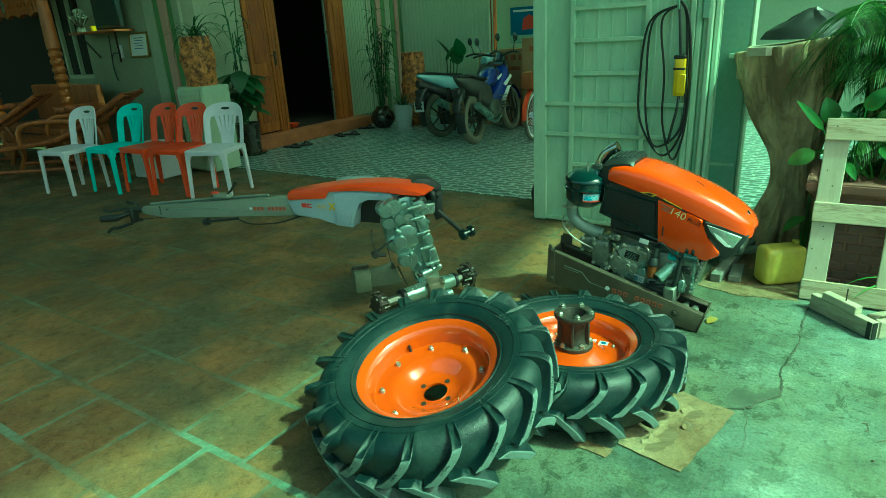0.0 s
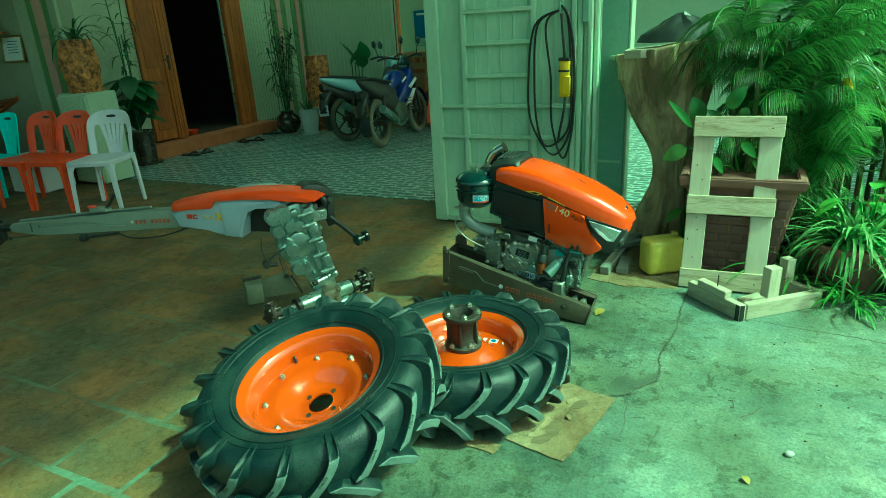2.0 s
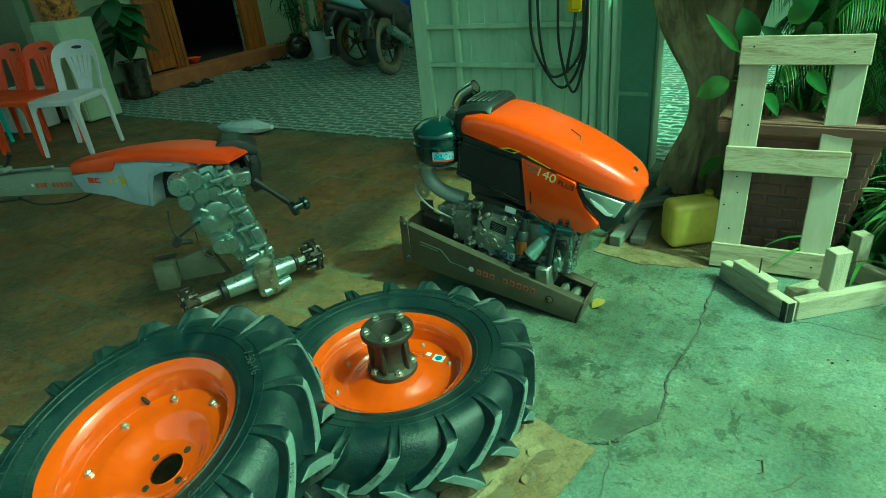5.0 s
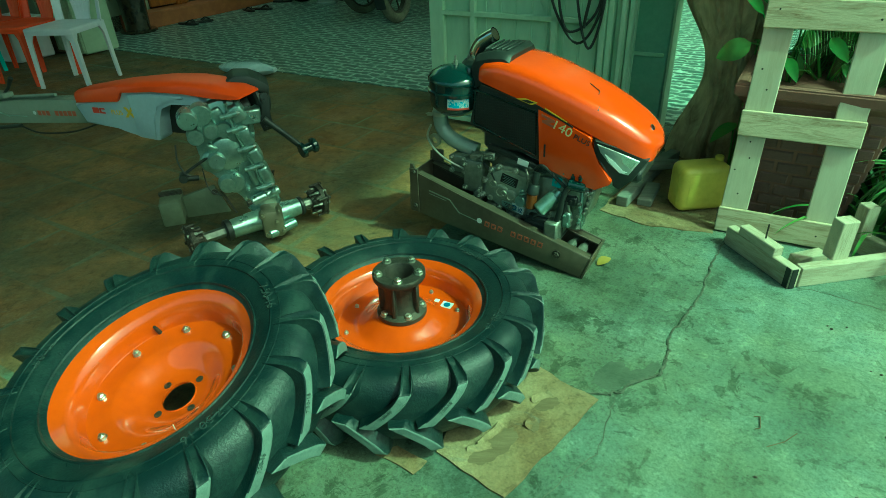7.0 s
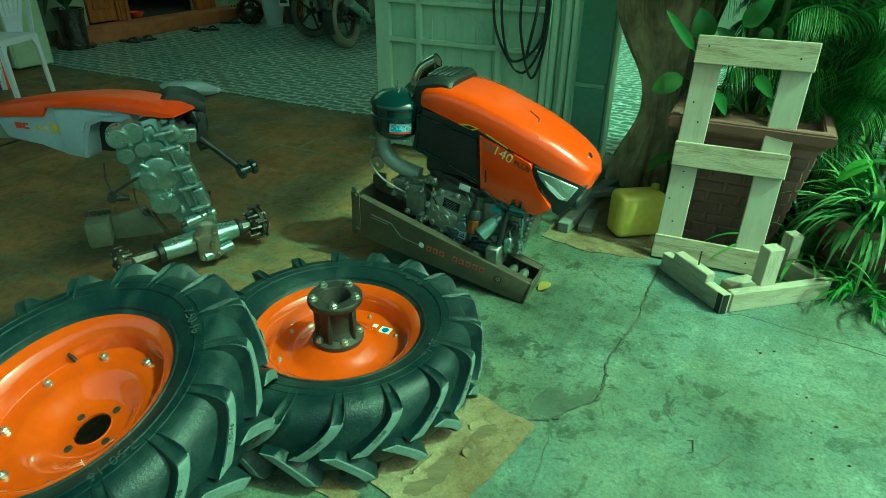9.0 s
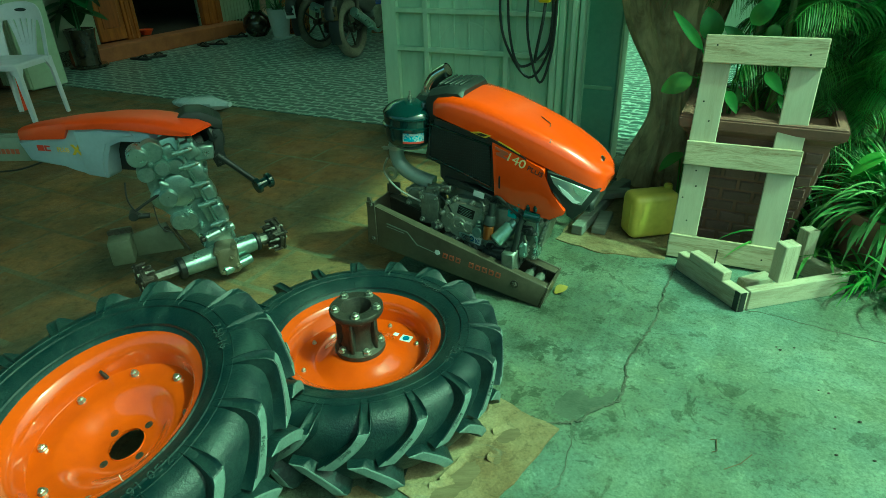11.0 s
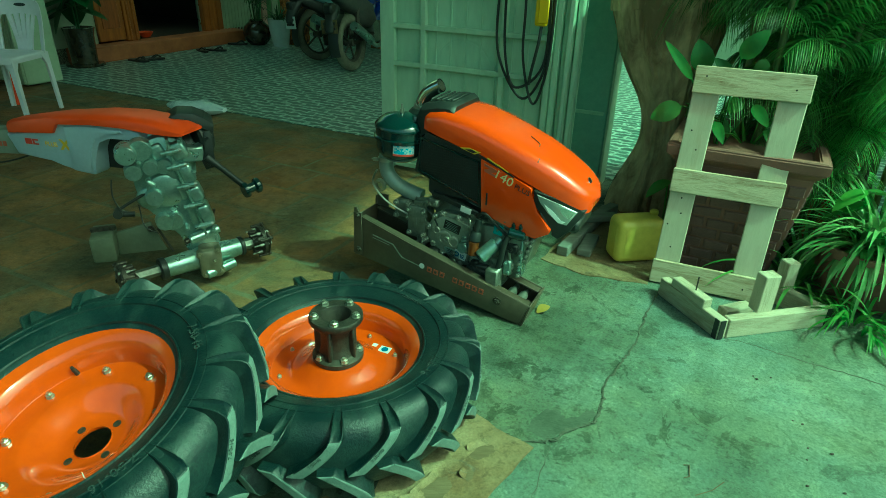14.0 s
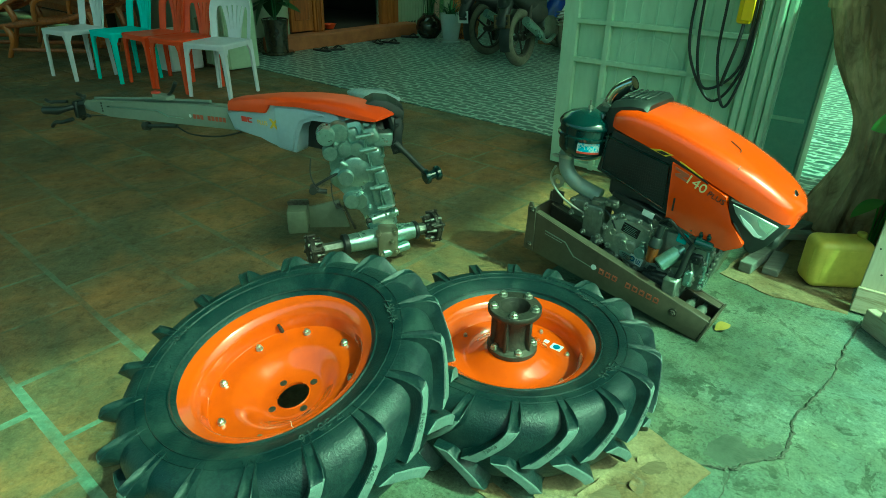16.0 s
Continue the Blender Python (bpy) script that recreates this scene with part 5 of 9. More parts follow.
    box(bm, (0, 0, 0), (0.042, 0.004, 0.022), 0.001, pose(0.425, 0.072, 0.364, 0, 12, 0))
    part("sticker", bm, LABEL_W, e)
    bm = bm_new()
    box(bm, (0.40, 0.10, 0.372), (0.24, 0.05, 0.022), 0.004, Matrix.Translation((0.4, 0, 0.372)) @ Matrix.Rotation(radians(14), 4, "Y") @ Matrix.Translation((-0.4, 0, -0.372)))
    part("heat_shield", bm, BLACK, e)
    rnd = random.Random(5)
    for pts, r, mt in (
            ([(0.20, 0.11, 0.345), (0.28, 0.075, 0.325), (0.32, 0.072, 0.262), (0.278, 0.080, 0.225)], 0.0045, BLACK),
            ([(0.02, 0.12, 0.43), (0.04, 0.06, 0.40), (0.10, 0.05, 0.345), (0.18, 0.07, 0.30), (0.27, 0.08, 0.275)], 0.004, ZINC),
            ([(0.47, 0.075, 0.345), (0.50, 0.065, 0.37), (0.545, 0.07, 0.335), (0.60, 0.08, 0.285)], 0.006, BLACK),
            ([(0.56, 0.09, 0.28), (0.59, 0.07, 0.23), (0.57, 0.065, 0.17), (0.53, 0.07, 0.145)], 0.009, BLACK),
            ([(0.44, 0.08, 0.165), (0.48, 0.055, 0.145), (0.53, 0.06, 0.140), (0.56, 0.08, 0.165)], 0.006, BLACK),
            ([(0.43, 0.078, 0.34), (0.45, 0.06, 0.325), (0.452, 0.06, 0.25), (0.44, 0.07, 0.165)], 0.0035, ZINC),
            ([(0.62, 0.10, 0.30), (0.60, 0.075, 0.25), (0.61, 0.07, 0.19), (0.585, 0.08, 0.12)], 0.005, ZINC),
            ([(0.20, 0.12, 0.37), (0.22, 0.075, 0.33), (0.23, 0.07, 0.25), (0.255, 0.08, 0.19)], 0.005, ALU_DARK)):
        bm = bm_new()
        tube(bm, smooth_path(pts, 6), r, 8)
        part("pipe", bm, mt, e)
    for x, y, z, sx, sz, mt in ((0.235, 0.10, 0.335, 0.055, 0.05, ALU_DARK), (0.245, 0.085, 0.20, 0.03, 0.05, ALU_DARK), (0.61, 0.09, 0.255, 0.045, 0.035, BLACK), (0.60, 0.085, 0.18, 0.03, 0.06, ALU),
                                (0.50, 0.075, 0.155, 0.07, 0.03, BLACK), (0.54, 0.10, 0.345, 0.10, 0.03, ALU_DARK), (0.475, 0.08, 0.165, 0.03, 0.03, BLACK), (0.645, 0.10, 0.225, 0.012, 0.16, ALU), (0.29, 0.09, 0.365, 0.05, 0.03, ALU_DARK)):
        bm = bm_new()
        box(bm, (x, y, z), (sx, 0.05, sz), 0.005)
        for k in range(3):
            q = (x + rnd.uniform(-0.4, 0.4) * sx, y - 0.025, z + rnd.uniform(-0.35, 0.35) * sz)
            hexnut(bm, q, (q[0], q[1] - 0.007, q[2]), 0.006)
        part("bracket", bm, mt, e)
    for x in (0.30, 0.56):
        bm = bm_new()
        box(bm, (x, 0.115, 0.135), (0.05, 0.20, 0.09), 0.006)
        part("mount", bm, ALU_DARK, e)
    # air cleaner, intake pipe, silencer and chrome exhaust
    ac = Matrix.Translation((0.098, 0.125, 0)) @ Matrix.Rotation(radians(3), 4, "Y")
    bm = bm_new()
    lathe(bm, [(0, 0.490), (0.045, 0.490), (0.066, 0.500), (0.090, 0.525), (0.093, 0.545), (0.093, 0.572), (0.101, 0.575), (0.102, 0.584), (0.0955, 0.588), (0.0955, 0.612), (0.101, 0.616), (0.100, 0.626),
               (0.090, 0.638), (0.066, 0.655), (0.030, 0.666), (0, 0.668)], 40, ac)
    cl = part("air_cleaner", bm, BLACK_GLOSS, e, "glossy black drum air cleaner")
    bm = bm_new()
    rod(bm, (0.132, 0.125, 0.664), (0.132, 0.125, 0.680), 0.008, seg=10)
    rod(bm, (0.132, 0.125, 0.680), (0.132, 0.125, 0.698), 0.004, seg=8)
    part("wing_bolt", bm, ZINC, cl)
    bm = bm_new()
    lathe(bm, [(0.0945, 0.532), (0.0945, 0.570)], 8, ac, start=radians(-78), sweep=radians(48))
    stk = part("sticker", bm, mat("label_cyan", (0.05, 0.30, 0.50), (0.55, 0.60, 0.62), 0.4, grain=120, blotch=60, bump=0, spread=(0.45, 0.55)), cl)
    bm = bm_new()
    lathe(bm, [(0.0949, 0.532), (0.0949, 0.539)], 8, ac, start=radians(-78), sweep=radians(48))
    part("print_bar", bm, LABEL_R, stk)
    bm = bm_new()
    tube(bm, smooth_path([(0.066, 0.12, 0.505), (0.063, 0.12, 0.465), (0.072, 0.12, 0.425), (0.105, 0.12, 0.392), (0.155, 0.125, 0.370), (0.215, 0.13, 0.355)], 6), 0.028, 18)
    ip = part("intake_pipe", bm, PIPE_GREY, e, "curved grey metal intake pipe")
    bm = bm_new()
    rod(bm, (0.065, 0.12, 0.476), (0.065, 0.12, 0.490), 0.032, seg=20)
    box(bm, (0.035, 0.09, 0.483), (0.02, 0.012, 0.012), 0.002)
    rod(bm, (0.02, 0.088, 0.484), (0.05, 0.088, 0.484), 0.003, seg=6)
    part("clamp", bm, ZINC, ip)
    bm = bm_new()
    lathe(bm, [(0.014, -0.006), (0.026, -0.006), (0.026, 0.006), (0.014, 0.006)], 16, frame3((0.055, 0.085, 0.385), (1, 0, 0), (0, 0, 1)))
    part("clip", bm, ZINC, e)
    bm = bm_new()
    rod(bm, (0.170, 0.205, 0.52), (0.170, 0.205, 0.672), 0.050, seg=24, bevel=0.012)
    part("silencer", bm, BLACK, e)
    bm = bm_new()
    tube(bm, smooth_path([(0.168, 0.205, 0.665), (0.176, 0.205, 0.700), (0.200, 0.205, 0.735), (0.248, 0.205, 0.764)], 6), [0.025] * 19, 22, cap=False)
    tube(bm, smooth_path([(0.200, 0.205, 0.735), (0.2475, 0.205, 0.7637)], 4), 0.0215, 18)
    ex = part("exhaust", bm, CHROME, e, "bright chrome bent exhaust tip")
    bm = bm_new()
    rod(bm, (0.163, 0.205, 0.664), (0.168, 0.205, 0.684), 0.027, seg=20, bevel=0.003)
    for k in range(3):
        a = 2 * k
        hexnut(bm, (0.166 + 0.02 * math.cos(a), 0.205 + 0.02 * math.sin(a), 0.682), (0.168 + 0.02 * math.cos(a), 0.205 + 0.02 * math.sin(a), 0.689), 0.005)
    part("collar", bm, ZINC, ex)
    return e


build_engine()

# ---- gearbox with the steering arm ----
BOX_GREEN = mat("box_paint", (0.115, 0.128, 0.090), (0.070, 0.078, 0.055), 0.5, grain=50, blotch=8, bump=0.1)


def build_gearbox():
    g = thing("walking_tractor", frame3((-0.2, 2.93, 0), (0.926, 0.377, 0), (-0.377, 0.926, 0)), "grey walking tractor gearbox with a long steering arm", "tractor")
    # local: x across the view, y away, z up. The casting tower leans from (0, .55) to (.09, .1)
    tower = [(-0.085, 0.545), (-0.02, 0.562), (0.03, 0.552), (0.062, 0.515), (0.052, 0.455), (0.040, 0.42), (0.068, 0.375), (0.078, 0.315), (0.092, 0.275), (0.100, 0.225), (0.112, 0.175), (0.125, 0.12),
             (0.10, 0.075), (0.03, 0.07), (0.0, 0.12), (0.0, 0.18), (-0.045, 0.21), (-0.07, 0.27), (-0.125, 0.31), (-0.118, 0.375), (-0.138, 0.42), (-0.125, 0.47), (-0.145, 0.51)]
    XZ = frame3((0, 0, 0), (1, 0, 0), (0, 0, 1))
    bm = bm_new()
    prism(bm, tower, -0.055, 0.055, XZ, 0.010)
    case = part("gear_case", bm, ALU, g, "ribbed cast aluminium gear case", m=Matrix.Translation((0, 0, 0.018)))
    # split flange in the middle
    bm = bm_new()
    fl = [((x - 0.0) * 1.05 + 0.001, 0.32 + (z - 0.32) * 1.025) for x, z in tower]
    prism(bm, fl, -0.008, 0.008, XZ, 0.002)
    part("flange", bm, ALU, case)

    def boss(x, z, r, y0, y1, mt=ALU, name="boss", parent=case):
        bm = bm_new()
        lathe(bm, [(0, y0), (r * 1.0, y0), (r * 1.08, y0 + (y1 - y0) * 0.25), (r, y0 + (y1 - y0) * 0.35), (r * 0.95, y1 - 0.006), (r * 0.92, y1 - 0.002), (r * 0.86, y1), (0, y1)], 28, frame3((x, 0, z), (1, 0, 0), (0, 0, 1)))
        return part(name, bm, mt, parent)

    # casting seen from the camera's side: y is negative towards it
    for x, z, r, y1 in ((-0.134, 0.516, 0.036, 0.118), (-0.088, 0.522, 0.040, 0.085), (-0.122, 0.447, 0.031, 0.098), (-0.078, 0.455, 0.034, 0.078), (-0.066, 0.461, 0.027, 0.100), (-0.022, 0.455, 0.030, 0.078),
                        (-0.070, 0.345, 0.033, 0.098), (-0.030, 0.362, 0.066, 0.074), (-0.085, 0.335, 0.045, 0.066), (-0.052, 0.243, 0.033, 0.088), (-0.025, 0.240, 0.040, 0.074), (0.020, 0.515, 0.024, 0.078)):
        boss(x, z, r, 0.04, y1)
    for x0, z0, x1, z1, w, t in ((-0.045, 0.535, -0.025, 0.478, 0.050, 0.070), (0.020, 0.538, 0.050, 0.478, 0.058, 0.080), (-0.012, 0.462, 0.010, 0.395, 0.042, 0.074), (0.040, 0.455, 0.060, 0.385, 0.050, 0.084),
                                 (0.022, 0.375, 0.035, 0.318, 0.034, 0.076), (0.060, 0.370, 0.080, 0.310, 0.046, 0.082), (0.044, 0.295, 0.058, 0.215, 0.036, 0.074), (0.082, 0.292, 0.104, 0.205, 0.044, 0.080),
                                 (-0.06, 0.40, -0.02, 0.29, 0.02, 0.07), (-0.09, 0.41, -0.06, 0.385, 0.02, 0.085)):
        bm = bm_new()
        c = ((x0 + x1) / 2, -t / 2, (z0 + z1) / 2)
        n = math.hypot(x1 - x0, z1 - z0)
        box(bm, (0, 0, 0), (w, t, n), 0.013, Matrix.Translation(c) @ Matrix.Rotation(math.atan2(x1 - x0, z1 - z0), 4, "Y"), seg=3)
        part("rib", bm, ALU, case)
    # the split line of the casting and the paired screw lugs across it
    bm = bm_new()
    seam = [(0.002, 0.556), (0.012, 0.47), (0.034, 0.38), (0.056, 0.30), (0.078, 0.20), (0.085, 0.165)]
    rings = []
    for k, (x, z) in enumerate(smooth_path([(x, z, 0) for x, z in seam], 3)[i][:2] for i in range(16)):
        rings.append([(x - 0.006, -0.03, z), (x - 0.004, -0.086, z), (x, -0.089, z), (x + 0.004, -0.086, z), (x + 0.006, -0.03, z)])
    loft(bm, rings)
    part("seam_flange", bm, ALU, case)
    for x, z in ((0.006, 0.510), (0.018, 0.455), (0.040, 0.378), (0.052, 0.300), (0.078, 0.215)):
        bm = bm_new()
        rod(bm, (x - 0.030, -0.088, z - 0.004), (x + 0.030, -0.088, z + 0.006), 0.0085, seg=14, bevel=0.002)
        rod(bm, (x - 0.012, -0.088, z - 0.002), (x + 0.012, -0.088, z + 0.002), 0.0115, seg=14, bevel=0.002)
        part("screw_lug", bm, ALU, case)
        bm = bm_new()
        hexnut(bm, (x + 0.030, -0.088, z + 0.006), (x + 0.037, -0.088, z + 0.007), 0.0075)
        part("bolt", bm, ZINC, case)
    for x, z in ((0.045, 0.548), (0.075, 0.43), (0.085, 0.305), (0.02, 0.21), (0.11, 0.19), (-0.10, 0.48), (-0.02, 0.27)):
        bm = bm_new()
        rod(bm, (x, -0.085, z), (x, 0.02, z), 0.0095, seg=12)
        hexnut(bm, (x, -0.085, z), (x, -0.094, z), 0.0085)
        part("bolt", bm, ALU, case)
    bm = bm_new()
    box(bm, (0.082, -0.03, 0.488), (0.075, 0.075, 0.055), 0.006, pose(0, 0, 0))
    part("cover_plate", bm, ALU, case)
    bm = bm_new()
    rod(bm, (0.02, -0.09, 0.163), (0.13, -0.05, 0.180), 0.019, seg=18, bevel=0.003)
    part("pivot_tube", bm, ALU, case)
    bm = bm_new()
    rod(bm, (0.062, -0.13, 0.028), (0.172, -0.085, 0.042), 0.020, seg=18, bevel=0.003)
    part("pivot_tube", bm, ALU, case)
    for p, q in (((0.02, -0.09, 0.163), (0.005, -0.0955, 0.1607)), ((0.062, -0.13, 0.028), (0.058, -0.132, 0.0275))):
        bm = bm_new()
        rod(bm, p, q, 0.011, seg=14)
        part("pivot_pin", bm, IRON, case)
    bm = bm_new()
    box(bm, (0.085, -0.075, 0.085), (0.085, 0.12, 0.12), 0.018, pose(0, 0, 0), seg=2)
    for x, z in ((0.05, 0.13), (0.115, 0.14), (0.06, 0.045), (0.12, 0.055), (0.10, 0.10)):
        hexnut(bm, (x, -0.135, z), (x, -0.145, z), 0.009)
        rod(bm, (x, -0.135, z), (x, -0.10, z), 0.013, seg=12)
    part("final_case", bm, mat("warm_cast_alu", (0.36, 0.33, 0.24), (0.25, 0.23, 0.17), 0.42, metal=0.7, bump=0.15), g, "yellowed aluminium final-drive case")
    # axle
    A, B = Vector((-0.255, -0.170, 0.085)), Vector((0.311, 0.013, 0.100))
    d = (B - A).normalized()

    def ax(s0, s1, r0, r1, name, mt, bev=0.004, seg=24):
        bm = bm_new()
        rod(bm, A + d * s0, A + d * s1, r0, r1, seg, bev)
        return part(name, bm, mt, g)

    ax(0.17, 0.34, 0.036, 0.044, "axle_tube", ALU)
    ax(0.165, 0.19, 0.043, 0.043, "seal_ring", BLACK)
    ax(0.38, 0.48, 0.044, 0.034, "axle_tube", ALU)
    ax(0.475, 0.492, 0.040, 0.040, "seal_ring", BLACK)
    ax(0.05, 0.17, 0.021, 0.021, "axle_shaft", ALU_DARK, seg=6)
    ax(0.49, 0.57, 0.020, 0.020, "axle_shaft", ALU_DARK, seg=6)
    for s, sg in ((0.035, 1), (0.575, -1)):
        hubm = axis(A + d * s, A + d * (s + 0.01))[0]
        bm = bm_new()
        lathe(bm, [(0.0, -0.012), (0.018, -0.012), (0.020, -0.004), (0.058, -0.004), (0.060, 0.0), (0.060, 0.012), (0.034, 0.016), (0.030, 0.045), (0, 0.045)], 28, hubm @ (Matrix.Identity(4) if sg > 0 else Matrix.Rotation(math.pi, 4, "X")))
        h = part("axle_hub", bm, IRON, g, "dark cast axle flange with studs")
        for k in range(6):
            a = 2 * math.pi * k / 6
            bm = bm_new()
            p = hubm @ Vector((0.047 * math.cos(a), 0.047 * math.sin(a), -0.014 if sg > 0 else 0.02))
            q = hubm @ Vector((0.047 * math.cos(a), 0.047 * math.sin(a), 0.026 if sg > 0 else -0.03))
            hexnut(bm, p, q, 0.0075)
            part("stud", bm, ALU_DARK, h)
        for k in range(3):
            a = 2 * math.pi * k / 3 + 0.5
            bm = bm_new()
            box(bm, (0.040, 0, 0.022 if sg > 0 else -0.022), (0.035, 0.022, 0.035), 0.006, hubm @ Matrix.Rotation(a, 4, "Z"))
            part("lug_block", bm, IRON, h)
        bm = bm_new()
        box(bm, (0, 0, -0.006 if sg > 0 else 0.012), (0.105, 0.105, 0.010), 0.004, hubm @ Matrix.Rotation(0.4, 4, "Z"))
        for k in range(4):
            a = math.pi / 2 * k + 0.4 + math.pi / 4
            p = hubm @ Vector((0.062 * math.cos(a), 0.062 * math.sin(a), -0.016 if sg > 0 else 0.022))
            q = hubm @ Vector((0.062 * math.cos(a), 0.062 * math.sin(a), 0.03 if sg > 0 else -0.03))
            rod(bm, p, q, 0.0065, seg=10)
            box(bm, (0.038 * math.cos(a), 0.038 * math.sin(a), 0.030 if sg > 0 else -0.030), (0.024, 0.018, 0.034), 0.004, hubm)
        part("square_flange", bm, IRON, h)
    # side box and panel
    bm = bm_new()
    box(bm, (-0.270, -0.03, 0.186), (0.078, 0.14, 0.098), 0.008, seg=2)
    bx = part("tool_box", bm, BOX_GREEN, g, "grey-green steel box")
    bm = bm_new()
    for k in range(4):
        rod(bm, (-0.298 + 0.020 * k, -0.02, 0.234), (-0.298 + 0.020 * k, -0.02, 0.246), 0.013, seg=14)
    part("knob", bm, IRON, bx)
    bm = bm_new()
    prism(bm, [(-0.229, 0.222), (-0.105, 0.250), (-0.066, 0.128), (-0.229, 0.132)], 0.02, 0.032, XZ, 0.002)
    part("guard_plate", bm, BOX_GREEN, g)
    bm = bm_new()
    hexnut(bm, (-0.108, -0.034, 0.225), (-0.108, -0.044, 0.225), 0.013)
    rod(bm, (-0.085, -0.036, 0.225), (-0.045, -0.036, 0.12), 0.005, seg=8)
    part("latch", bm, IRON, g)
    # starter reel, guard, pedal arm with roller
    bm = bm_new()
    rod(bm, (0.088, 0.03, 0.540), (0.14, 0.055, 0.546), 0.066, seg=30, bevel=0.008)
    rod(bm, (0.03, 0.02, 0.515), (0.085, 0.03, 0.525), 0.045, seg=26, bevel=0.004)
    part("belt_pulley", bm, BLACK, g)
    bm = bm_new()
    prism(bm, [(0.0, 0.590), (0.012, 0.630), (0.05, 0.649), (0.105, 0.643), (0.140, 0.624), (0.168, 0.602), (0.163, 0.566), (0.138, 0.575), (0.108, 0.600), (0.06, 0.600)], -0.11, 0.02, XZ, 0.006)
    part("belt_guard", bm, BLACK, g, "black plastic belt guard")
    bm = bm_new()
    prism(bm, [(0.125, 0.585), (0.150, 0.590), (0.158, 0.565), (0.150, 0.50), (0.160, 0.455), (0.118, 0.445), (0.108, 0.48), (0.128, 0.52)], 0.055, 0.068, XZ, 0.003)
    for x, z in ((0.135, 0.562), (0.13, 0.465), (0.145, 0.475)):
        hexnut(bm, (x, -0.068, z), (x, -0.078, z), 0.007)
    part("pulley_bracket", bm, BLACK, g)
    bm = bm_new()
    tube(bm, [(0.125, -0.07, 0.495), (0.175, -0.075, 0.445), (0.25, -0.078, 0.364)], [0.013, 0.011, 0.012], 10)
    part("pedal_arm", bm, BLACK, g)
    bm = bm_new()
    lathe(bm, [(0, -0.012), (0.028, -0.012), (0.030, -0.006), (0.030, 0.004), (0.018, 0.010), (0.018, 0.032), (0.029, 0.038), (0.030, 0.050), (0.026, 0.056), (0.012, 0.056), (0, 0.050)], 28, axis((0.250, -0.085, 0.358), (0.316, -0.060, 0.370))[0])
    part("roller", bm, BLACK_GLOSS, g, "black belt tensioner roller")
    for pts, r in (([(-0.20, -0.05, 0.435), (-0.205, -0.07, 0.38), (-0.19, -0.08, 0.335), (-0.17, -0.08, 0.318)], 0.003),
                   ([(-0.185, -0.08, 0.335), (-0.15, -0.08, 0.355), (-0.10, -0.06, 0.375)], 0.006),
                   ([(-0.13, -0.05, 0.33), (-0.12, -0.09, 0.26), (-0.08, -0.09, 0.225)], 0.0025)):
        bm = bm_new()
        tube(bm, smooth_path(pts, 5), r, 7)
        part("cable", bm, BLACK, g)
    bm = bm_new()
    rod(bm, (-0.198, -0.10, 0.318), (-0.198, -0.06, 0.318), 0.016, seg=14)
    rod(bm, (-0.19, -0.08, 0.312), (-0.145, -0.08, 0.308), 0.010, seg=12)
    part("shift_joint", bm, BLACK, g)
    bm = bm_new()
    tube(bm, [(0.11, 0.03, 0.19), (0.118, 0.03, 0.225), (0.125, 0.03, 0.25)], [0.006, 0.004, 0.006], 8)
    part("dip_stick", bm, IRON, g)

    # steering arm, in its own upright plane
    inv = g.matrix_basis.inverted()
    arm = inv @ frame3((-0.85, 3.035, 0), (-0.969, 0.248, 0), (-0.248, -0.969, 0))      # x to the grip, y to the camera
    AZ = frame3((0, 0, 0), (1, 0, 0), (0, 0, 1))       # prism heights run to -y
    P = lambda name, bm, mt, label="", par=g: part(name, bm, mt, par, label, m=arm.copy())
    bm = bm_new()
    prism(bm, [(-0.06, 0.545), (0.30, 0.520), (0.70, 0.480), (1.02, 0.447), (1.045, 0.425), (1.03, 0.398), (0.84, 0.386), (0.40, 0.418), (-0.06, 0.450)], 0.0, 0.012, AZ, 0.003)
    prism(bm, [(-0.06, 0.545), (0.30, 0.520), (0.70, 0.480), (1.02, 0.447), (1.045, 0.425), (1.03, 0.398), (0.84, 0.386), (0.40, 0.418), (-0.06, 0.450)], 0.055, 0.067, AZ, 0.003)
    box(bm, (0, 0, 0), (1.06, 0.056, 0.008), 0.001, Matrix.Translation((0.48, -0.034, 0.492)) @ Matrix.Rotation(radians(5.4), 4, "Y"))
    beam = P("arm_beam", bm, ARM, "long grey-green pressed steel arm")
    bm = bm_new()
    tube(bm, [(0.16, -0.05, 0.538), (0.55, -0.05, 0.501), (1.0, -0.04, 0.452)], 0.007, 10)
    P("top_rail", bm, ARM)
    for k in range(9):
        if k == 3:
            continue
        bm = bm_new()
        x = 0.222 - 0.0235 * k
        box(bm, (x, 0.0006, 0.473 + 0.010 * k / 8), (0.017, 0.0012, 0.020))
        box(bm, (x, 0.0010, 0.473 + 0.010 * k / 8), (0.008, 0.0012, 0.009))
        part("decal_bar", bm, DULL_RED, beam)
    bm = bm_new()
    lathe(bm, [(0, 0), (0.008, 0), (0.008, 0.0014), (0, 0.0014)], 18, frame3((0.25, 0, 0.472), (-1, 0, 0), (0, 0, 1)))
    part("decal_disc", bm, LABEL_W, beam)
    bm = bm_new()
    for x0, z0, x1, z1, w in ((0.86, 0.438, 0.47, 0.468, 0.004), (0.47, 0.468, 0.40, 0.452, 0.007), (0.40, 0.452, 0.30, 0.455, 0.003)):
        prism(bm, [(x0, z0), (x0, z0 - w), (x1, z1 - w), (x1, z1)], -0.0012, 0.0, AZ)
    part("decal_stripe", bm, ALU, beam)
    bm = bm_new()
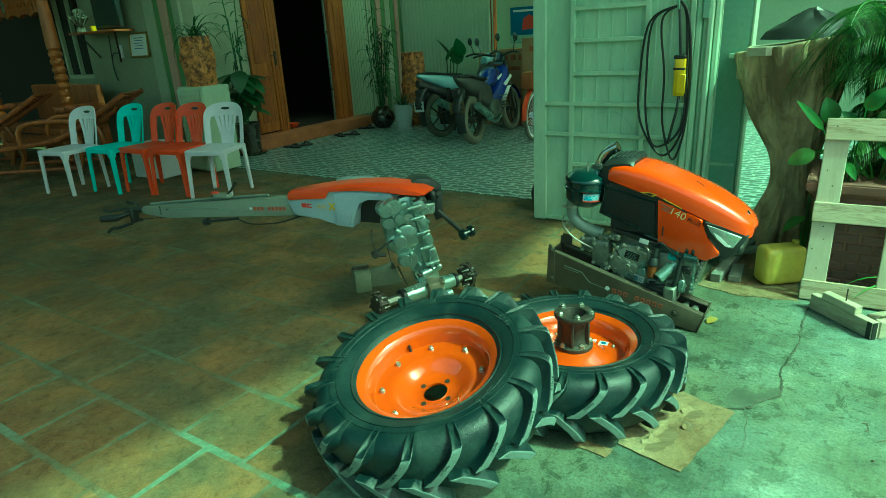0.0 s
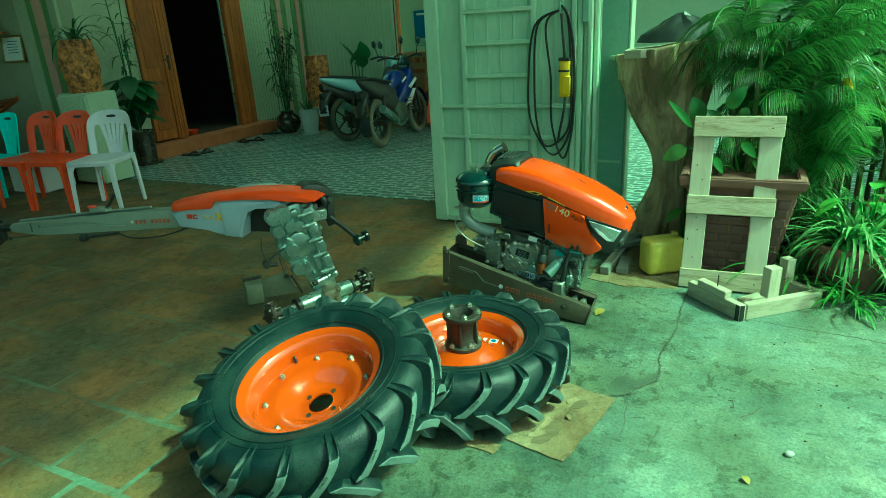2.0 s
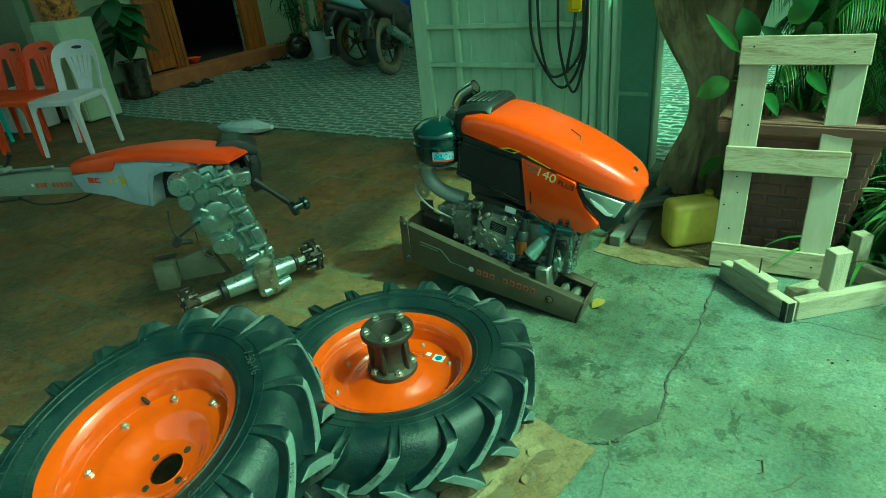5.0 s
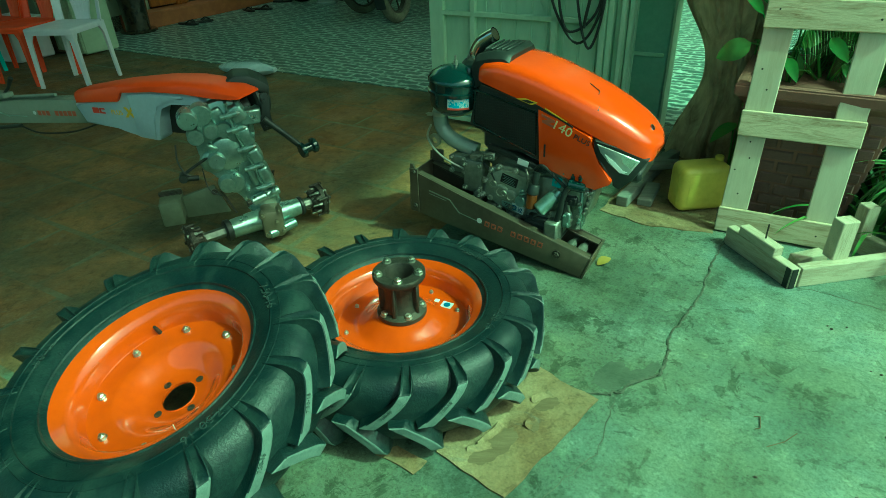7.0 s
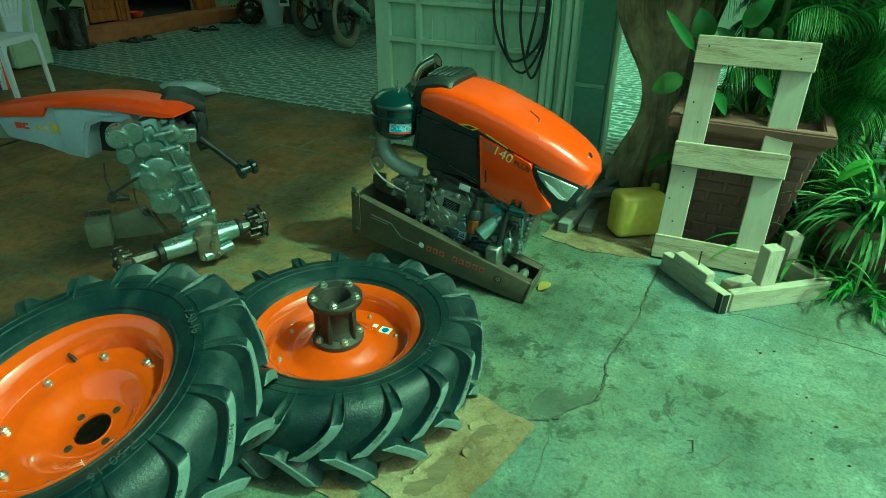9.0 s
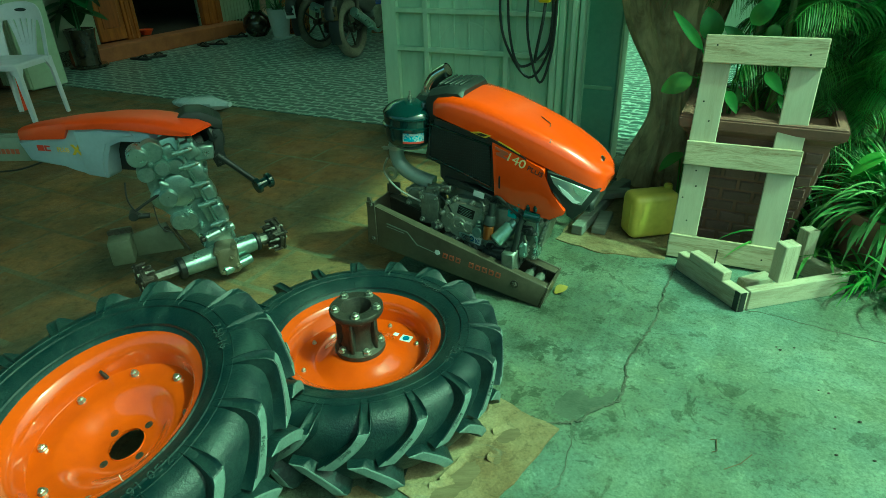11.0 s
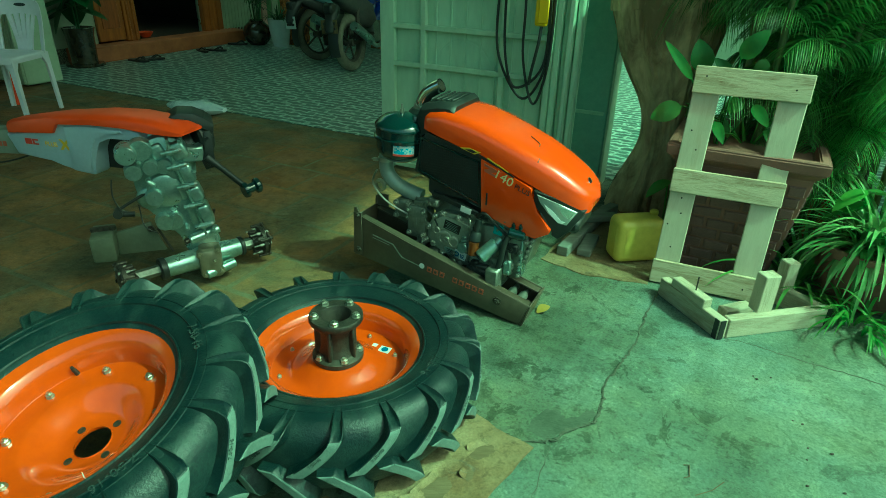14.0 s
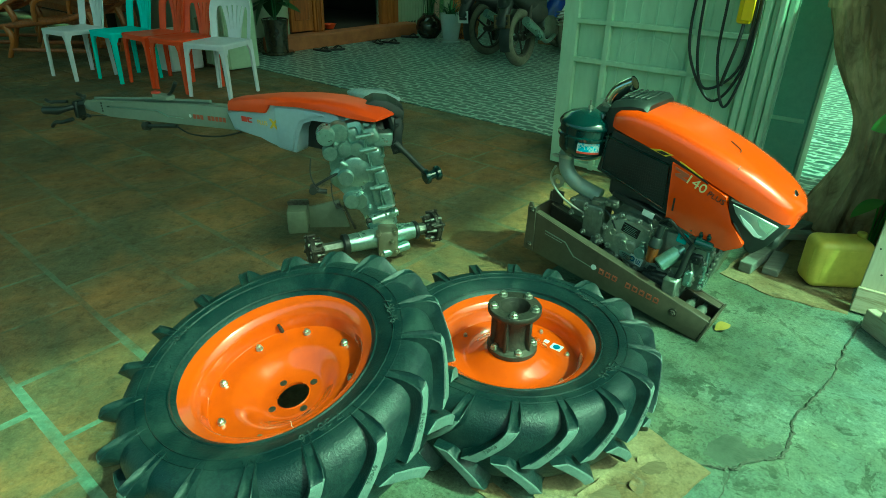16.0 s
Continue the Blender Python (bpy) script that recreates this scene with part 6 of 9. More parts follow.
    for k in range(4):
        rod(bm, (0.895, 0.0, 0.408 + 0.013 * k), (0.895, 0.0015, 0.408 + 0.013 * k), 0.005, seg=10)
    part("vent_hole", bm, LABEL_K, beam)
    # silver cover with its arch, and the orange top cover
    cov = [(0.0, 0.531), (-0.036, 0.452), (-0.188, 0.452), (-0.24, 0.437), (-0.285, 0.412), (-0.372, 0.405), (-0.385, 0.42), (-0.396, 0.50), (-0.420, 0.543), (-0.472, 0.564), (-0.545, 0.566), (-0.60, 0.552), (-0.62, 0.560), (-0.60, 0.590),
           (-0.52, 0.606), (-0.40, 0.608), (-0.262, 0.602), (-0.240, 0.560)]
    bm = bm_new()
    prism(bm, cov, -0.014, 0.060, AZ, 0.008)
    sil = P("side_cover", bm, SILVER, "silver-grey moulded cover")
    bm = bm_new()
    prism(bm, [(-0.285, 0.585), (-0.29, 0.42), (-0.365, 0.415), (-0.382, 0.50), (-0.410, 0.55), (-0.475, 0.578), (-0.54, 0.580), (-0.53, 0.592), (-0.40, 0.594)], -0.022, -0.013, AZ, 0.004)
    part("moulded_rib", bm, SILVER, sil)
    # black sheet added behind the arch in place of the hollow's shade
    bm = bm_new()
    prism(bm, [(-0.36, 0.42), (-0.38, 0.53), (-0.45, 0.562), (-0.58, 0.55), (-0.56, 0.42)], 0.050, 0.058, AZ)
    P("arch_lining", bm, BLACK)
    bm = bm_new()
    prism(bm, [(-0.088, 0.522), (-0.118, 0.522), (-0.118, 0.500), (-0.088, 0.500)], -0.0160, -0.0145, AZ)
    prism(bm, [(-0.122, 0.522), (-0.148, 0.522), (-0.148, 0.516), (-0.130, 0.516), (-0.130, 0.506), (-0.148, 0.506), (-0.148, 0.500), (-0.122, 0.500)], -0.0160, -0.0145, AZ)
    part("decal_red", bm, LABEL_R, sil)
    bm = bm_new()
    prism(bm, [(-0.245, 0.532), (-0.258, 0.532), (-0.268, 0.520), (-0.280, 0.532), (-0.292, 0.532), (-0.275, 0.513), (-0.292, 0.492), (-0.279, 0.492), (-0.268, 0.506), (-0.256, 0.492), (-0.243, 0.492), (-0.261, 0.513)], -0.0160, -0.0145, AZ)
    part("decal_yellow", bm, LABEL_Y, sil)
    text_mesh("PLUS", 0.026, LABEL_Y, "model_mark", sil, frame3((-0.205, 0.0148, 0.508), (-1, 0, 0), (0, 0, 1)))
    bm = bm_new()
    rr = []
    for s, zb, zt, w in ((0.004, 0.535, 0.566, 0.050), (-0.01, 0.534, 0.578, 0.062), (-0.12, 0.546, 0.598, 0.072), (-0.235, 0.556, 0.618, 0.078), (-0.262, 0.592, 0.621, 0.079), (-0.42, 0.604, 0.640, 0.082), (-0.55, 0.604, 0.645, 0.082), (-0.66, 0.594, 0.638, 0.078), (-0.74, 0.590, 0.620, 0.070), (-0.775, 0.592, 0.604, 0.06)):
        c = -0.052
        rr.append([(s, c + w, zb), (s, c + w, zb + (zt - zb) * 0.55), (s, c + w * 0.88, zt - 0.006), (s, c + w * 0.55, zt), (s, c - w * 0.55, zt), (s, c - w * 0.88, zt - 0.006), (s, c - w, zb + (zt - zb) * 0.55), (s, c - w, zb)])
    loft(bm, rr)
    P("top_cover", bm, ORANGE_MATT, "glossy orange plastic top cover")
    # controls
    bm = bm_new()
    rod(bm, (1.05, -0.03, 0.42), (1.14, -0.03, 0.405), 0.013, seg=12)
    box(bm, (1.145, -0.03, 0.378), (0.03, 0.05, 0.09), 0.006)
    P("grip_bracket", bm, BLACK)
    for y in (-0.12, 0.05):
        bm = bm_new()
        tube(bm, [(1.15, -0.03, 0.395), (1.17, y * 0.6, 0.388), (1.20, y, 0.380), (1.31, y * 1.1, 0.368)], [0.014, 0.014, 0.022, 0.021], 12)
        P("grip", bm, BLACK, "black rubber hand grip")
        bm = bm_new()
        tube(bm, smooth_path([(1.14, y * 0.5, 0.43), (1.20, y * 0.9, 0.425), (1.24, y, 0.418), (1.285, y, 0.425)], 4), 0.009, 8)
        tube(bm, smooth_path([(1.13, y * 0.5, 0.34), (1.20, y * 0.9, 0.318), (1.25, y, 0.312), (1.29, y, 0.285)], 4), 0.010, 8)
        P("brake_lever", bm, BLACK)
    bm = bm_new()
    tube(bm, [(1.14, -0.03, 0.342), (1.05, -0.02, 0.362), (0.86, -0.01, 0.386)], 0.003, 6)
    P("cable", bm, BLACK)
    bm = bm_new()
    rod(bm, (0.575, 0.01, 0.380), (0.545, 0.01, 0.385), 0.021, seg=18, bevel=0.003)
    rod(bm, (0.545, 0.01, 0.385), (0.34, 0.01, 0.414), 0.008, seg=10)
    P("shift_knob", bm, BLACK)
    bm = bm_new()
    tube(bm, smooth_path([(0.34, 0.01, 0.412), (0.26, 0.0, 0.385), (0.10, -0.02, 0.395), (-0.05, -0.03, 0.44)], 5), 0.004, 8)
    P("conduit", bm, BLACK)
    bm = bm_new()
    box(bm, (0.45, -0.03, 0.528), (0.10, 0.05, 0.022), 0.004, pose(0, 0, 0))
    P("lever_box", bm, ARM)
    bm = bm_new()
    box(bm, (0.50, -0.03, 0.540), (0.045, 0.03, 0.016), 0.006)
    P("red_cap", bm, LABEL_R)
    bm = bm_new()
    tube(bm, [(0.42, -0.03, 0.535), (0.385, -0.03, 0.560), (0.350, -0.03, 0.602)], [0.005, 0.007, 0.010], 10)
    P("gear_lever", bm, BLACK, "black gear lever")
    return g


build_gearbox()

# ---- loose things in the yard ----
def board(bm, p, q, w, h, up=(0, 0, 1), bevel=0.003):
    """A plank from p to q, w wide and h thick (along up)."""
    p, q = Vector(p), Vector(q)
    d = q - p
    z = Vector(up)
    m = frame3((p + q) / 2, d, z.cross(d))
    return box(bm, (0, 0, 0), (d.length, w, h), bevel, m)


# wooden crate base with corner straps
tray = thing("wooden_crate", Matrix.Identity(4), "raw pine crate base with stub posts on concrete", "crate")
L, Cn, R = Vector((1.672, 2.855, 0)), Vector((1.783, 2.545, 0)), Vector((2.238, 2.652, 0))
Bk = Vector((2.075, 2.955, 0))
for p, q, nm in ((L, Cn, "side_beam"), (Cn, R, "side_beam"), (R, Bk, "side_beam")):
    bm = bm_new()
    d = (q - p).normalized()
    side = Vector((-d.y, d.x, 0)) * (0.02 if nm == "side_beam" else 0)
    board(bm, p + side + Vector((0, 0, 0.0375)) + d * (0.002 if p is L else 0.0405), q + side + Vector((0, 0, 0.0375)) - d * 0.0, 0.036, 0.075)
    part(nm, bm, PINE_OLD, tray, smooth=False)
bm = bm_new()
box(bm, (0, 0, 0), (0.062, 0.050, 0.145), 0.003, Matrix.Translation((1.962, 2.640, 0.145)) @ Matrix.Rotation(0.22, 4, "Z"))
part("stub_post", bm, PINE_OLD, tray, smooth=False)
bm = bm_new()
box(bm, (0, 0, 0), (0.05, 0.05, 0.12), 0.003, Matrix.Translation((2.125, 2.80, 0.13)) @ Matrix.Rotation(0.22, 4, "Z"))
part("stub_post", bm, PINE_OLD, tray, smooth=False)
bm = bm_new()
board(bm, (1.712, 2.80, 0.0925), (1.770, 2.635, 0.0925), 0.04, 0.035)
part("block", bm, PINE_OLD, tray, smooth=False)
bm = bm_new()
board(bm, (1.865, 2.70, 0.0175), (1.985, 2.745, 0.0175), 0.05, 0.035)
part("block", bm, PINE_OLD, tray, smooth=False)
for c, d in ((Cn, (Cn - L).normalized()), (Cn, (R - Cn).normalized()), (R, (R - Cn).normalized())):
    bm = bm_new()
    sgn = -1 if (c - Cn).length < 0.01 and abs(d.x) < 0.6 else (1 if (c - Cn).length < 0.01 else -1)
    o = c + d * 0.014 * sgn + Vector((-d.y, d.x, 0)) * -0.0
    box(bm, (0, 0, 0), (0.020, 0.0025, 0.0765), 0.0, frame3((o.x + d.y * 0.0002, o.y - d.x * 0.0002, 0.0382), d, (-d.y, d.x, 0)))
    part("strap", bm, LABEL_K, tray, "black strapping band")
bm = bm_new()
rod(bm, (1.748, 2.70, 0.10), (1.748, 2.70, 0.165), 0.003, seg=8)
part("nail", bm, IRON, tray)

# board frame leaning on the planter
fr = thing("wooden_pallet", Matrix.Identity(4), "ladder-shaped pine crate frame leaning on the planter", "crate")
F0 = Vector((1.673, 2.958, 0.0))
FX = Vector((0.917, -0.399, 0)).normalized()
FU = (Vector((1.749, 3.106, 0.839)) - F0)
FH = FU.length
FU.normalize()
FN = FX.cross(FU)


def fpt(x, h, o=0.0):
    return F0 + FX * x + FU * h - FN * o


W = 0.390
for nm, a, b, o in (("upright", (0.05, 0.0), (0.05, FH - 0.01), 0.0165), ("upright", (W - 0.05, 0.0), (W - 0.05, FH - 0.01), 0.0165)):
    bm = bm_new()
    board(bm, fpt(*a, o - 0.012), fpt(*b, o - 0.012), 0.095, 0.016, FN)
    part(nm, bm, PINE, fr, smooth=False)
for h, w in ((FH - 0.048, 0.098), (FH * 0.50, 0.092), (0.055, 0.095)):
    bm = bm_new()
    board(bm, fpt(-0.002, h, -0.012), fpt(W + 0.002, h, -0.012), w, 0.016, FN)
    part("crosspiece", bm, PINE_HEART, fr, "pine board with dark heartwood streaks", smooth=False)
for x, h in ((0.03, 0.62), (0.06, 0.55), (0.05, 0.36), (0.06, 0.3), (0.02, 0.25), (0.05, 0.16), (W - 0.03, 0.1), (W - 0.05, 0.05), (0.04, 0.82), (W - 0.05, 0.8)):
    bm = bm_new()
    rod(bm, fpt(x, h, 0.0), fpt(x, h, -0.0212 if 0.44 * FH < h < 0.56 * FH or h > 0.87 * FH or h < 0.10 else -0.0045), 0.0035, seg=8)
    part("nail", bm, IRON, fr)

# jerrycan
can = thing("jerrycan", frame3((1.655, 3.165, 0.006), (0.985, 0.17, 0), (-0.17, 0.985, 0)), "dusty yellow plastic jerrycan lying by the planter", "jerrycan")
bm = bm_new()
box(bm, (0, 0, 0.098), (0.215, 0.125, 0.196), 0.032, seg=4)
body = part("body", bm, YELLOW, can)
bm = bm_new()
for s in (-1, 1):
    box(bm, (0, s * 0.0615, 0.1), (0.15, 0.004, 0.13), 0.014, seg=2)
box(bm, (-0.1065, 0, 0.1), (0.004, 0.07, 0.13), 0.012, seg=2)
part("panel", bm, YELLOW, body)
bm = bm_new()
rod(bm, (0.08, 0.02, 0.19), (0.08, 0.02, 0.212), 0.018, seg=18, bevel=0.003)
part("cap", bm, YELLOW, can)


# cardboard sheets
def sheet(name, pts, z, t, material, label, seed=1, torn=0.006):
    rnd = random.Random(seed)
    out = []
    for k in range(len(pts)):
        a, b = Vector(pts[k]), Vector(pts[(k + 1) % len(pts)])
        n = max(2, int((b - a).length / 0.035))
        for j in range(n):
            p = a.lerp(b, j / n)
            out.append((p.x + rnd.uniform(-torn, torn) * (j > 0), p.y + rnd.uniform(-torn, torn) * (j > 0)))
    bm = bm_new()
    prism(bm, out, z, z + t)
    return tagged(part(name, bm, material, smooth=False), label, "cardboard")


top_sheet = sheet("cardboard_sheet", [(0.65, 1.815), (0.815, 1.69), (1.075, 2.005), (0.98, 2.075), (0.90, 2.16), (0.75, 2.1)], 0.001, 0.005, CARDBOARD, "torn damp cardboard sheet on concrete under the wheel", 3)
sheet("cardboard_sheet", [(1.25, 3.13), (1.40, 3.00), (1.655, 2.92), (1.78, 3.25), (1.80, 3.72), (1.62, 3.74), (1.42, 3.40)], 0.0, 0.004, CARDBOARD, "flattened grey-brown cardboard sheet under wood scraps", 4)
sheet("cardboard_scrap", [(0.50, 1.80), (0.60, 1.745), (0.63, 1.785), (0.55, 1.83)], 0.002, 0.003, CARDBOARD, "small torn cardboard scrap", 5, 0.004)
sheet("cardboard_scrap", [(0.31, 1.42), (0.36, 1.36), (0.42, 1.40), (0.40, 1.46)], 0.004, 0.003, CARDBOARD, "small torn printed cardboard scrap", 6, 0.004)

# places where the sheet's face has peeled off, with a lifted flap beside each
PEELED = mat("peeled_cardboard", (0.17, 0.135, 0.075), (0.11, 0.085, 0.045), 0.9, grain=40, blotch=9, bump=0.4, stretch=(1, 6, 1))
rnd = random.Random(17)
for x, y, rx, ry, tw in ((0.936, 1.982, 0.040, 0.020, 0.5), (0.812, 1.847, 0.062, 0.028, 0.9), (0.765, 1.80, 0.040, 0.022, 0.3), (0.90, 1.90, 0.018, 0.010, 1.2)):
    out = []
    for k in range(22):
        t = 2 * math.pi * k / 22
        s = rnd.uniform(0.80, 1.05)
        px, py = rx * s * math.cos(t), ry * s * math.sin(t)
        out.append((x + px * math.cos(tw) - py * math.sin(tw), y + px * math.sin(tw) + py * math.cos(tw)))
    bm = bm_new()
    prism(bm, out, 0.0055, 0.0066 + 0.004 * abs(x - 0.8))
    part("peeled_patch", bm, PEELED, top_sheet, smooth=False)
    bm = bm_new()
    d = Vector((math.cos(tw), math.sin(tw), 0))
    n = Vector((-d.y, d.x, 0))
    c = Vector((x, y, 0.0066)) + n * ry * 0.95
    loft(bm, [[c + d * rx * f + n * rnd.uniform(-0.004, 0.004) for f in (-0.8, -0.3, 0.3, 0.8)], [c + d * rx * f + n * 0.008 + Vector((0, 0, 0.004)) for f in (-0.8, -0.3, 0.3, 0.8)],
              [c + d * rx * f + n * (0.012 + rnd.uniform(0, 0.006)) + Vector((0, 0, 0.0095)) for f in (-0.7, -0.3, 0.3, 0.7)]], cap=False, closed=False)
    part("flap", bm, CARDBOARD, top_sheet)

# timber scraps by the jerrycan
rnd = random.Random(11)
GREY_WOOD = mat("grey_wood", (0.24, 0.25, 0.22), (0.15, 0.155, 0.135), 0.8, grain=12, blotch=4, bump=0.3, stretch=(1, 7, 7))
for p, q, w, h, z in (((1.345, 3.16, 0), (1.66, 3.66, 0), 0.05, 0.045, 0.0), ((1.44, 3.16, 0), (1.52, 3.34, 0), 0.06, 0.03, 0.0), ((1.46, 3.40, 0), (1.70, 3.68, 0), 0.05, 0.05, 0.0), ((1.40, 3.42, 0), (1.66, 3.47, 0), 0.05, 0.03, 0.05)):
    bm = bm_new()
    board(bm, Vector(p) + Vector((0, 0, 0.004 + z + h / 2)), Vector(q) + Vector((0, 0, 0.004 + z + h / 2)), w, h)
    tagged(part("timber_offcut", bm, GREY_WOOD, smooth=False), "weathered grey timber offcut on cardboard", "timber", "timber offcuts")

# litter
rnd = random.Random(8)
LEAF_DRY = mat("dry_leaf", (0.34, 0.27, 0.05), (0.25, 0.17, 0.04), 0.7)


def litter(x, y, s, material, label, name, category, twist=0.0):
    bm = bm_new()
    n = 9
    rings = []
    for j in range(n + 1):
        t = j / n
        w = s * 0.35 * math.sin(math.pi * min(1, t * 0.96 + 0.04)) + 0.0008
        zz = 0.004 + 0.012 * math.sin(2.2 * t) * s / 0.05
        rings.append([(s * (t - 0.5), -w, zz + 0.006 * w / s), (s * (t - 0.5), 0, zz), (s * (t - 0.5), w, zz + 0.01 * w / s), (s * (t - 0.5), 0, zz + 0.0012)])
    loft(bm, rings)
    tagged(part(name, bm, material, m=pose(x, y, 0, 0, 0, twist)), label, category)


litter(1.20, 2.70, 0.060, LEAF_DRY, "dry yellow leaf on concrete", "dry_leaf", "leaf", 30)
litter(1.33, 1.56, 0.03, LEAF_DRY, "dry brown leaf on concrete", "dry_leaf", "leaf", 100)
PALE = mat("pale_pebble", (0.5, 0.5, 0.45), (0.4, 0.4, 0.36), 0.8)
SPOTS = [(1.515, 1.66, 0.013), (1.60, 1.72, 0.004), (1.40, 1.77, 0.004), (1.76, 1.9, 0.004)]
for a, b in ((0.589, 2.912), (0.60, 2.90), (0.70, 2.739), (0.725, 2.735), (0.933, 2.74), (0.736, 2.636), (0.794, 2.642), (0.732, 2.586), (0.814, 2.503), (0.924, 2.608), (0.64, 2.93), (1.05, 2.45)):
    q = HOUSE @ Vector((a, b, 0))
    SPOTS.append((q.x, q.y, rnd.uniform(0.0025, 0.0045)))
for x, y, r in SPOTS:
    bm = bm_new()
    bmesh.ops.create_icosphere(bm, subdivisions=2, radius=r, matrix=Matrix.Translation((x, y, r * 0.55)) @ Matrix.Diagonal((1.2, 0.9, 0.7, 1)))
    tagged(part("pebble", bm, PALE if r > 0.01 else IRON), "small pebble on the concrete yard", "pebble", "pebbles")
for pts in (((1.464, 1.959), (1.480, 1.959), (1.466, 1.920), (1.451, 1.916)), ((1.459, 1.860), (1.508, 1.877), (1.549, 1.905)), ((2.427, 2.638), (2.394, 2.567), (2.385, 2.506))):
    bm = bm_new()
    tube(bm, [(x, y, 0.003) for x, y in pts], 0.0013, 6)
    tagged(part("twig", bm, BARK), "thin dark twig on concrete", "twig", "twigs")


def align_grain(ob, rnd):
    """Turn a plank's own axes along its length, so that the grain runs with it."""
    co = np.array([tuple(v.co) for v in ob.data.vertices])
    c = co.mean(axis=0)
    axes = np.linalg.svd(co - c)[2]
    m = frame3(c + axes[0] * rnd.uniform(-0.5, 0.5), Vector(axes[0]), Vector(axes[1]))
    ob.data.transform(m.inverted())
    ob.matrix_basis = ob.matrix_basis @ m


rnd = random.Random(14)
for ob in list(scene.objects):
    if ob.type == "MESH" and any(k.name in ob.data.materials for k in (PINE, PINE_HEART, PINE_OLD)) and ob.data.users == 1:
        align_grain(ob, rnd)

# ---- plastic chairs ----
def chair_mesh_parts(material, th):
    def bend(x, h):
        return (x * 1.12, 0.135 + 0.22 * h - 0.05 * h * h + 0.09 * (1 - (x / 0.2) ** 2), 0.425 + h)

    bm = bm_new()
    seat = [(-0.185, -0.195), (-0.195, -0.16), (-0.182, 0.17), (-0.15, 0.195), (0.15, 0.195), (0.182, 0.17), (0.195, -0.16), (0.185, -0.195), (0.145, -0.212), (-0.145, -0.212)]
    loft(bm, [[(x, y, 0.392) for x, y in seat], [(x * 1.03, y * 1.03, 0.424) for x, y in seat], [(x * 1.0, y * 1.0, 0.434) for x, y in seat], [(x * 0.92, y * 0.92, 0.436) for x, y in seat], [(x * 0.6, y * 0.6, 0.426) for x, y in seat], [(x * 0.2, y * 0.2, 0.422) for x, y in seat]])
    part("seat", bm, material, th)
    for sx, sy in ((-1, -1), (1, -1), (-1, 1), (1, 1)):
        bm = bm_new()
        top, bot = Vector((sx * 0.185, sy * 0.19, 0.43)), Vector((sx * 0.203, sy * (0.202 if sy < 0 else 0.190), 0.0))
        rings = []
        for t in (0.0, 0.08, 0.2, 1.0):
            p = top.lerp(bot, t)
            w = 0.030 - 0.010 * t + (0.055 if t == 0 else 0.024 if t == 0.08 else 0)
            rings.append([(p.x - w * sx * 1.1, p.y + 0.004 * sy, p.z), (p.x + 0.006 * sx, p.y + 0.006 * sy, p.z), (p.x + 0.004 * sx, p.y - w * sy * 1.1, p.z), (p.x - 0.006 * sx, p.y - w * sy * 1.1, p.z), (p.x - 0.008 * sx, p.y - 0.008 * sy, p.z), (p.x - w * sx * 1.1, p.y - 0.010 * sy, p.z)])
        loft(bm, rings)
        part("leg", bm, material, th)
    off = Vector((0, 0.012, 0.002))
    arch = smooth_path([(-0.172, -0.02, 0), (-0.176, 0.10, 0), (-0.180, 0.21, 0), (-0.168, 0.30, 0), (-0.128, 0.352, 0), (-0.06, 0.372, 0), (0, 0.376, 0), (0.06, 0.372, 0), (0.128, 0.352, 0), (0.168, 0.30, 0), (0.180, 0.21, 0), (0.176, 0.10, 0), (0.172, -0.02, 0)], 3)
    bm = bm_new()
    rings = []
    for p in arch:
        x, h = p.x, p.y
        lift = max(0.0, min(1.0, (h - 0.20) / 0.12))
        inner = (x * (0.76 - 0.10 * lift), h - 0.115 * max(0.0, min(1.0, (h - 0.25) / 0.12)))
        mid = ((x + inner[0]) / 2, (h + inner[1]) / 2)
        a, b, c = Vector(bend(x, h)), Vector(bend(*inner)), Vector(bend(*mid)) + Vector((0, -0.006, 0))
        rings.append([a, c, b, b + off, a + off])
    loft(bm, rings)
    back = part("backrest", bm, material, th)
    # dark slot of the hand hold, and the fan of slats
    bm = bm_new()
    ring = [Vector(bend(0.040 * math.cos(t), 0.322 + 0.012 * math.sin(t))) + Vector((0, -0.012, 0)) for t in [2 * math.pi * k / 18 for k in range(18)]]
    loft(bm, [ring, [p + Vector((0, 0.008, 0)) for p in ring]])
    part("hand_hold", bm, BLACK, back)
    for k in range(5):
        bm = bm_new()
        x0, x1 = -0.040 + 0.020 * k, -0.094 + 0.047 * k
        rings = []
        for t in (0.0, 0.25, 0.5, 0.75, 1.0):
            x = x0 + (x1 - x0) * t ** 1.5
            h = -0.02 + 0.305 * t
            w = 0.0105 + 0.004 * t
            rings.append([Vector(bend(x - w, h)), Vector(bend(x + w, h)), Vector(bend(x + w, h)) + off, Vector(bend(x - w, h)) + off])
        loft(bm, rings)
        part("slat", bm, material, back)


for (x, y), turn, mt, lab in (((-4.09, 5.62), -18, PLASTIC_W, "white plastic chair with slotted back, first of a row"), ((-3.61, 5.66), -22, PLASTIC_C, "turquoise plastic chair with slotted back, in a row"),
                              ((-3.22, 5.60), -24, PLASTIC_O, "orange-red plastic chair with slotted back, in a row"), ((-2.84, 5.48), -16, PLASTIC_O, "orange-red plastic chair beside a white one, slotted back"),
                              ((-2.42, 5.36), -4, PLASTIC_W, "white plastic chair with slotted back, last of a row")):
    ch = thing("plastic_chair", pose(x, y, 0, 0, 0, turn), lab, "chair", "row of plastic chairs")
    chair_mesh_parts(mt, ch)


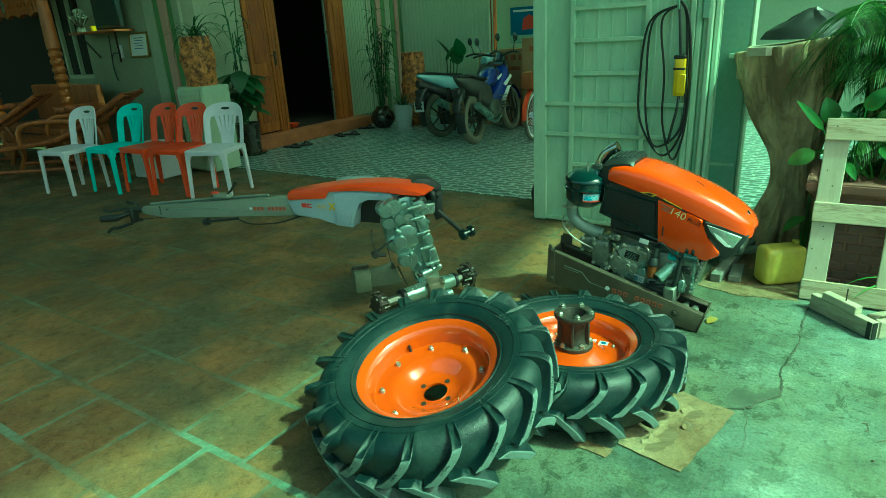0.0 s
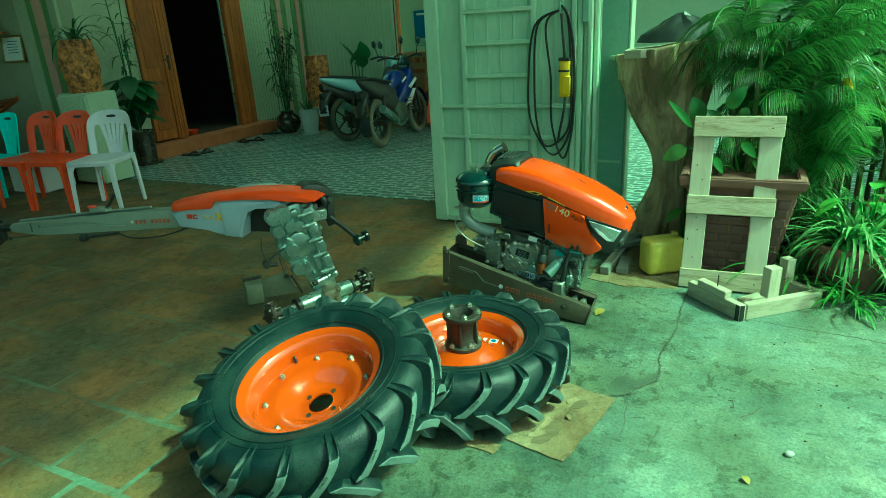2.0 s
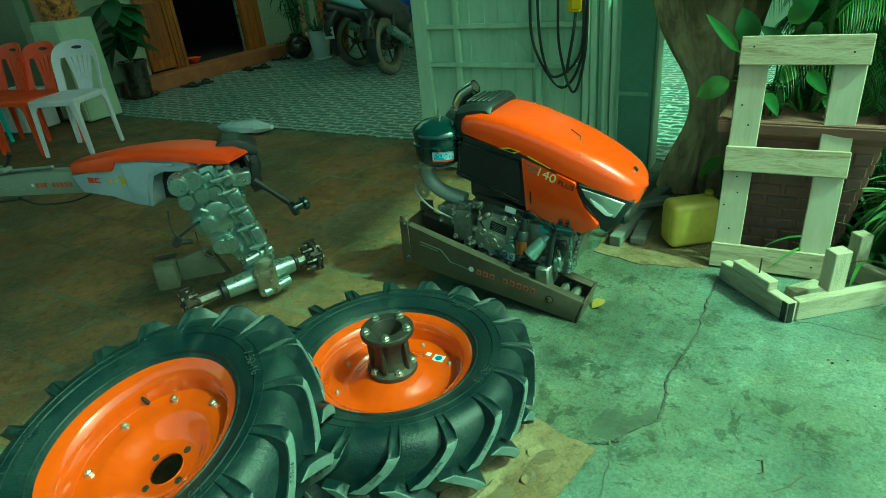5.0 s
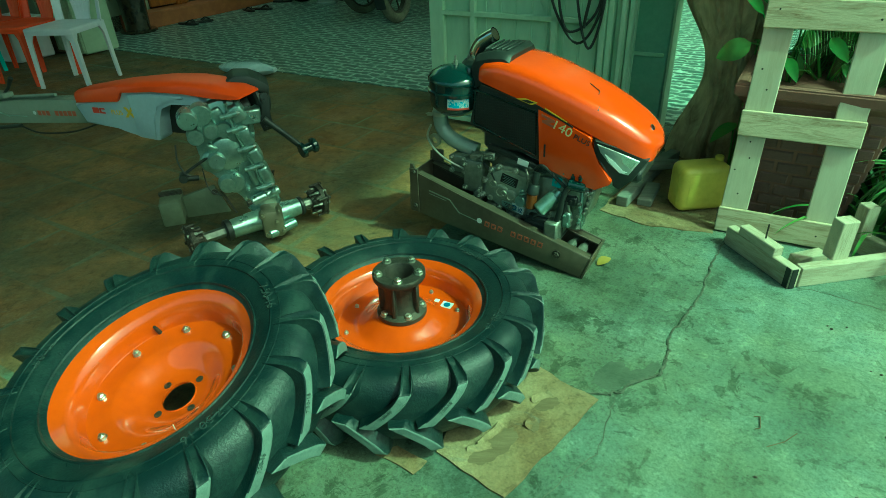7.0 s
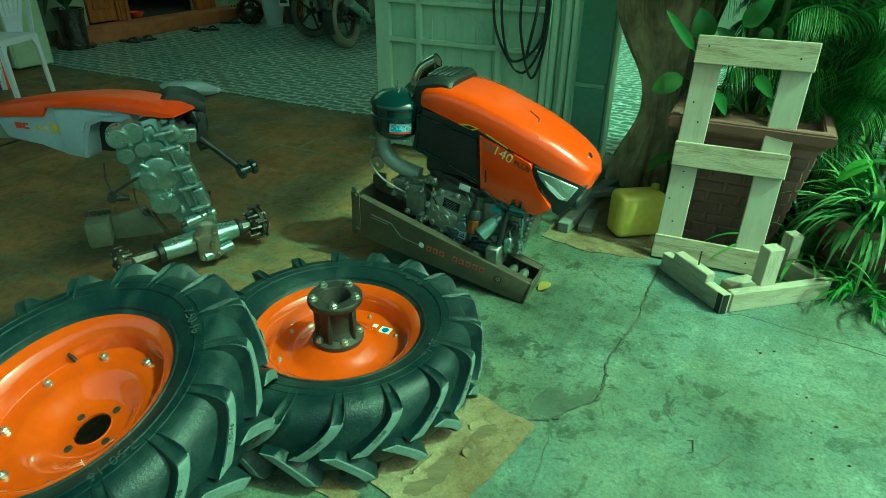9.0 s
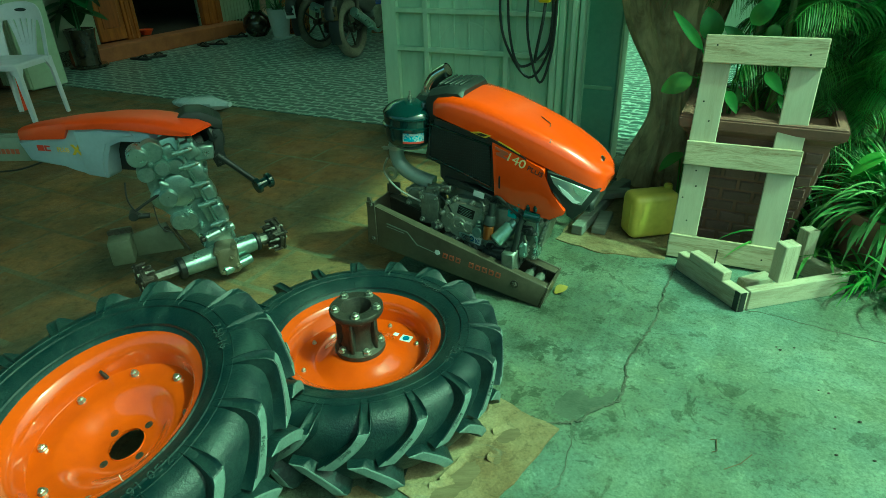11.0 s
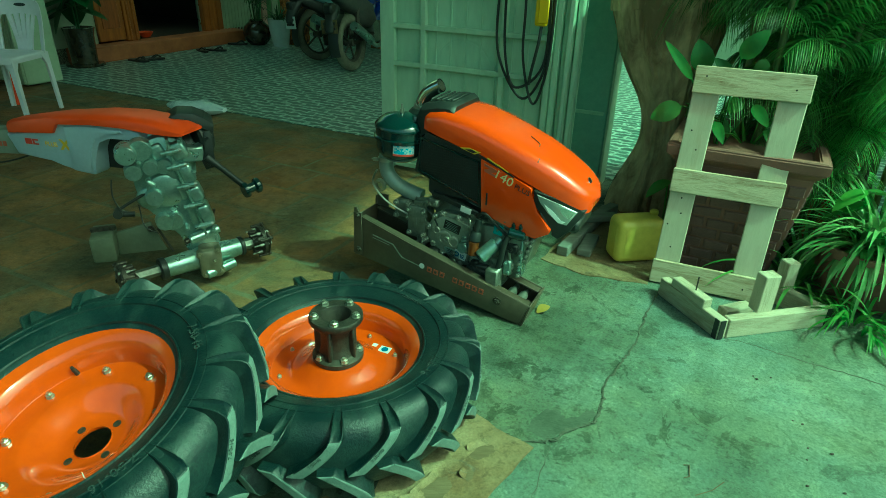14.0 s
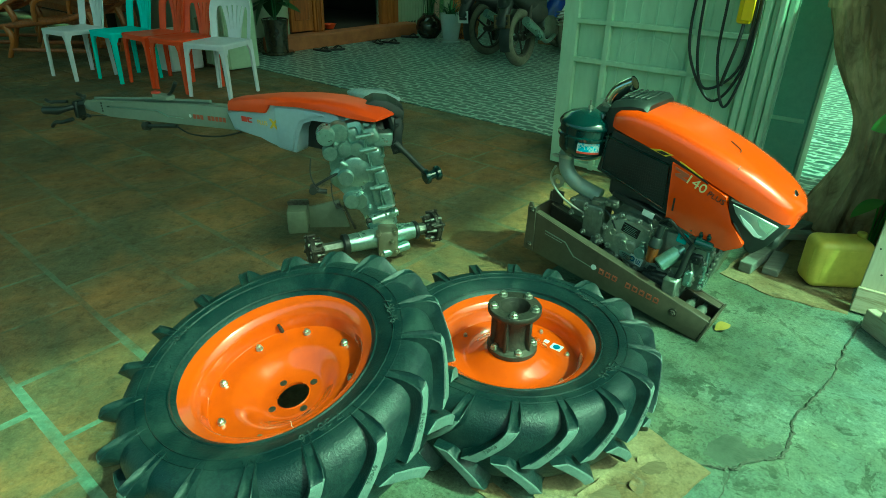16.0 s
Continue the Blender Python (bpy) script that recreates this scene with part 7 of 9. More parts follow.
# ---- leaves ----
def strips(blades):
    """Many bent blades in one mesh. Each: base, heading, rise, length, width, droop, segments."""
    V, F = [], []
    for base, head, rise, ln, wd, droop, seg in blades:
        bx, by, bz = base
        ch, sh = math.cos(head), math.sin(head)
        px, py = -sh, ch
        start = len(V)
        r, z, el = 0.0, 0.0, rise
        for j in range(seg + 1):
            t = j / seg
            w = wd * 0.5 * min(1.0, 0.35 + 2.2 * t) * (1 - t ** 2.2) + 0.0006
            x, y = bx + r * ch, by + r * sh
            V += [(x - px * w, y - py * w, bz + z + 0.25 * w), (x, y, bz + z), (x + px * w, y + py * w, bz + z + 0.25 * w)]
            el = rise - droop * t
            r += ln / seg * math.cos(el)
            z += ln / seg * math.sin(el)
        for j in range(seg):
            a = start + 3 * j
            F += [(a, a + 1, a + 4, a + 3), (a + 1, a + 2, a + 5, a + 4)]
    return V, F


def leaf_part(name, VF, material, parent, label=""):
    me = bpy.data.meshes.new(name)
    me.from_pydata(VF[0], [], VF[1])
    me.materials.append(material)
    me.shade_smooth()
    ob = new(name, me)
    ob.parent = parent
    if label:
        ob["label"] = label
    return ob


def broad(V, F, base, head, tilt, ln, wd, heart=0.0, curl=0.25):
    """One broad leaf with a folded midrib."""
    m = Matrix.Translation(base) @ Matrix.Rotation(head, 4, "Z") @ Matrix.Rotation(-tilt, 4, "Y")
    s = len(V)
    n = 7
    for j in range(n + 1):
        t = j / n
        w = wd * 0.5 * (math.sin(math.pi * t ** 0.72) ** 0.8 if 0 < t < 1 else 0.0) + 0.001
        zc = -curl * ln * t * t
        for k, f in enumerate((-1, -0.5, 0, 0.5, 1)):
            p = m @ Vector((ln * t - heart * abs(f) * ln * (1 - t), f * w, zc + 0.10 * w * abs(f)))
            V.append(tuple(p))
    for j in range(n):
        for k in range(4):
            a = s + 5 * j + k
            F.append((a, a + 1, a + 6, a + 5))


GREEN_A = leaf_mat("leaf_green", (0.115, 0.215, 0.055), (0.19, 0.32, 0.085))
GREEN_B = leaf_mat("leaf_deep", (0.06, 0.135, 0.035), (0.10, 0.20, 0.05))
GREEN_C = leaf_mat("leaf_fresh", (0.19, 0.33, 0.07), (0.12, 0.25, 0.06), light=0.45)
GREEN_D = leaf_mat("leaf_indoor", (0.04, 0.10, 0.035), (0.06, 0.15, 0.045), light=0.25)
GLAZE = mat("dark_glaze", (0.015, 0.014, 0.012), (0.05, 0.04, 0.025), 0.15, grain=30, blotch=14, bump=0.1, coat=0.5)
WHITE_POT = mat("white_ceramic", (0.62, 0.66, 0.66), (0.5, 0.54, 0.54), 0.2, bump=0.02)


def bamboo(name, m, label, n, h, pot_fn, seed, spread=0.10, leaves=9, z0=0.25):
    rnd = random.Random(seed)
    th = thing(name, m, label, "plant")
    pot_fn(th)
    bl = []
    bm = bm_new()
    for k in range(n):
        a, r = rnd.uniform(0, 6.28), rnd.uniform(0.02, spread)
        hh = h * rnd.uniform(0.65, 1.0)
        top = (1.9 * r * math.cos(a) + rnd.uniform(-0.05, 0.05), 1.9 * r * math.sin(a), hh)
        pts = [(r * 0.4 * math.cos(a), r * 0.4 * math.sin(a), z0), (r * math.cos(a), r * math.sin(a), z0 + (hh - z0) * 0.5), top]
        tube(bm, smooth_path(pts, 5), [0.006] * 11, 6)
        for j in range(leaves):
            t = rnd.uniform(0.2, 1.0)
            p = Vector(pts[0]).lerp(Vector(pts[1]), t * 2) if t < 0.5 else Vector(pts[1]).lerp(Vector(top), t * 2 - 1)
            bl.append((tuple(p), rnd.uniform(0, 6.28), rnd.uniform(-0.2, 0.9), rnd.uniform(0.14, 0.28), rnd.uniform(0.024, 0.042), rnd.uniform(0.9, 1.9), 5))
    part("stem", bm, GREEN_D, th)
    leaf_part("foliage", strips(bl), GREEN_D, th)
    return th


def round_pot(th):
    bm = bm_new()
    lathe(bm, [(0, 0.0), (0.10, 0.0), (0.17, 0.08), (0.185, 0.15), (0.165, 0.23), (0.11, 0.28), (0.09, 0.30), (0.10, 0.31), (0.085, 0.31), (0.08, 0.27), (0, 0.26)], 36)
    part("pot", bm, GLAZE, th, "round black glazed jar")


def tall_pot(th):
    bm = bm_new()
    lathe(bm, [(0, 0.0), (0.18, 0.0), (0.19, 0.015), (0.18, 0.03), (0.13, 0.035), (0.125, 0.06), (0.135, 0.30), (0.150, 0.37), (0.155, 0.385), (0.135, 0.385), (0.13, 0.35), (0, 0.345)], 36)
    part("pot", bm, GLAZE, th, "dark glazed flower pot on a saucer")


bamboo("potted_bamboo", house(-5.62, 7.50), "tall leafy potted bamboo in a round black jar", 9, 1.75, round_pot, 4, 0.15, 24)
mon = bamboo("potted_plant", house(-5.95, 5.25), "leafy potted plant in a dark glazed pot by the door", 5, 2.05, tall_pot, 9, 0.08, 12, 0.34)
V, F = [], []
rnd = random.Random(3)
for k in range(24):
    a = rnd.uniform(0, 6.28)
    broad(V, F, (0.08 * math.cos(a), 0.08 * math.sin(a), 0.55 + rnd.uniform(0, 0.45)), a, rnd.uniform(-1.0, 0.0), rnd.uniform(0.24, 0.36), rnd.uniform(0.17, 0.25), 0.12, 0.2)
leaf_part("broad_leaf", (V, F), GREEN_D, mon)

# carved root vases
ROOT = mat("carved_root", (0.62, 0.26, 0.07), (0.11, 0.045, 0.018), 0.5, grain=34, blotch=14, bump=1.0, bump_scale=40, spread=(0.42, 0.58))


def root(m, h, r, label):
    rnd = random.Random(7)
    bm = bm_new()
    rings = []
    for j in range(25):
        t = j / 24
        ring = []
        for k in range(44):
            a = 2 * math.pi * k / 44
            rr = r * (0.90 + 0.14 * math.sin(math.pi * t) + 0.02 * t) * (1 + 0.16 * noise.noise(Vector((3 * math.cos(a), 3 * math.sin(a), 5 * t))) + 0.10 * noise.noise(Vector((7 * math.cos(a), 7 * math.sin(a), 12 * t))))
            ring.append((rr * math.cos(a), rr * math.sin(a), h * t))
        rings.append(ring)
    loft(bm, rings)
    return tagged(part("root_vase", bm, ROOT, m=m), label, "vase")


root(house(-5.27, 7.88), 1.06, 0.17, "carved brown root stump vase behind a white pot")
cab = thing("pleated_cabinet", house(-5.60, 4.46), "low cabinet behind a pleated pale green cloth", "cabinet")
bm = bm_new()
box(bm, (0, 0, 0.46), (0.42, 0.34, 0.90), 0.01)
part("body", bm, SHEET, cab)
for k in range(12):
    bm = bm_new()
    rod(bm, (-0.195 + 0.0355 * k, -0.178, 0.03), (-0.195 + 0.0355 * k, -0.178, 0.88), 0.013, seg=8)
    part("pleat", bm, SHEET, cab)
root(house(-5.60, 4.46, 0.91), 0.50, 0.16, "carved brown root vase on a cabinet")
rv = thing("vase_plant", house(-5.60, 4.46, 1.40), "drooping green plant in a root vase", "plant")
rnd = random.Random(12)
leaf_part("foliage", strips([((rnd.uniform(-.05, .05), rnd.uniform(-.05, .05), -0.03), rnd.uniform(0, 6.28), rnd.uniform(0.5, 1.3), rnd.uniform(0.35, 0.6), 0.022, rnd.uniform(1.6, 2.6), 7) for k in range(34)]), GREEN_D, rv)
wp = thing("white_pot_plant", house(-5.16, 7.42), "small plant in a white ceramic pot on the tiles", "plant")
bm = bm_new()
lathe(bm, [(0, 0), (0.13, 0), (0.135, 0.02), (0.10, 0.03), (0.105, 0.06), (0.13, 0.22), (0.145, 0.345), (0.15, 0.36), (0.13, 0.36), (0.125, 0.32), (0, 0.31)], 36)
part("pot", bm, WHITE_POT, wp)
leaf_part("foliage", strips([((rnd.uniform(-.04, .04), rnd.uniform(-.04, .04), 0.30), rnd.uniform(0, 6.28), rnd.uniform(0.6, 1.4), rnd.uniform(0.25, 0.45), 0.02, rnd.uniform(1.0, 2.2), 6) for k in range(30)]), GREEN_D, wp)
V, F = [], []
for k, (a, b, z, hd) in enumerate(((0, 0, 0.55, 0.2), (0.1, 0.02, 0.52, 1.2), (0.2, 0.0, 0.5, 2.2), (0.05, 0.05, 0.6, 4.0), (0.2, 0.1, 0.6, 5.0))):
    broad(V, F, (a, b, z), hd, 1.1, 0.34, 0.19, 0.0, 0.2)
bp = thing("rubber_plant", house(-4.82, 8.1, 0.35), "broad-leaved plant in a dark pot behind motorbikes", "plant")
bm = bm_new()
lathe(bm, [(0, -0.35), (0.14, -0.35), (0.18, 0.02), (0.16, 0.02), (0, 0.0)], 28)
part("pot", bm, GLAZE, bp)
bm = bm_new()
for k in range(4):
    tube(bm, smooth_path([(0.02 * k, 0, 0.0), (0.05 * k, 0.02, 0.3), (0.06 * k, 0.02, 0.58)], 4), 0.008, 6)
part("stem", bm, GREEN_D, bp)
leaf_part("broad_leaf", (V, F), GREEN_D, bp)

# ---- cardboard boxes and the sign behind the bikes ----
for a, b, z, sx, sy, sz, t in ((-3.95, 8.35, 0.0, 0.62, 0.42, 0.52, 2), (-3.28, 8.30, 0.0, 0.6, 0.45, 0.56, -3), (-4.15, 8.45, 0.52, 0.42, 0.38, 0.48, 4), (-3.76, 8.40, 0.52, 0.46, 0.40, 0.52, -2), (-3.22, 8.12, 0.56, 0.54, 0.46, 0.62, 3)):
    bx = thing("carton", house(a, b, z, t), "brown taped cardboard carton with printed marks, stacked", "box", "stacked cartons")
    bm = bm_new()
    box(bm, (0, 0, sz / 2), (sx, sy, sz), 0.006)
    body = part("body", bm, CARTON, bx)
    bm = bm_new()
    box(bm, (0, 0, sz + 0.001), (0.06, sy * 1.002, 0.002))
    part("tape", bm, LABEL_Y, body)
    for k in range(3):
        bm = bm_new()
        box(bm, (-0.12 + 0.12 * k, -sy / 2 - 0.001, sz * 0.78), (0.08, 0.002, 0.07))
        part("print_bar", bm, DARK_WOOD, body)
    bm = bm_new()
    box(bm, (0, -sy / 2 - 0.001, sz * 0.5), (0.22, 0.002, 0.05))
    part("print_bar", bm, DARK_WOOD, body)
sg = thing("poster", house(-4.02, 9.22, 1.40), "blue printed poster with a red machine shape", "poster")
bm = bm_new()
box(bm, (0, 0, -0.05), (0.60, 0.012, 0.52), 0.002)
sheet_ = part("sheet", bm, LABEL_B, sg)
bm = bm_new()
prism(bm, [(-0.10, -0.12), (0.24, -0.10), (0.26, 0.02), (0.10, 0.05), (0.02, 0.10), (-0.08, 0.04)], 0.007, 0.009, frame3((0, 0, 0), (1, 0, 0), (0, 0, 1)))
part("red_shape", bm, LABEL_R, sheet_)
bm = bm_new()
box(bm, (0, -0.008, -0.25), (0.58, 0.003, 0.11))
part("green_band", bm, GREEN_DARK_SHADE, sheet_)
bm = bm_new()
box(bm, (-0.08, -0.008, 0.155), (0.34, 0.003, 0.03))
part("print_bar", bm, LABEL_W, sheet_)
bm = bm_new()
box(bm, (0, 0, 1.6), (0.12, 0.12, 3.2), 0.01)
tagged(part("trim", bm, DARK_WOOD, m=house(-4.53, 9.0)), "dark wall post", "post", kind="structure")


# ---- motorbikes and bicycle ----
def spoked_wheel(parent, y, r, w, tyre_mt, rim_mt, spokes=14, cast=False):
    M = frame3((0, y, r), (0, 1, 0), (0, 0, 1))
    bm = bm_new()
    lathe(bm, [(r - w * 0.5 + w * 0.5 * math.cos(t), 0.5 * w * math.sin(t)) for t in [2 * math.pi * k / 12 for k in range(13)]], 36, M)
    wh = part("wheel", bm, tyre_mt, parent, "black road tyre")
    bm = bm_new()
    ri = r - w * 0.9
    lathe(bm, [(ri, -w * 0.3), (ri - 0.02, -w * 0.25), (ri - 0.02, w * 0.25), (ri, w * 0.3), (ri, -w * 0.3)], 36, M)
    part("rim", bm, rim_mt, wh)
    bm = bm_new()
    rod(bm, M @ Vector((0, 0, -0.05)), M @ Vector((0, 0, 0.05)), 0.035, seg=16)
    n = 5 if cast else spokes
    for k in range(n):
        a = 2 * math.pi * k / n
        p, q = M @ Vector((0.02 * math.cos(a), 0.02 * math.sin(a), 0.0)), M @ Vector(((ri - 0.01) * math.cos(a), (ri - 0.01) * math.sin(a), 0.0))
        rod(bm, p, q, 0.011 if cast else 0.0018, seg=6)
    part("spokes", bm, rim_mt, wh)
    return wh


PAINT_BLUE = mat("blue_paint", (0.010, 0.035, 0.30), (0.008, 0.022, 0.16), 0.22, bump=0.01, coat=0.5)
PAINT_CYAN = mat("pale_paint", (0.42, 0.62, 0.66), (0.35, 0.54, 0.58), 0.25, bump=0.01, coat=0.4)
TYRE_DUSTY = mat("dusty_tyre", (0.19, 0.18, 0.135), (0.085, 0.08, 0.06), 0.8, bump=0.2)
SEAT_BLACK = mat("seat_vinyl", (0.015, 0.015, 0.015), (0.03, 0.03, 0.03), 0.5)


def motorbike(m, label, body_mt, tall, tail_mt):
    b = thing("motorbike", m, label, "motorbike", "parked motorbikes")
    spoked_wheel(b, 0.0, 0.29, 0.105 if tall else 0.08, TYRE_DUSTY, IRON, cast=True)
    spoked_wheel(b, 1.15, 0.29, 0.085 if tall else 0.07, TYRE_DUSTY, IRON, cast=True)
    h = 0.05 if tall else 0.0

    def shell(name, secs, mt, lab=""):
        bm = bm_new()
        rr = []
        lo, hi = smooth_path([(y, z0, w) for y, z0, z1, w in secs], 5), smooth_path([(y, z1, w) for y, z0, z1, w in secs], 5)
        for p, q in zip(lo, hi):
            y, z0, z1, w = p.x * 0.92, p.y, q.y, p.z
            ring = []
            for k in range(18):
                a = 2 * math.pi * k / 18
                c, s_ = math.cos(a), math.sin(a)
                ring.append((w * math.copysign(abs(c) ** 0.75, c), y, (z0 + z1) / 2 + (z1 - z0) / 2 * math.copysign(abs(s_) ** 0.8, s_)))
            rr.append(ring)
        loft(bm, rr)
        return part(name, bm, mt, b, lab)

    if tall:
        shell("tail", [(-0.34, 0.79, 0.815, 0.025), (-0.20, 0.70, 0.815, 0.06), (0.02, 0.60, 0.79, 0.085), (0.26, 0.50, 0.74, 0.095), (0.48, 0.46, 0.70, 0.085)], tail_mt)
        shell("seat", [(-0.30, 0.805, 0.83, 0.05), (-0.10, 0.79, 0.835, 0.085), (0.12, 0.75, 0.80, 0.10), (0.40, 0.71, 0.765, 0.085)], SEAT_BLACK)
        shell("tank", [(0.36, 0.62, 0.74, 0.06), (0.48, 0.62, 0.83, 0.095), (0.66, 0.64, 0.875, 0.105), (0.86, 0.70, 0.85, 0.07)], body_mt)
        shell("fairing", [(0.52, 0.36, 0.50, 0.07), (0.72, 0.30, 0.62, 0.10), (0.92, 0.40, 0.78, 0.105), (1.08, 0.62, 0.90, 0.095), (1.22, 0.76, 0.90, 0.05)], body_mt, "blue and white sport fairing")
        shell("windscreen", [(0.98, 0.86, 0.93, 0.07), (1.06, 0.86, 1.03, 0.075), (1.18, 0.84, 0.95, 0.05)], BLACK_GLOSS)
        shell("side_cover", [(0.10, 0.52, 0.62, 0.05), (0.28, 0.42, 0.66, 0.108), (0.50, 0.40, 0.60, 0.09)], tail_mt)
        for sx in (-1, 1):
            for q in ([(0.62, 0.42), (0.90, 0.60), (1.00, 0.60), (0.76, 0.42)], [(0.78, 0.64), (1.02, 0.74), (1.06, 0.71), (0.84, 0.61)], [(0.60, 0.72), (0.74, 0.77), (0.75, 0.75), (0.62, 0.70)]):
                bm = bm_new()
                prism(bm, q, 0.100, 0.110, frame3((0, 0, 0), (0, 1, 0), (0, 0, 1)) @ Matrix.Diagonal((1, 1, sx, 1)))
                part("decal_stripe", bm, LABEL_W, b)
    else:
        shell("tail", [(-0.36, 0.80, 0.825, 0.02), (-0.26, 0.75, 0.828, 0.055), (-0.08, 0.68, 0.81, 0.085), (0.14, 0.60, 0.79, 0.09), (0.34, 0.54, 0.72, 0.08)], tail_mt)
        shell("seat", [(-0.32, 0.825, 0.842, 0.04), (-0.16, 0.805, 0.845, 0.085), (0.10, 0.775, 0.815, 0.10), (0.42, 0.74, 0.785, 0.085)], SEAT_BLACK)
        shell("under_tail", [(-0.36, 0.66, 0.76, 0.04), (-0.15, 0.58, 0.70, 0.06), (0.20, 0.42, 0.60, 0.08), (0.50, 0.36, 0.56, 0.08)], SEAT_BLACK)
        shell("leg_shield", [(0.50, 0.40, 0.56, 0.07), (0.72, 0.38, 0.56, 0.09), (0.92, 0.42, 0.86, 0.13), (1.04, 0.62, 0.94, 0.10), (1.14, 0.75, 0.90, 0.05)], SEAT_BLACK)
        shell("front_shell", [(0.94, 0.84, 0.96, 0.06), (1.04, 0.82, 1.02, 0.085), (1.14, 0.84, 0.96, 0.05)], body_mt)
    bm = bm_new()
    tube(bm, smooth_path([(0, -0.20, 0.66), (0, -0.30, 0.56), (0, -0.36, 0.42)], 4), [0.05, 0.055, 0.06, 0.06, 0.06, 0.06, 0.06, 0.055, 0.04], 10)
    part("mudguard", bm, BLACK, b)
    bm = bm_new()
    box(bm, (0, 0.55, 0.36), (0.20, 0.34, 0.24), 0.04, seg=2)
    for k in range(5):
        box(bm, (0, 0.72, 0.36 + 0.035 * k), (0.26, 0.16, 0.012), 0.003)
    part("engine", bm, ALU_DARK, b)
    bm = bm_new()
    tube(bm, smooth_path([(0.10, 0.60, 0.26), (0.13, 0.35, 0.22), (0.15, 0.12, 0.34), (0.17, -0.16, 0.47)], 5), [0.022] * 8 + [0.046] * 8, 14)
    part("exhaust", bm, ALU, b)
    for x in (-0.07, 0.07):
        for nm, p, q in (("swing_arm", (x, 0.0, 0.29), (x, 0.5, 0.36)), ("fork", (x, 1.15, 0.29), (x, 0.97, 0.92)), ("damper", (x, 0.05, 0.33), (x, 0.12, 0.62))):
            bm = bm_new()
            rod(bm, p, q, 0.021, seg=10)
            part(nm, bm, IRON, b)
    bm = bm_new()
    tube(bm, smooth_path([(-0.32, 0.84, 1.0), (-0.2, 0.91, 1.02), (0, 0.95, 0.98), (0.2, 0.91, 1.02), (0.32, 0.84, 1.0)], 4), 0.014, 8)
    part("handlebar", bm, BLACK, b)
    for sx in (-1, 1):
        bm = bm_new()
        rod(bm, (sx * 0.22, 0.91, 1.02), (sx * 0.26, 0.90, 1.15), 0.006, seg=6)
        lathe(bm, [(0, 0), (0.040, 0.0), (0.036, 0.012), (0, 0.016)], 18, frame3((sx * 0.27, 0.90, 1.19), (1, 0.3, 0), (0, 0, 1)) @ Matrix.Diagonal((0.8, 1.3, 1, 1)))
        part("mirror", bm, BLACK_GLOSS, b)
    bm = bm_new()
    box(bm, (0, -0.30, 0.60 + h), (0.10, 0.12, 0.10), 0.02)
    box(bm, (0, -0.33, 0.48 + h), (0.05, 0.02, 0.16), 0.004)
    part("tail_lamp", bm, BLACK, b)
    bm = bm_new()
    box(bm, (0, -0.35, 0.43 + h), (0.19, 0.006, 0.13), 0.003, pose(0, 0, 0))
    pl = part("plate", bm, LABEL_W if not tall else SLAB, b)
    bm = bm_new()
    for k in range(2):
        box(bm, (0, -0.354, 0.46 + h - 0.05 * k), (0.14, 0.003, 0.026))
    part("plate_bar", bm, LABEL_K, pl)
    bm = bm_new()
    lathe(bm, [(0.315, -0.06), (0.33, 0.0), (0.315, 0.06)], 12, frame3((0, 0.0, 0.29), (0, 1, 0), (0, 0, 1)), start=2.0, sweep=1.5)
    part("mudguard", bm, BLACK, b)
    bm = bm_new()
    lathe(bm, [(0.315, -0.05), (0.33, 0.0), (0.315, 0.05)], 12, frame3((0, 1.15, 0.29), (0, 1, 0), (0, 0, 1)), start=0.3, sweep=2.2)
    part("mudguard", bm, body_mt, b)
    bm = bm_new()
    rod(bm, (-0.1, 0.45, 0.28), (-0.26, 0.42, 0.0), 0.010, seg=8)
    part("side_stand", bm, IRON, b)
    return b


motorbike(house(-3.50, 6.62, 0, 4) @ Matrix.Rotation(radians(-5), 4, "Y"), "dusty blue sport motorbike parked on the tiled yard", PAINT_BLUE, True, mat("dusty_plastic", (0.030, 0.032, 0.040), (0.085, 0.080, 0.065), 0.6))
motorbike(house(-4.20, 6.98, 0, -16) @ Matrix.Rotation(radians(-5), 4, "Y"), "pale blue and black scooter motorbike on the tiled yard", PAINT_CYAN, False, PAINT_CYAN)
bi = thing("bicycle", house(-2.93, 7.08, 0, 4), "small bicycle with orange mudguards on the tiled yard", "bicycle")
spoked_wheel(bi, 0.0, 0.30, 0.045, TYRE_DUSTY, PLASTIC_W, 24)
spoked_wheel(bi, 0.95, 0.30, 0.045, TYRE_DUSTY, PLASTIC_W, 24)
bm = bm_new()
for p, q in (((0, 0.35, 0.28), (0, 0.22, 0.68)), ((0, 0.35, 0.28), (0, 0.82, 0.62)), ((0, 0, 0.30), (0, 0.35, 0.28)), ((0, 0, 0.30), (0, 0.25, 0.6)), ((0, 0.95, 0.30), (0, 0.80, 0.80))):
    rod(bm, p, q, 0.016, seg=10)
part("frame", bm, PLASTIC_O, bi)
bm = bm_new()
box(bm, (0, 0.18, 0.73), (0.17, 0.26, 0.07), 0.03, seg=2)
part("saddle", bm, SEAT_BLACK, bi)
bm = bm_new()
lathe(bm, [(0.325, -0.03), (0.335, 0.0), (0.325, 0.03)], 14, frame3((0, 0.0, 0.30), (0, 1, 0), (0, 0, 1)), start=1.2, sweep=2.0)
part("mudguard", bm, PLASTIC_O, bi)
bm = bm_new()
box(bm, (0, -0.05, 0.72), (0.2, 0.3, 0.2), 0.04, seg=2)
part("basket", bm, DARK_WOOD, bi)

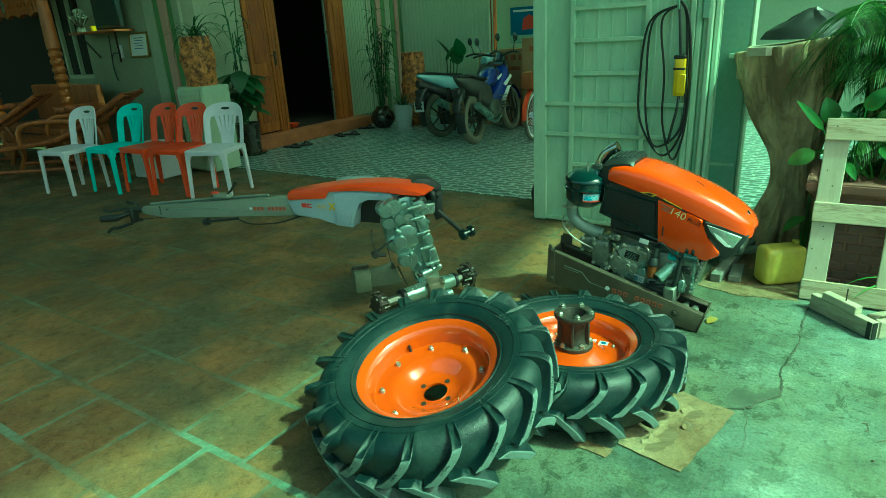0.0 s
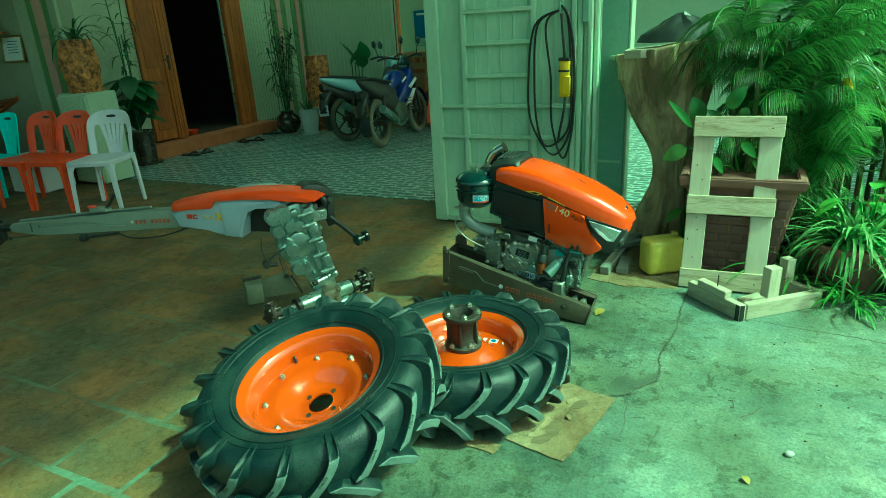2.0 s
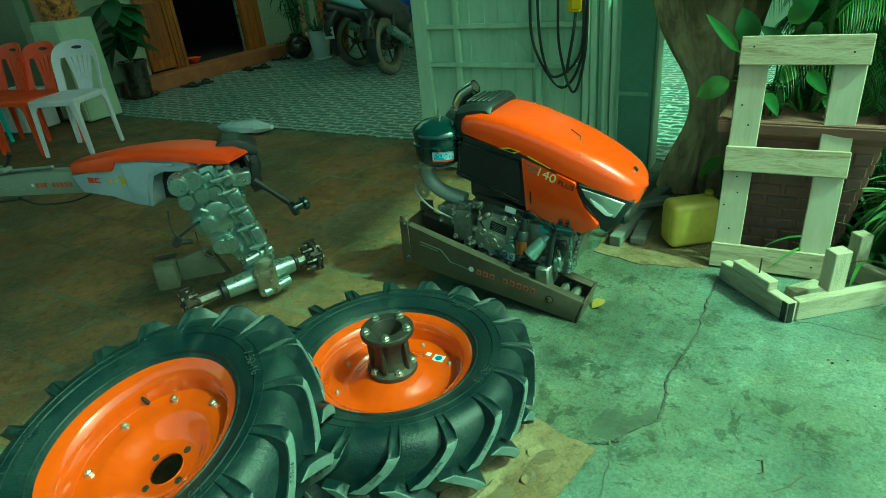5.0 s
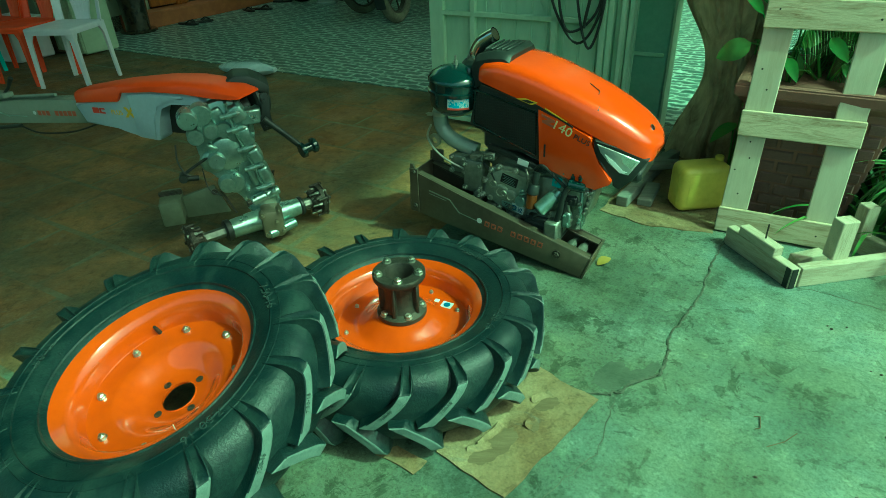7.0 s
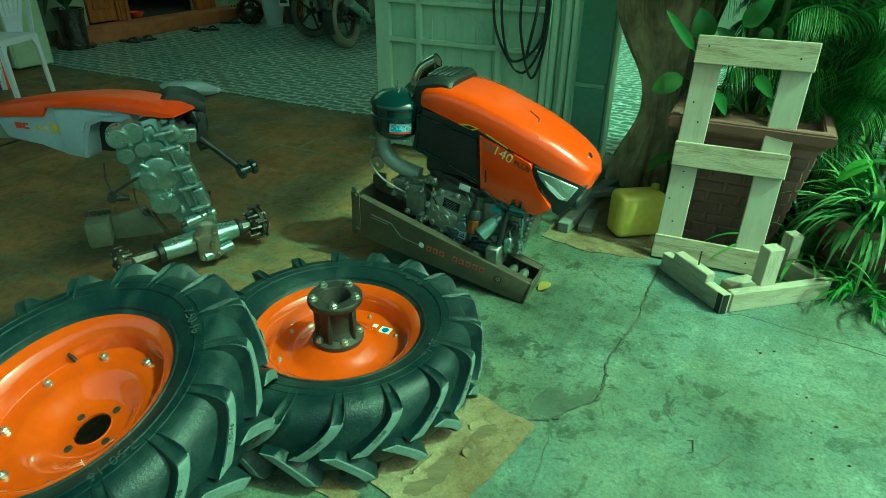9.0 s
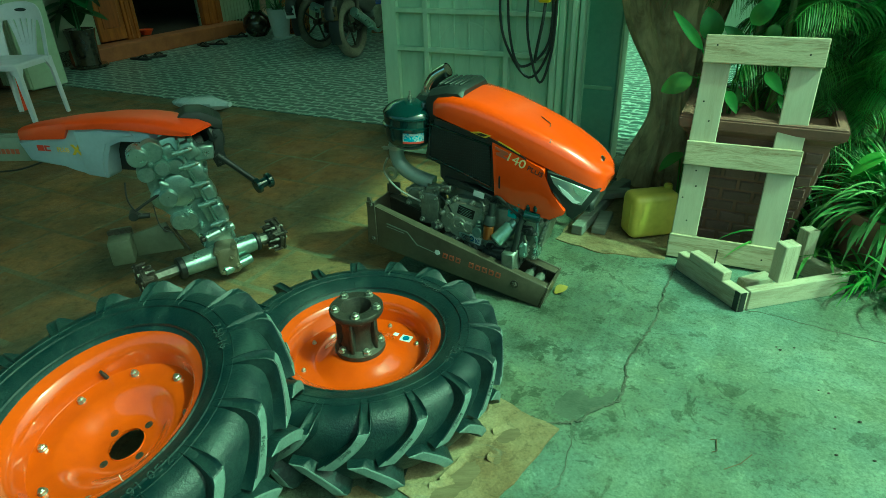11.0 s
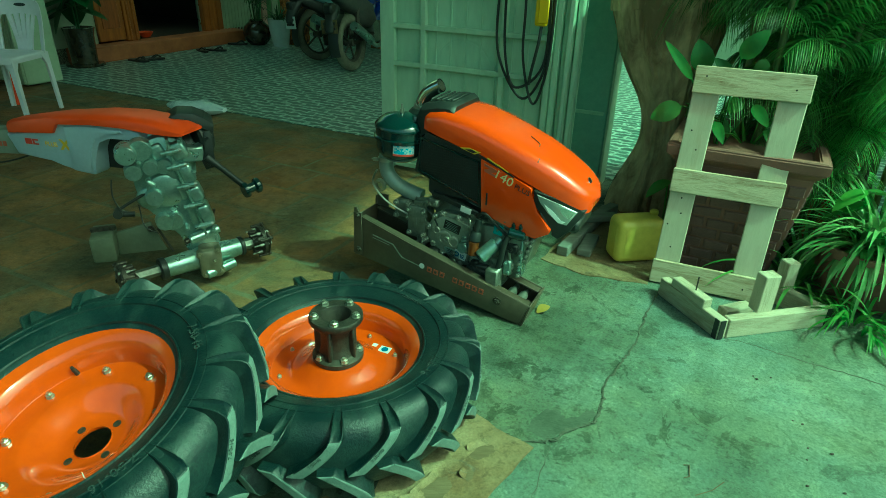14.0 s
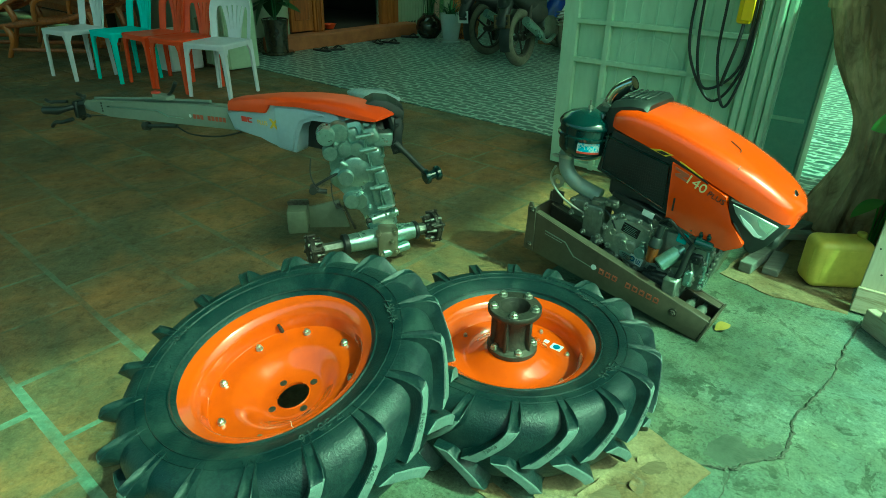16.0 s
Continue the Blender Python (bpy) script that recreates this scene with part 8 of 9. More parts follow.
# ---- porch furniture ----
def lounger(m, label):
    b = thing("wooden_lounger", m, label, "lounger", "wooden loungers")
    for y in (-0.28, 0.28):
        bm = bm_new()
        tube(bm, smooth_path([(-0.85, y, 0.30), (-0.3, y, 0.36), (0.15, y, 0.42), (0.55, y, 0.62), (0.95, y, 0.86)], 4), 0.028, 8)
        part("side_rail", bm, DARK_WOOD, b)
        for x, zt in ((-0.62, 0.33), (0.32, 0.48)):
            bm = bm_new()
            tube(bm, smooth_path([(x, y, zt), (x + 0.05, y, zt * 0.6), (x - 0.04, y, 0.0)], 4), [0.035] * 5 + [0.026] * 4, 8)
            part("leg", bm, DOOR_WOOD, b)
        bm = bm_new()
        rod(bm, (-0.62, y, 0.09), (0.30, y, 0.09), 0.02, seg=8)
        part("stretcher", bm, DARK_WOOD, b)
        bm = bm_new()
        tube(bm, smooth_path([(-0.25, y * 1.1, 0.38), (-0.2, y * 1.1, 0.58), (0.1, y * 1.1, 0.62), (0.45, y * 1.1, 0.60)], 4), 0.025, 8)
        part("arm_rest", bm, DOOR_WOOD, b)
    for k in range(26):
        t = k / 25
        x = -0.82 + 1.74 * t
        z = 0.31 + 0.12 * min(1, max(0, (x + 0.85) / 1.0)) + 0.56 * max(0, x - 0.15) * 0.98
        bm = bm_new()
        box(bm, (0, 0, 0), (0.045, 0.52, 0.014), 0.003, Matrix.Translation((x, 0, z)) @ Matrix.Rotation(-0.5 if x > 0.15 else -0.1, 4, "Y"))
        part("slat", bm, DARK_WOOD, b)
    return b


lounger(pose(-4.95, 6.55, 0, 0, 0, 12), "dark slatted wooden lounger on the porch")
lounger(pose(-6.3, 6.75, 0, 0, 0, 20), "dark slatted wooden lounger with curved arms")
bn = thing("wooden_settee", house(-8.5, 4.15), "heavy dark carved wooden settee against the wall", "settee")
for nm, c, s in (("seat", (0, 0, 0.42), (1.7, 0.6, 0.08)), ("back", (0, 0.28, 0.70), (1.7, 0.08, 0.46)), ("arm_rest", (-0.82, 0, 0.68), (0.1, 0.6, 0.08)), ("arm_rest", (0.82, 0, 0.68), (0.1, 0.6, 0.08)), ("front_rail", (0, -0.27, 0.3), (1.6, 0.05, 0.12))):
    bm = bm_new()
    box(bm, c, s, 0.02, seg=2)
    part(nm, bm, DARK_WOOD, bn)
for x in (-0.8, 0.8):
    for y in (-0.26, 0.26):
        bm = bm_new()
        box(bm, (x, y, 0.2), (0.09, 0.09, 0.4), 0.01)
        part("leg", bm, DARK_WOOD, bn)


def column(m, label):
    bm = bm_new()
    prof = [(0, 0), (0.11, 0), (0.11, 0.10), (0.085, 0.12), (0.09, 0.5), (0.07, 0.55)]
    z = 0.55
    for k in range(9):
        prof += [(0.072, z), (0.098, z + 0.03), (0.098, z + 0.06), (0.072, z + 0.09)]
        z += 0.09
    prof += [(0.10, z + 0.02), (0.085, z + 0.5), (0.075, z + 0.55)]
    z += 0.55
    for k in range(4):
        prof += [(0.072, z), (0.11, z + 0.04), (0.11, z + 0.07), (0.072, z + 0.11)]
        z += 0.11
    prof += [(0.12, z + 0.02), (0.12, 3.2), (0, 3.2)]
    lathe(bm, prof, 24)
    return tagged(part("carved_column", bm, DOOR_WOOD, m=m), label, "column")


column(house(-7.72, 4.05) @ Matrix.Diagonal((0.76, 0.76, 1, 1)), "turned brown wooden porch column with rings")
column(house(-9.3, 3.9) @ Matrix.Diagonal((0.76, 0.76, 1, 1)), "turned brown wooden porch column with rings")

# shelf with trinkets, certificate, socket
sh = thing("wall_shelf", house(-7.62, 4.60, 1.54), "dark wall shelf on a bracket", "shelf")
bm = bm_new()
box(bm, (0, 0, 0), (1.05, 0.26, 0.025), 0.004)
part("board", bm, DARK_WOOD, sh)
bm = bm_new()
rod(bm, (0.45, -0.08, -0.02), (0.10, 0.12, -0.36), 0.012, seg=8)
part("bracket", bm, IRON, sh)
bm = bm_new()
rod(bm, (-0.35, -0.08, -0.02), (-0.35, 0.12, -0.30), 0.012, seg=8)
part("bracket", bm, IRON, sh)
tv = thing("television", house(-7.45, 4.62, 1.553), "small dark television on a shelf", "television")
bm = bm_new()
box(bm, (0, 0.02, 0.22), (0.55, 0.06, 0.40), 0.01)
part("body", bm, BLACK, tv)
bm = bm_new()
box(bm, (0, -0.012, 0.22), (0.50, 0.004, 0.34), 0.002)
part("screen", bm, BLACK_GLOSS, tv)
co = thing("coral_ornament", house(-7.98, 4.56, 1.553), "pale branched coral ornament on a shelf", "ornament")
bm = bm_new()
rnd = random.Random(5)
rod(bm, (0, 0, 0), (0, 0, 0.06), 0.06, 0.05, 14)
for k in range(40):
    a, e = rnd.uniform(0, 6.28), rnd.uniform(0.2, 1.5)
    tube(bm, [(0, 0, 0.05), (0.07 * math.cos(a) * math.cos(e), 0.07 * math.sin(a) * math.cos(e), 0.09 + 0.1 * math.sin(e)), (0.14 * math.cos(a) * math.cos(e), 0.1 * math.sin(a) * math.cos(e), 0.13 + 0.15 * math.sin(e))], [0.012, 0.009, 0.012], 5)
part("branches", bm, mat("grey_coral", (0.16, 0.15, 0.12), (0.08, 0.075, 0.06), 0.85, grain=60, bump=0.4), co)
tr = thing("yellow_cup", house(-7.62, 4.52, 1.553), "small yellow cup on a dark shelf", "cup")
bm = bm_new()
lathe(bm, [(0, 0), (0.03, 0), (0.035, 0.06), (0.03, 0.06), (0, 0.02)], 18)
part("body", bm, YELLOW2, tr)
ce = thing("certificate", house(-7.08, 4.735, 1.365) @ Matrix.Rotation(radians(-6), 4, "X"), "framed paper certificate in a gilt frame on the wall", "certificate")
for c, s in (((-0.185, 0, 0), (0.022, 0.02, 0.29)), ((0.185, 0, 0), (0.022, 0.02, 0.29)), ((0, 0, 0.135), (0.39, 0.02, 0.022)), ((0, 0, -0.135), (0.39, 0.02, 0.022))):
    bm = bm_new()
    box(bm, c, s, 0.004)
    part("frame", bm, mat("gilt", (0.36, 0.26, 0.07), (0.25, 0.17, 0.05), 0.35, metal=0.6) if "gilt" not in bpy.data.materials else bpy.data.materials["gilt"], ce)
bm = bm_new()
box(bm, (0, 0.002, 0), (0.35, 0.006, 0.25))
paper = part("paper", bm, LABEL_W, ce)
bm = bm_new()
for k in range(5):
    box(bm, (0.0, -0.002, 0.08 - 0.03 * k), (0.2 - 0.03 * (k % 2), 0.002, 0.008))
part("print_bar", bm, LABEL_B, paper)
so = thing("wall_socket", house(-7.52, 4.74, 1.30), "white wall socket with a black lead", "socket")
bm = bm_new()
box(bm, (0, 0, 0), (0.09, 0.03, 0.16), 0.006)
part("plate", bm, PLASTIC_W, so)
bm = bm_new()
tube(bm, smooth_path([(0.0, -0.03, -0.02), (-0.10, -0.04, -0.02), (-0.16, -0.04, -0.12), (-0.15, -0.04, -0.30), (-0.13, -0.04, -0.34), (-0.17, -0.04, -0.2), (-0.13, -0.04, 0.1), (-0.12, -0.04, 0.2)], 5), 0.007, 7)
part("lead", bm, BLACK, so)
# things under and behind the chairs
for (x, y), s, mt, lab, nm in (((-3.55, 6.25), (0.45, 0.35, 0.34), PLASTIC_W, "white storage box behind the chairs", "storage_box"), ((-3.15, 6.55), (0.4, 0.35, 0.45), CARDBOARD, "brown cardboard carton behind the chairs", "carton")):
    bx = thing(nm, pose(x, y, 0, 0, 0, -20), lab, "box")
    bm = bm_new()
    box(bm, (0, 0, s[2] / 2), s, 0.012)
    part("body", bm, mt, bx)
    bm = bm_new()
    box(bm, (0, 0, s[2] + 0.008), (s[0] * 1.03, s[1] * 1.03, 0.02), 0.006)
    part("lid", bm, mt, bx)

# sandals on the tiles
for a, b, t in ((-5.73, 5.72, 10), (-5.68, 5.86, 60), (-5.72, 6.62, -20), (-5.62, 6.75, 20), (-5.80, 7.30, 30)):
    sd = thing("sandal", house(a, b, 0.004, t), "dark rubber sandal lying on the tiles", "sandal", "sandals by the door")
    bm = bm_new()
    prism(bm, [(-0.12, -0.03), (-0.04, -0.04), (0.08, -0.045), (0.13, -0.02), (0.13, 0.02), (0.08, 0.045), (-0.04, 0.035), (-0.12, 0.03)], 0, 0.022, None, 0.004)
    part("sole", bm, BLACK, sd)
    bm = bm_new()
    tube(bm, smooth_path([(0.0, -0.04, 0.02), (0.05, -0.02, 0.05), (0.09, 0, 0.03), (0.05, 0.02, 0.05), (0.0, 0.04, 0.02)], 4), 0.008, 6)
    part("strap", bm, BLACK, sd)
bag = thing("plastic_bag", pose(-1.12, 5.48, 0.004, 0, 0, -15), "crumpled clear plastic bag lying on the tiles", "bag")
bm = bm_new()
rings = []
for j in range(9):
    t = j / 8
    ring = []
    for k in range(16):
        a = 2 * math.pi * k / 16
        w = 0.10 * math.sin(math.pi * (0.1 + 0.8 * t)) * (1 + 0.35 * noise.noise(Vector((4 * t, 3 * math.cos(a), 3 * math.sin(a)))))
        ring.append((0.5 * (t - 0.5), w * math.cos(a), max(0.0, 0.045 + 0.55 * w * math.sin(a) * (1 + 0.5 * noise.noise(Vector((9 * t, 2 * math.cos(a), 7)))))))
    rings.append(ring)
loft(bm, rings)
part("film", bm, mat("clear_film", (0.52, 0.62, 0.66), (0.74, 0.80, 0.82), 0.22, bump=0.8, bump_scale=30, trans=0.12), bag)

# small things by the door and the gate
rb = thing("red_bowl", house(-6.30, 6.32, 0.157), "small red plastic bowl on the door sill", "bowl")
bm = bm_new()
lathe(bm, [(0, 0), (0.05, 0), (0.085, 0.055), (0.09, 0.06), (0.08, 0.06), (0.045, 0.010), (0, 0.010)], 24)
part("body", bm, PLASTIC_O, rb)
hl = thing("black_basin", house(-1.60, 4.50), "black rubber basin standing behind the gate", "basin")
bm = bm_new()
lathe(bm, [(0, 0), (0.11, 0), (0.135, 0.03), (0.14, 0.10), (0.125, 0.15), (0.09, 0.165), (0.085, 0.155), (0, 0.12)], 30)
part("body", bm, BLACK, hl)
# carved valance of the porch, with its small oval mirror
va = thing("carved_valance", house(-8.95, 4.30), "carved reddish-brown wooden valance with an oval mirror", "valance")
bm = bm_new()
low = [(0.56 - 0.08 * k, 1.82 - 0.05 * math.sin(math.pi * ((k % 4) / 4)) + 0.03 * (k % 2)) for k in range(15)]
prism(bm, [(-0.56, 2.6), (0.56, 2.6)] + low, -0.03, 0.03, frame3((0, 0, 0), (1, 0, 0), (0, 0, 1)), 0.006)
vb = part("board", bm, DOOR_WOOD, va)
for k in range(6):
    bm = bm_new()
    tube(bm, smooth_path([(-0.5 + 0.18 * k, -0.035, 1.90), (-0.44 + 0.18 * k, -0.035, 1.96), (-0.38 + 0.18 * k, -0.035, 1.90)], 5), 0.012, 8)
    part("scroll", bm, DOOR_WOOD, vb)
bm = bm_new()
lathe(bm, [(0, 0), (0.060, 0.0), (0.060, 0.010), (0, 0.012)], 26, frame3((-0.25, -0.036, 1.93), (1, 0, 0), (0, 0, 1)) @ Matrix.Diagonal((0.75, 1.35, 1, 1)))
part("mirror", bm, CHROME, va, "small oval mirror")

# ---- planter with brick relief ----
pl = thing("planter", house(0.418, 3.79, 0.0), "square terracotta planter with moulded brick pattern", "planter")
bm = bm_new()
def sq(h, z):
    return [(-h, -h, z), (h, -h, z), (h, h, z), (-h, h, z)]
loft(bm, [sq(0.172, 0.0), sq(0.245, 0.475), sq(0.252, 0.478), sq(0.268, 0.500), sq(0.280, 0.505), sq(0.284, 0.545), sq(0.278, 0.552), sq(0.245, 0.552), sq(0.238, 0.52), sq(0.20, 0.515)])
bmesh.ops.bevel(bm, geom=list(bm.edges), offset=0.005, segments=2, affect="EDGES")
part("body", bm, TERRA, pl)
BRICK = mat("brick_relief", (0.19, 0.105, 0.095), (0.14, 0.082, 0.078), 0.75, grain=40, blotch=6, bump=0.3, vary=0.12)
brick_m = None
rows = 9
for side in range(4):
    rot = Matrix.Rotation(math.pi / 2 * side, 4, "Z")
    for r in range(rows):
        z = 0.030 + 0.0495 * r
        half = 0.172 + 0.073 * z / 0.475
        n = 4
        w = 2 * half / 3.6
        for k in range(n):
            x0 = -half + 0.012 + (k - (0.5 if r % 2 else 0.0)) * w
            x1 = min(x0 + w - 0.012, half - 0.012)
            x0 = max(x0, -half + 0.012)
            if x1 - x0 < 0.03:
                continue
            if brick_m is None:
                bm = bm_new()
                loft(bm, [[(-0.5, 0.004, -0.5), (0.5, 0.004, -0.5), (0.5, 0.004, 0.5), (-0.5, 0.004, 0.5)], [(-0.5, -0.002, -0.5), (0.5, -0.002, -0.5), (0.5, -0.002, 0.5), (-0.5, -0.002, 0.5)], [(-0.46, -0.008, -0.40), (0.46, -0.008, -0.40), (0.46, -0.008, 0.40), (-0.46, -0.008, 0.40)]])
                brick_m = part("brick", bm, BRICK, pl, smooth=False)
                o = brick_m
            else:
                o = twin("brick", brick_m, Matrix.Identity(4), pl)
            o.matrix_basis = rot @ Matrix.Translation(((x0 + x1) / 2, -half, z)) @ Matrix.Rotation(math.atan(0.073 / 0.475), 4, "X") @ Matrix.Diagonal((x1 - x0, 1, 0.040, 1))
bm = bm_new()
box(bm, (0, 0, 0.50), (0.47, 0.47, 0.02))
part("soil", bm, SOIL, pl)


# ---- driftwood trunk ----
def trunk_stump():
    bm = bm_new()
    prof = [(0.0, 0.205, 0.03), (0.10, 0.195, 0.035), (0.20, 0.165, 0.04), (0.32, 0.128, 0.045), (0.44, 0.118, 0.040), (0.56, 0.135, 0.025), (0.68, 0.185, 0.0), (0.82, 0.235, -0.02), (0.98, 0.275, -0.035), (1.12, 0.305, -0.045), (1.15, 0.30, -0.045)]
    rings = []
    for z, r, dx in smooth_path(prof, 6):
        ring = []
        for k in range(120):
            a = 2 * math.pi * k / 120
            q = Vector((1.6 * math.cos(a), 1.6 * math.sin(a), 1.3 * z))
            rr = r * (1 + 0.16 * noise.noise(q) + 0.07 * noise.noise(q * 3.1) + 0.05 * noise.noise(Vector((7 * math.cos(a), 7 * math.sin(a), 1.2 * z))) + 0.05 * noise.noise(q * 6) + 0.07 * noise.noise(Vector((9 * math.cos(a) + 2 * z, 9 * math.sin(a), 3.0 * z))) - 0.05 * abs(noise.noise(q * 4.3)))
            if z < 0.2:
                rr *= 1 + 0.25 * max(0, math.cos(3 * a + 1)) * (0.2 - z) / 0.2
            ring.append((dx + rr * math.cos(a), 0.85 * rr * math.sin(a), z + (0.05 * math.cos(a) if z > 1.0 else 0)))
        rings.append(ring)
    loft(bm, rings)
    return bm


st = thing("tree_stump", house(0.0, 4.27, 0.0), "weathered tall tree stump with a flat sawn top", "stump")
part("trunk", trunk_stump(), mat("driftwood", (0.60, 0.49, 0.30), (0.19, 0.145, 0.085), 0.85, grain=11, blotch=5, bump=0.7, bump_scale=26, stretch=(1, 1, 0.4), distort=0.8, spread=(0.38, 0.60)), st)
bm = bm_new()
prism(bm, [(-0.20, -0.18), (-0.10, -0.24), (0.20, -0.20), (0.25, 0.1), (0.0, 0.24), (-0.22, 0.12)], 1.100, 1.145, Matrix.Rotation(radians(-3), 4, "Y"))
part("top_board", bm, PINE, st)
cl = thing("dark_cloth", house(0.02, 4.25, 1.17), "dark crumpled cloth on the stump", "cloth")
bm = bm_new()
rings = []
for j in range(7):
    t = j / 6
    rings.append([((0.22 * (1 - t) + 0.02) * (1 + 0.3 * noise.noise(Vector((math.cos(a), math.sin(a), 3 * t)))) * math.cos(a), (0.16 * (1 - t) + 0.02) * math.sin(a), 0.14 * t ** 0.7 * (1 + 0.3 * noise.noise(Vector((2 * math.cos(a), 2 * math.sin(a), t))))) for a in [2 * math.pi * k / 18 for k in range(18)]])
loft(bm, rings)
part("folds", bm, BLACK, cl)


# ---- garden plants ----
def frond(V, F, base, head, rise, ln, droop, leaflets, lw, ll, stem, rnd, sag=0.16):
    """A palm frond: a bent rib with leaflets on both sides."""
    seg = 14
    pts, el = [], rise
    p = Vector(base)
    for j in range(seg + 1):
        pts.append(p.copy())
        el = rise - droop * (j / seg) ** 1.4
        p = p + Vector((math.cos(head) * math.cos(el), math.sin(head) * math.cos(el), math.sin(el))) * (ln / seg)
    stem.append(pts)
    side = Vector((-math.sin(head), math.cos(head), 0))
    for k in range(leaflets):
        t = 0.14 + 0.86 * k / leaflets
        i = min(seg - 1, int(t * seg))
        q = pts[i].lerp(pts[i + 1], t * seg - i)
        fwd = (pts[i + 1] - pts[i]).normalized()
        L_ = ll * (0.55 + 0.9 * math.sin(math.pi * min(1, 0.15 + 0.8 * t))) * rnd.uniform(0.85, 1.1) * 0.75
        for sgn in (-1, 1):
            d = (fwd * 0.62 + side * sgn * 0.78 + Vector((0, 0, 0.18))).normalized()
            s = len(V)
            up = fwd.cross(d) * sgn
            w = lw * 0.5
            n = 4
            c = q.copy()
            for j in range(n + 1):
                u = j / n
                ww = w * (min(1, 0.4 + 3 * u)) * (1 - u ** 2) + 0.0004
                wv = fwd * ww
                V.append(tuple(c - wv))
                V.append(tuple(c + wv + Vector((0, 0, 0.3 * ww))))
                d = (d + Vector((0, 0, -sag))).normalized()
                c = c + d * (L_ / n)
            for j in range(n):
                a = s + 2 * j
                F.append((a, a + 1, a + 3, a + 2))


def palm(m, label, fronds, ln, seed, mt, base_z=0.3, rise=(0.7, 1.45), leaflets=26, ll=0.26, lw=0.016, trunks=3, trunk_h=0.4, heads=(0, 6.28), name="palm", low=0.3, droop=(1.0, 2.1), sag=0.16):
    rnd = random.Random(seed)
    th = thing(name, m, label, "palm")
    V, F, stems = [], [], []
    bases = []
    for k in range(trunks):
        bm = bm_new()
        a = 2 * math.pi * k / max(1, trunks) + rnd.uniform(-0.5, 0.5)
        r = 0.09 if trunks > 1 else 0.0
        h = trunk_h * rnd.uniform(0.7, 1.2)
        pts = [(r * math.cos(a), r * math.sin(a), 0), (1.2 * r * math.cos(a), 1.2 * r * math.sin(a), (base_z + h) * 0.5), (1.6 * r * math.cos(a), 1.6 * r * math.sin(a), base_z + h)]
        tube(bm, smooth_path(pts, 4), [0.016, 0.016, 0.015, 0.014, 0.013, 0.012, 0.011, 0.010, 0.009], 8)
        part("trunk", bm, mat("palm_trunk", (0.12, 0.16, 0.05), (0.08, 0.09, 0.035), 0.6) if "palm_trunk" not in bpy.data.materials else bpy.data.materials["palm_trunk"], th)
        bases.append(pts[-1])
    for k in range(fronds):
        b = bases[k % len(bases)]
        f = rnd.uniform(low, 1.0)
        frond(V, F, (b[0] * f, b[1] * f, b[2] * f), rnd.uniform(*heads), rnd.uniform(*rise), ln * rnd.uniform(0.75, 1.1), rnd.uniform(*droop), leaflets, lw, ll, stems, rnd, sag)
    bm = bm_new()
    for pts in stems:
        tube(bm, pts, [0.006 - 0.004 * j / 14 for j in range(15)], 5, cap=False)
    part("frond_rib", bm, mt, th)
    leaf_part("crown", (V, F), mt, th)
    return th


palm(house(0.45, 3.92, 0.50), "tall feathery areca palm in the brick planter", 16, 0.80, 31, GREEN_A, 0.05, (0.9, 1.5), 44, 0.20, 0.008, 5, 0.55, (-0.3, 1.2), low=0.2, sag=0.3)
tall = palm(house(0.39, 4.40, 0.0), "tall feathery palm with drooping fronds behind the stump", 8, 0.56, 32, GREEN_A, 1.16, (-0.1, 0.6), 34, 0.44, 0.0075, 3, 0.15, (2.9, 4.5), low=0.92, droop=(0.9, 1.5), sag=0.50)
bm = bm_new()
tube(bm, smooth_path([(0.0, -0.06, 0.0), (-0.01, -0.06, 0.5), (0.0, -0.07, 1.0), (-0.02, -0.06, 1.6)], 4), 0.040, 14)
part("stem", bm, mat("ringed_stem", (0.22, 0.20, 0.10), (0.12, 0.11, 0.055), 0.7, grain=20, blotch=6, bump=0.3, stretch=(1, 1, 5)), tall)
palm(house(0.80, 4.22, 0.0), "dense feathery areca palm in the garden", 70, 0.55, 33, GREEN_A, 0.35, (0.2, 1.4), 36, 0.20, 0.009, 6, 1.0, (0.6, 3.9), low=0.25)
palm(house(1.10, 4.60, 0.0), "dense feathery areca palm in the garden", 50, 0.6, 37, GREEN_C, 0.35, (0.2, 1.4), 36, 0.22, 0.010, 6, 1.1, (-0.2, 3.4), low=0.25)
palm(house(2.3, 5.0, 0.0), "dense feathery areca palm in the garden", 36, 1.1, 34, GREEN_A, 0.5, (0.2, 1.4), 36, 0.30, 0.012, 4, 1.2, low=0.3)
palm(house(0.62, 4.02, 0.0), "fine-leaved bushy palm behind the planter", 100, 0.42, 38, GREEN_A, 0.5, (0.4, 1.5), 28, 0.17, 0.0055, 7, 0.62, (-1.0, 4.3), low=0.35, droop=(1.2, 2.6), sag=0.34)
palm(house(0.76, 3.98, 0.0), "fine-leaved bushy palm beside the planter", 70, 0.34, 39, GREEN_A, 0.4, (0.3, 1.5), 26, 0.18, 0.006, 6, 0.5, (1.3, 5.4), low=0.35, droop=(1.2, 2.6), sag=0.34)
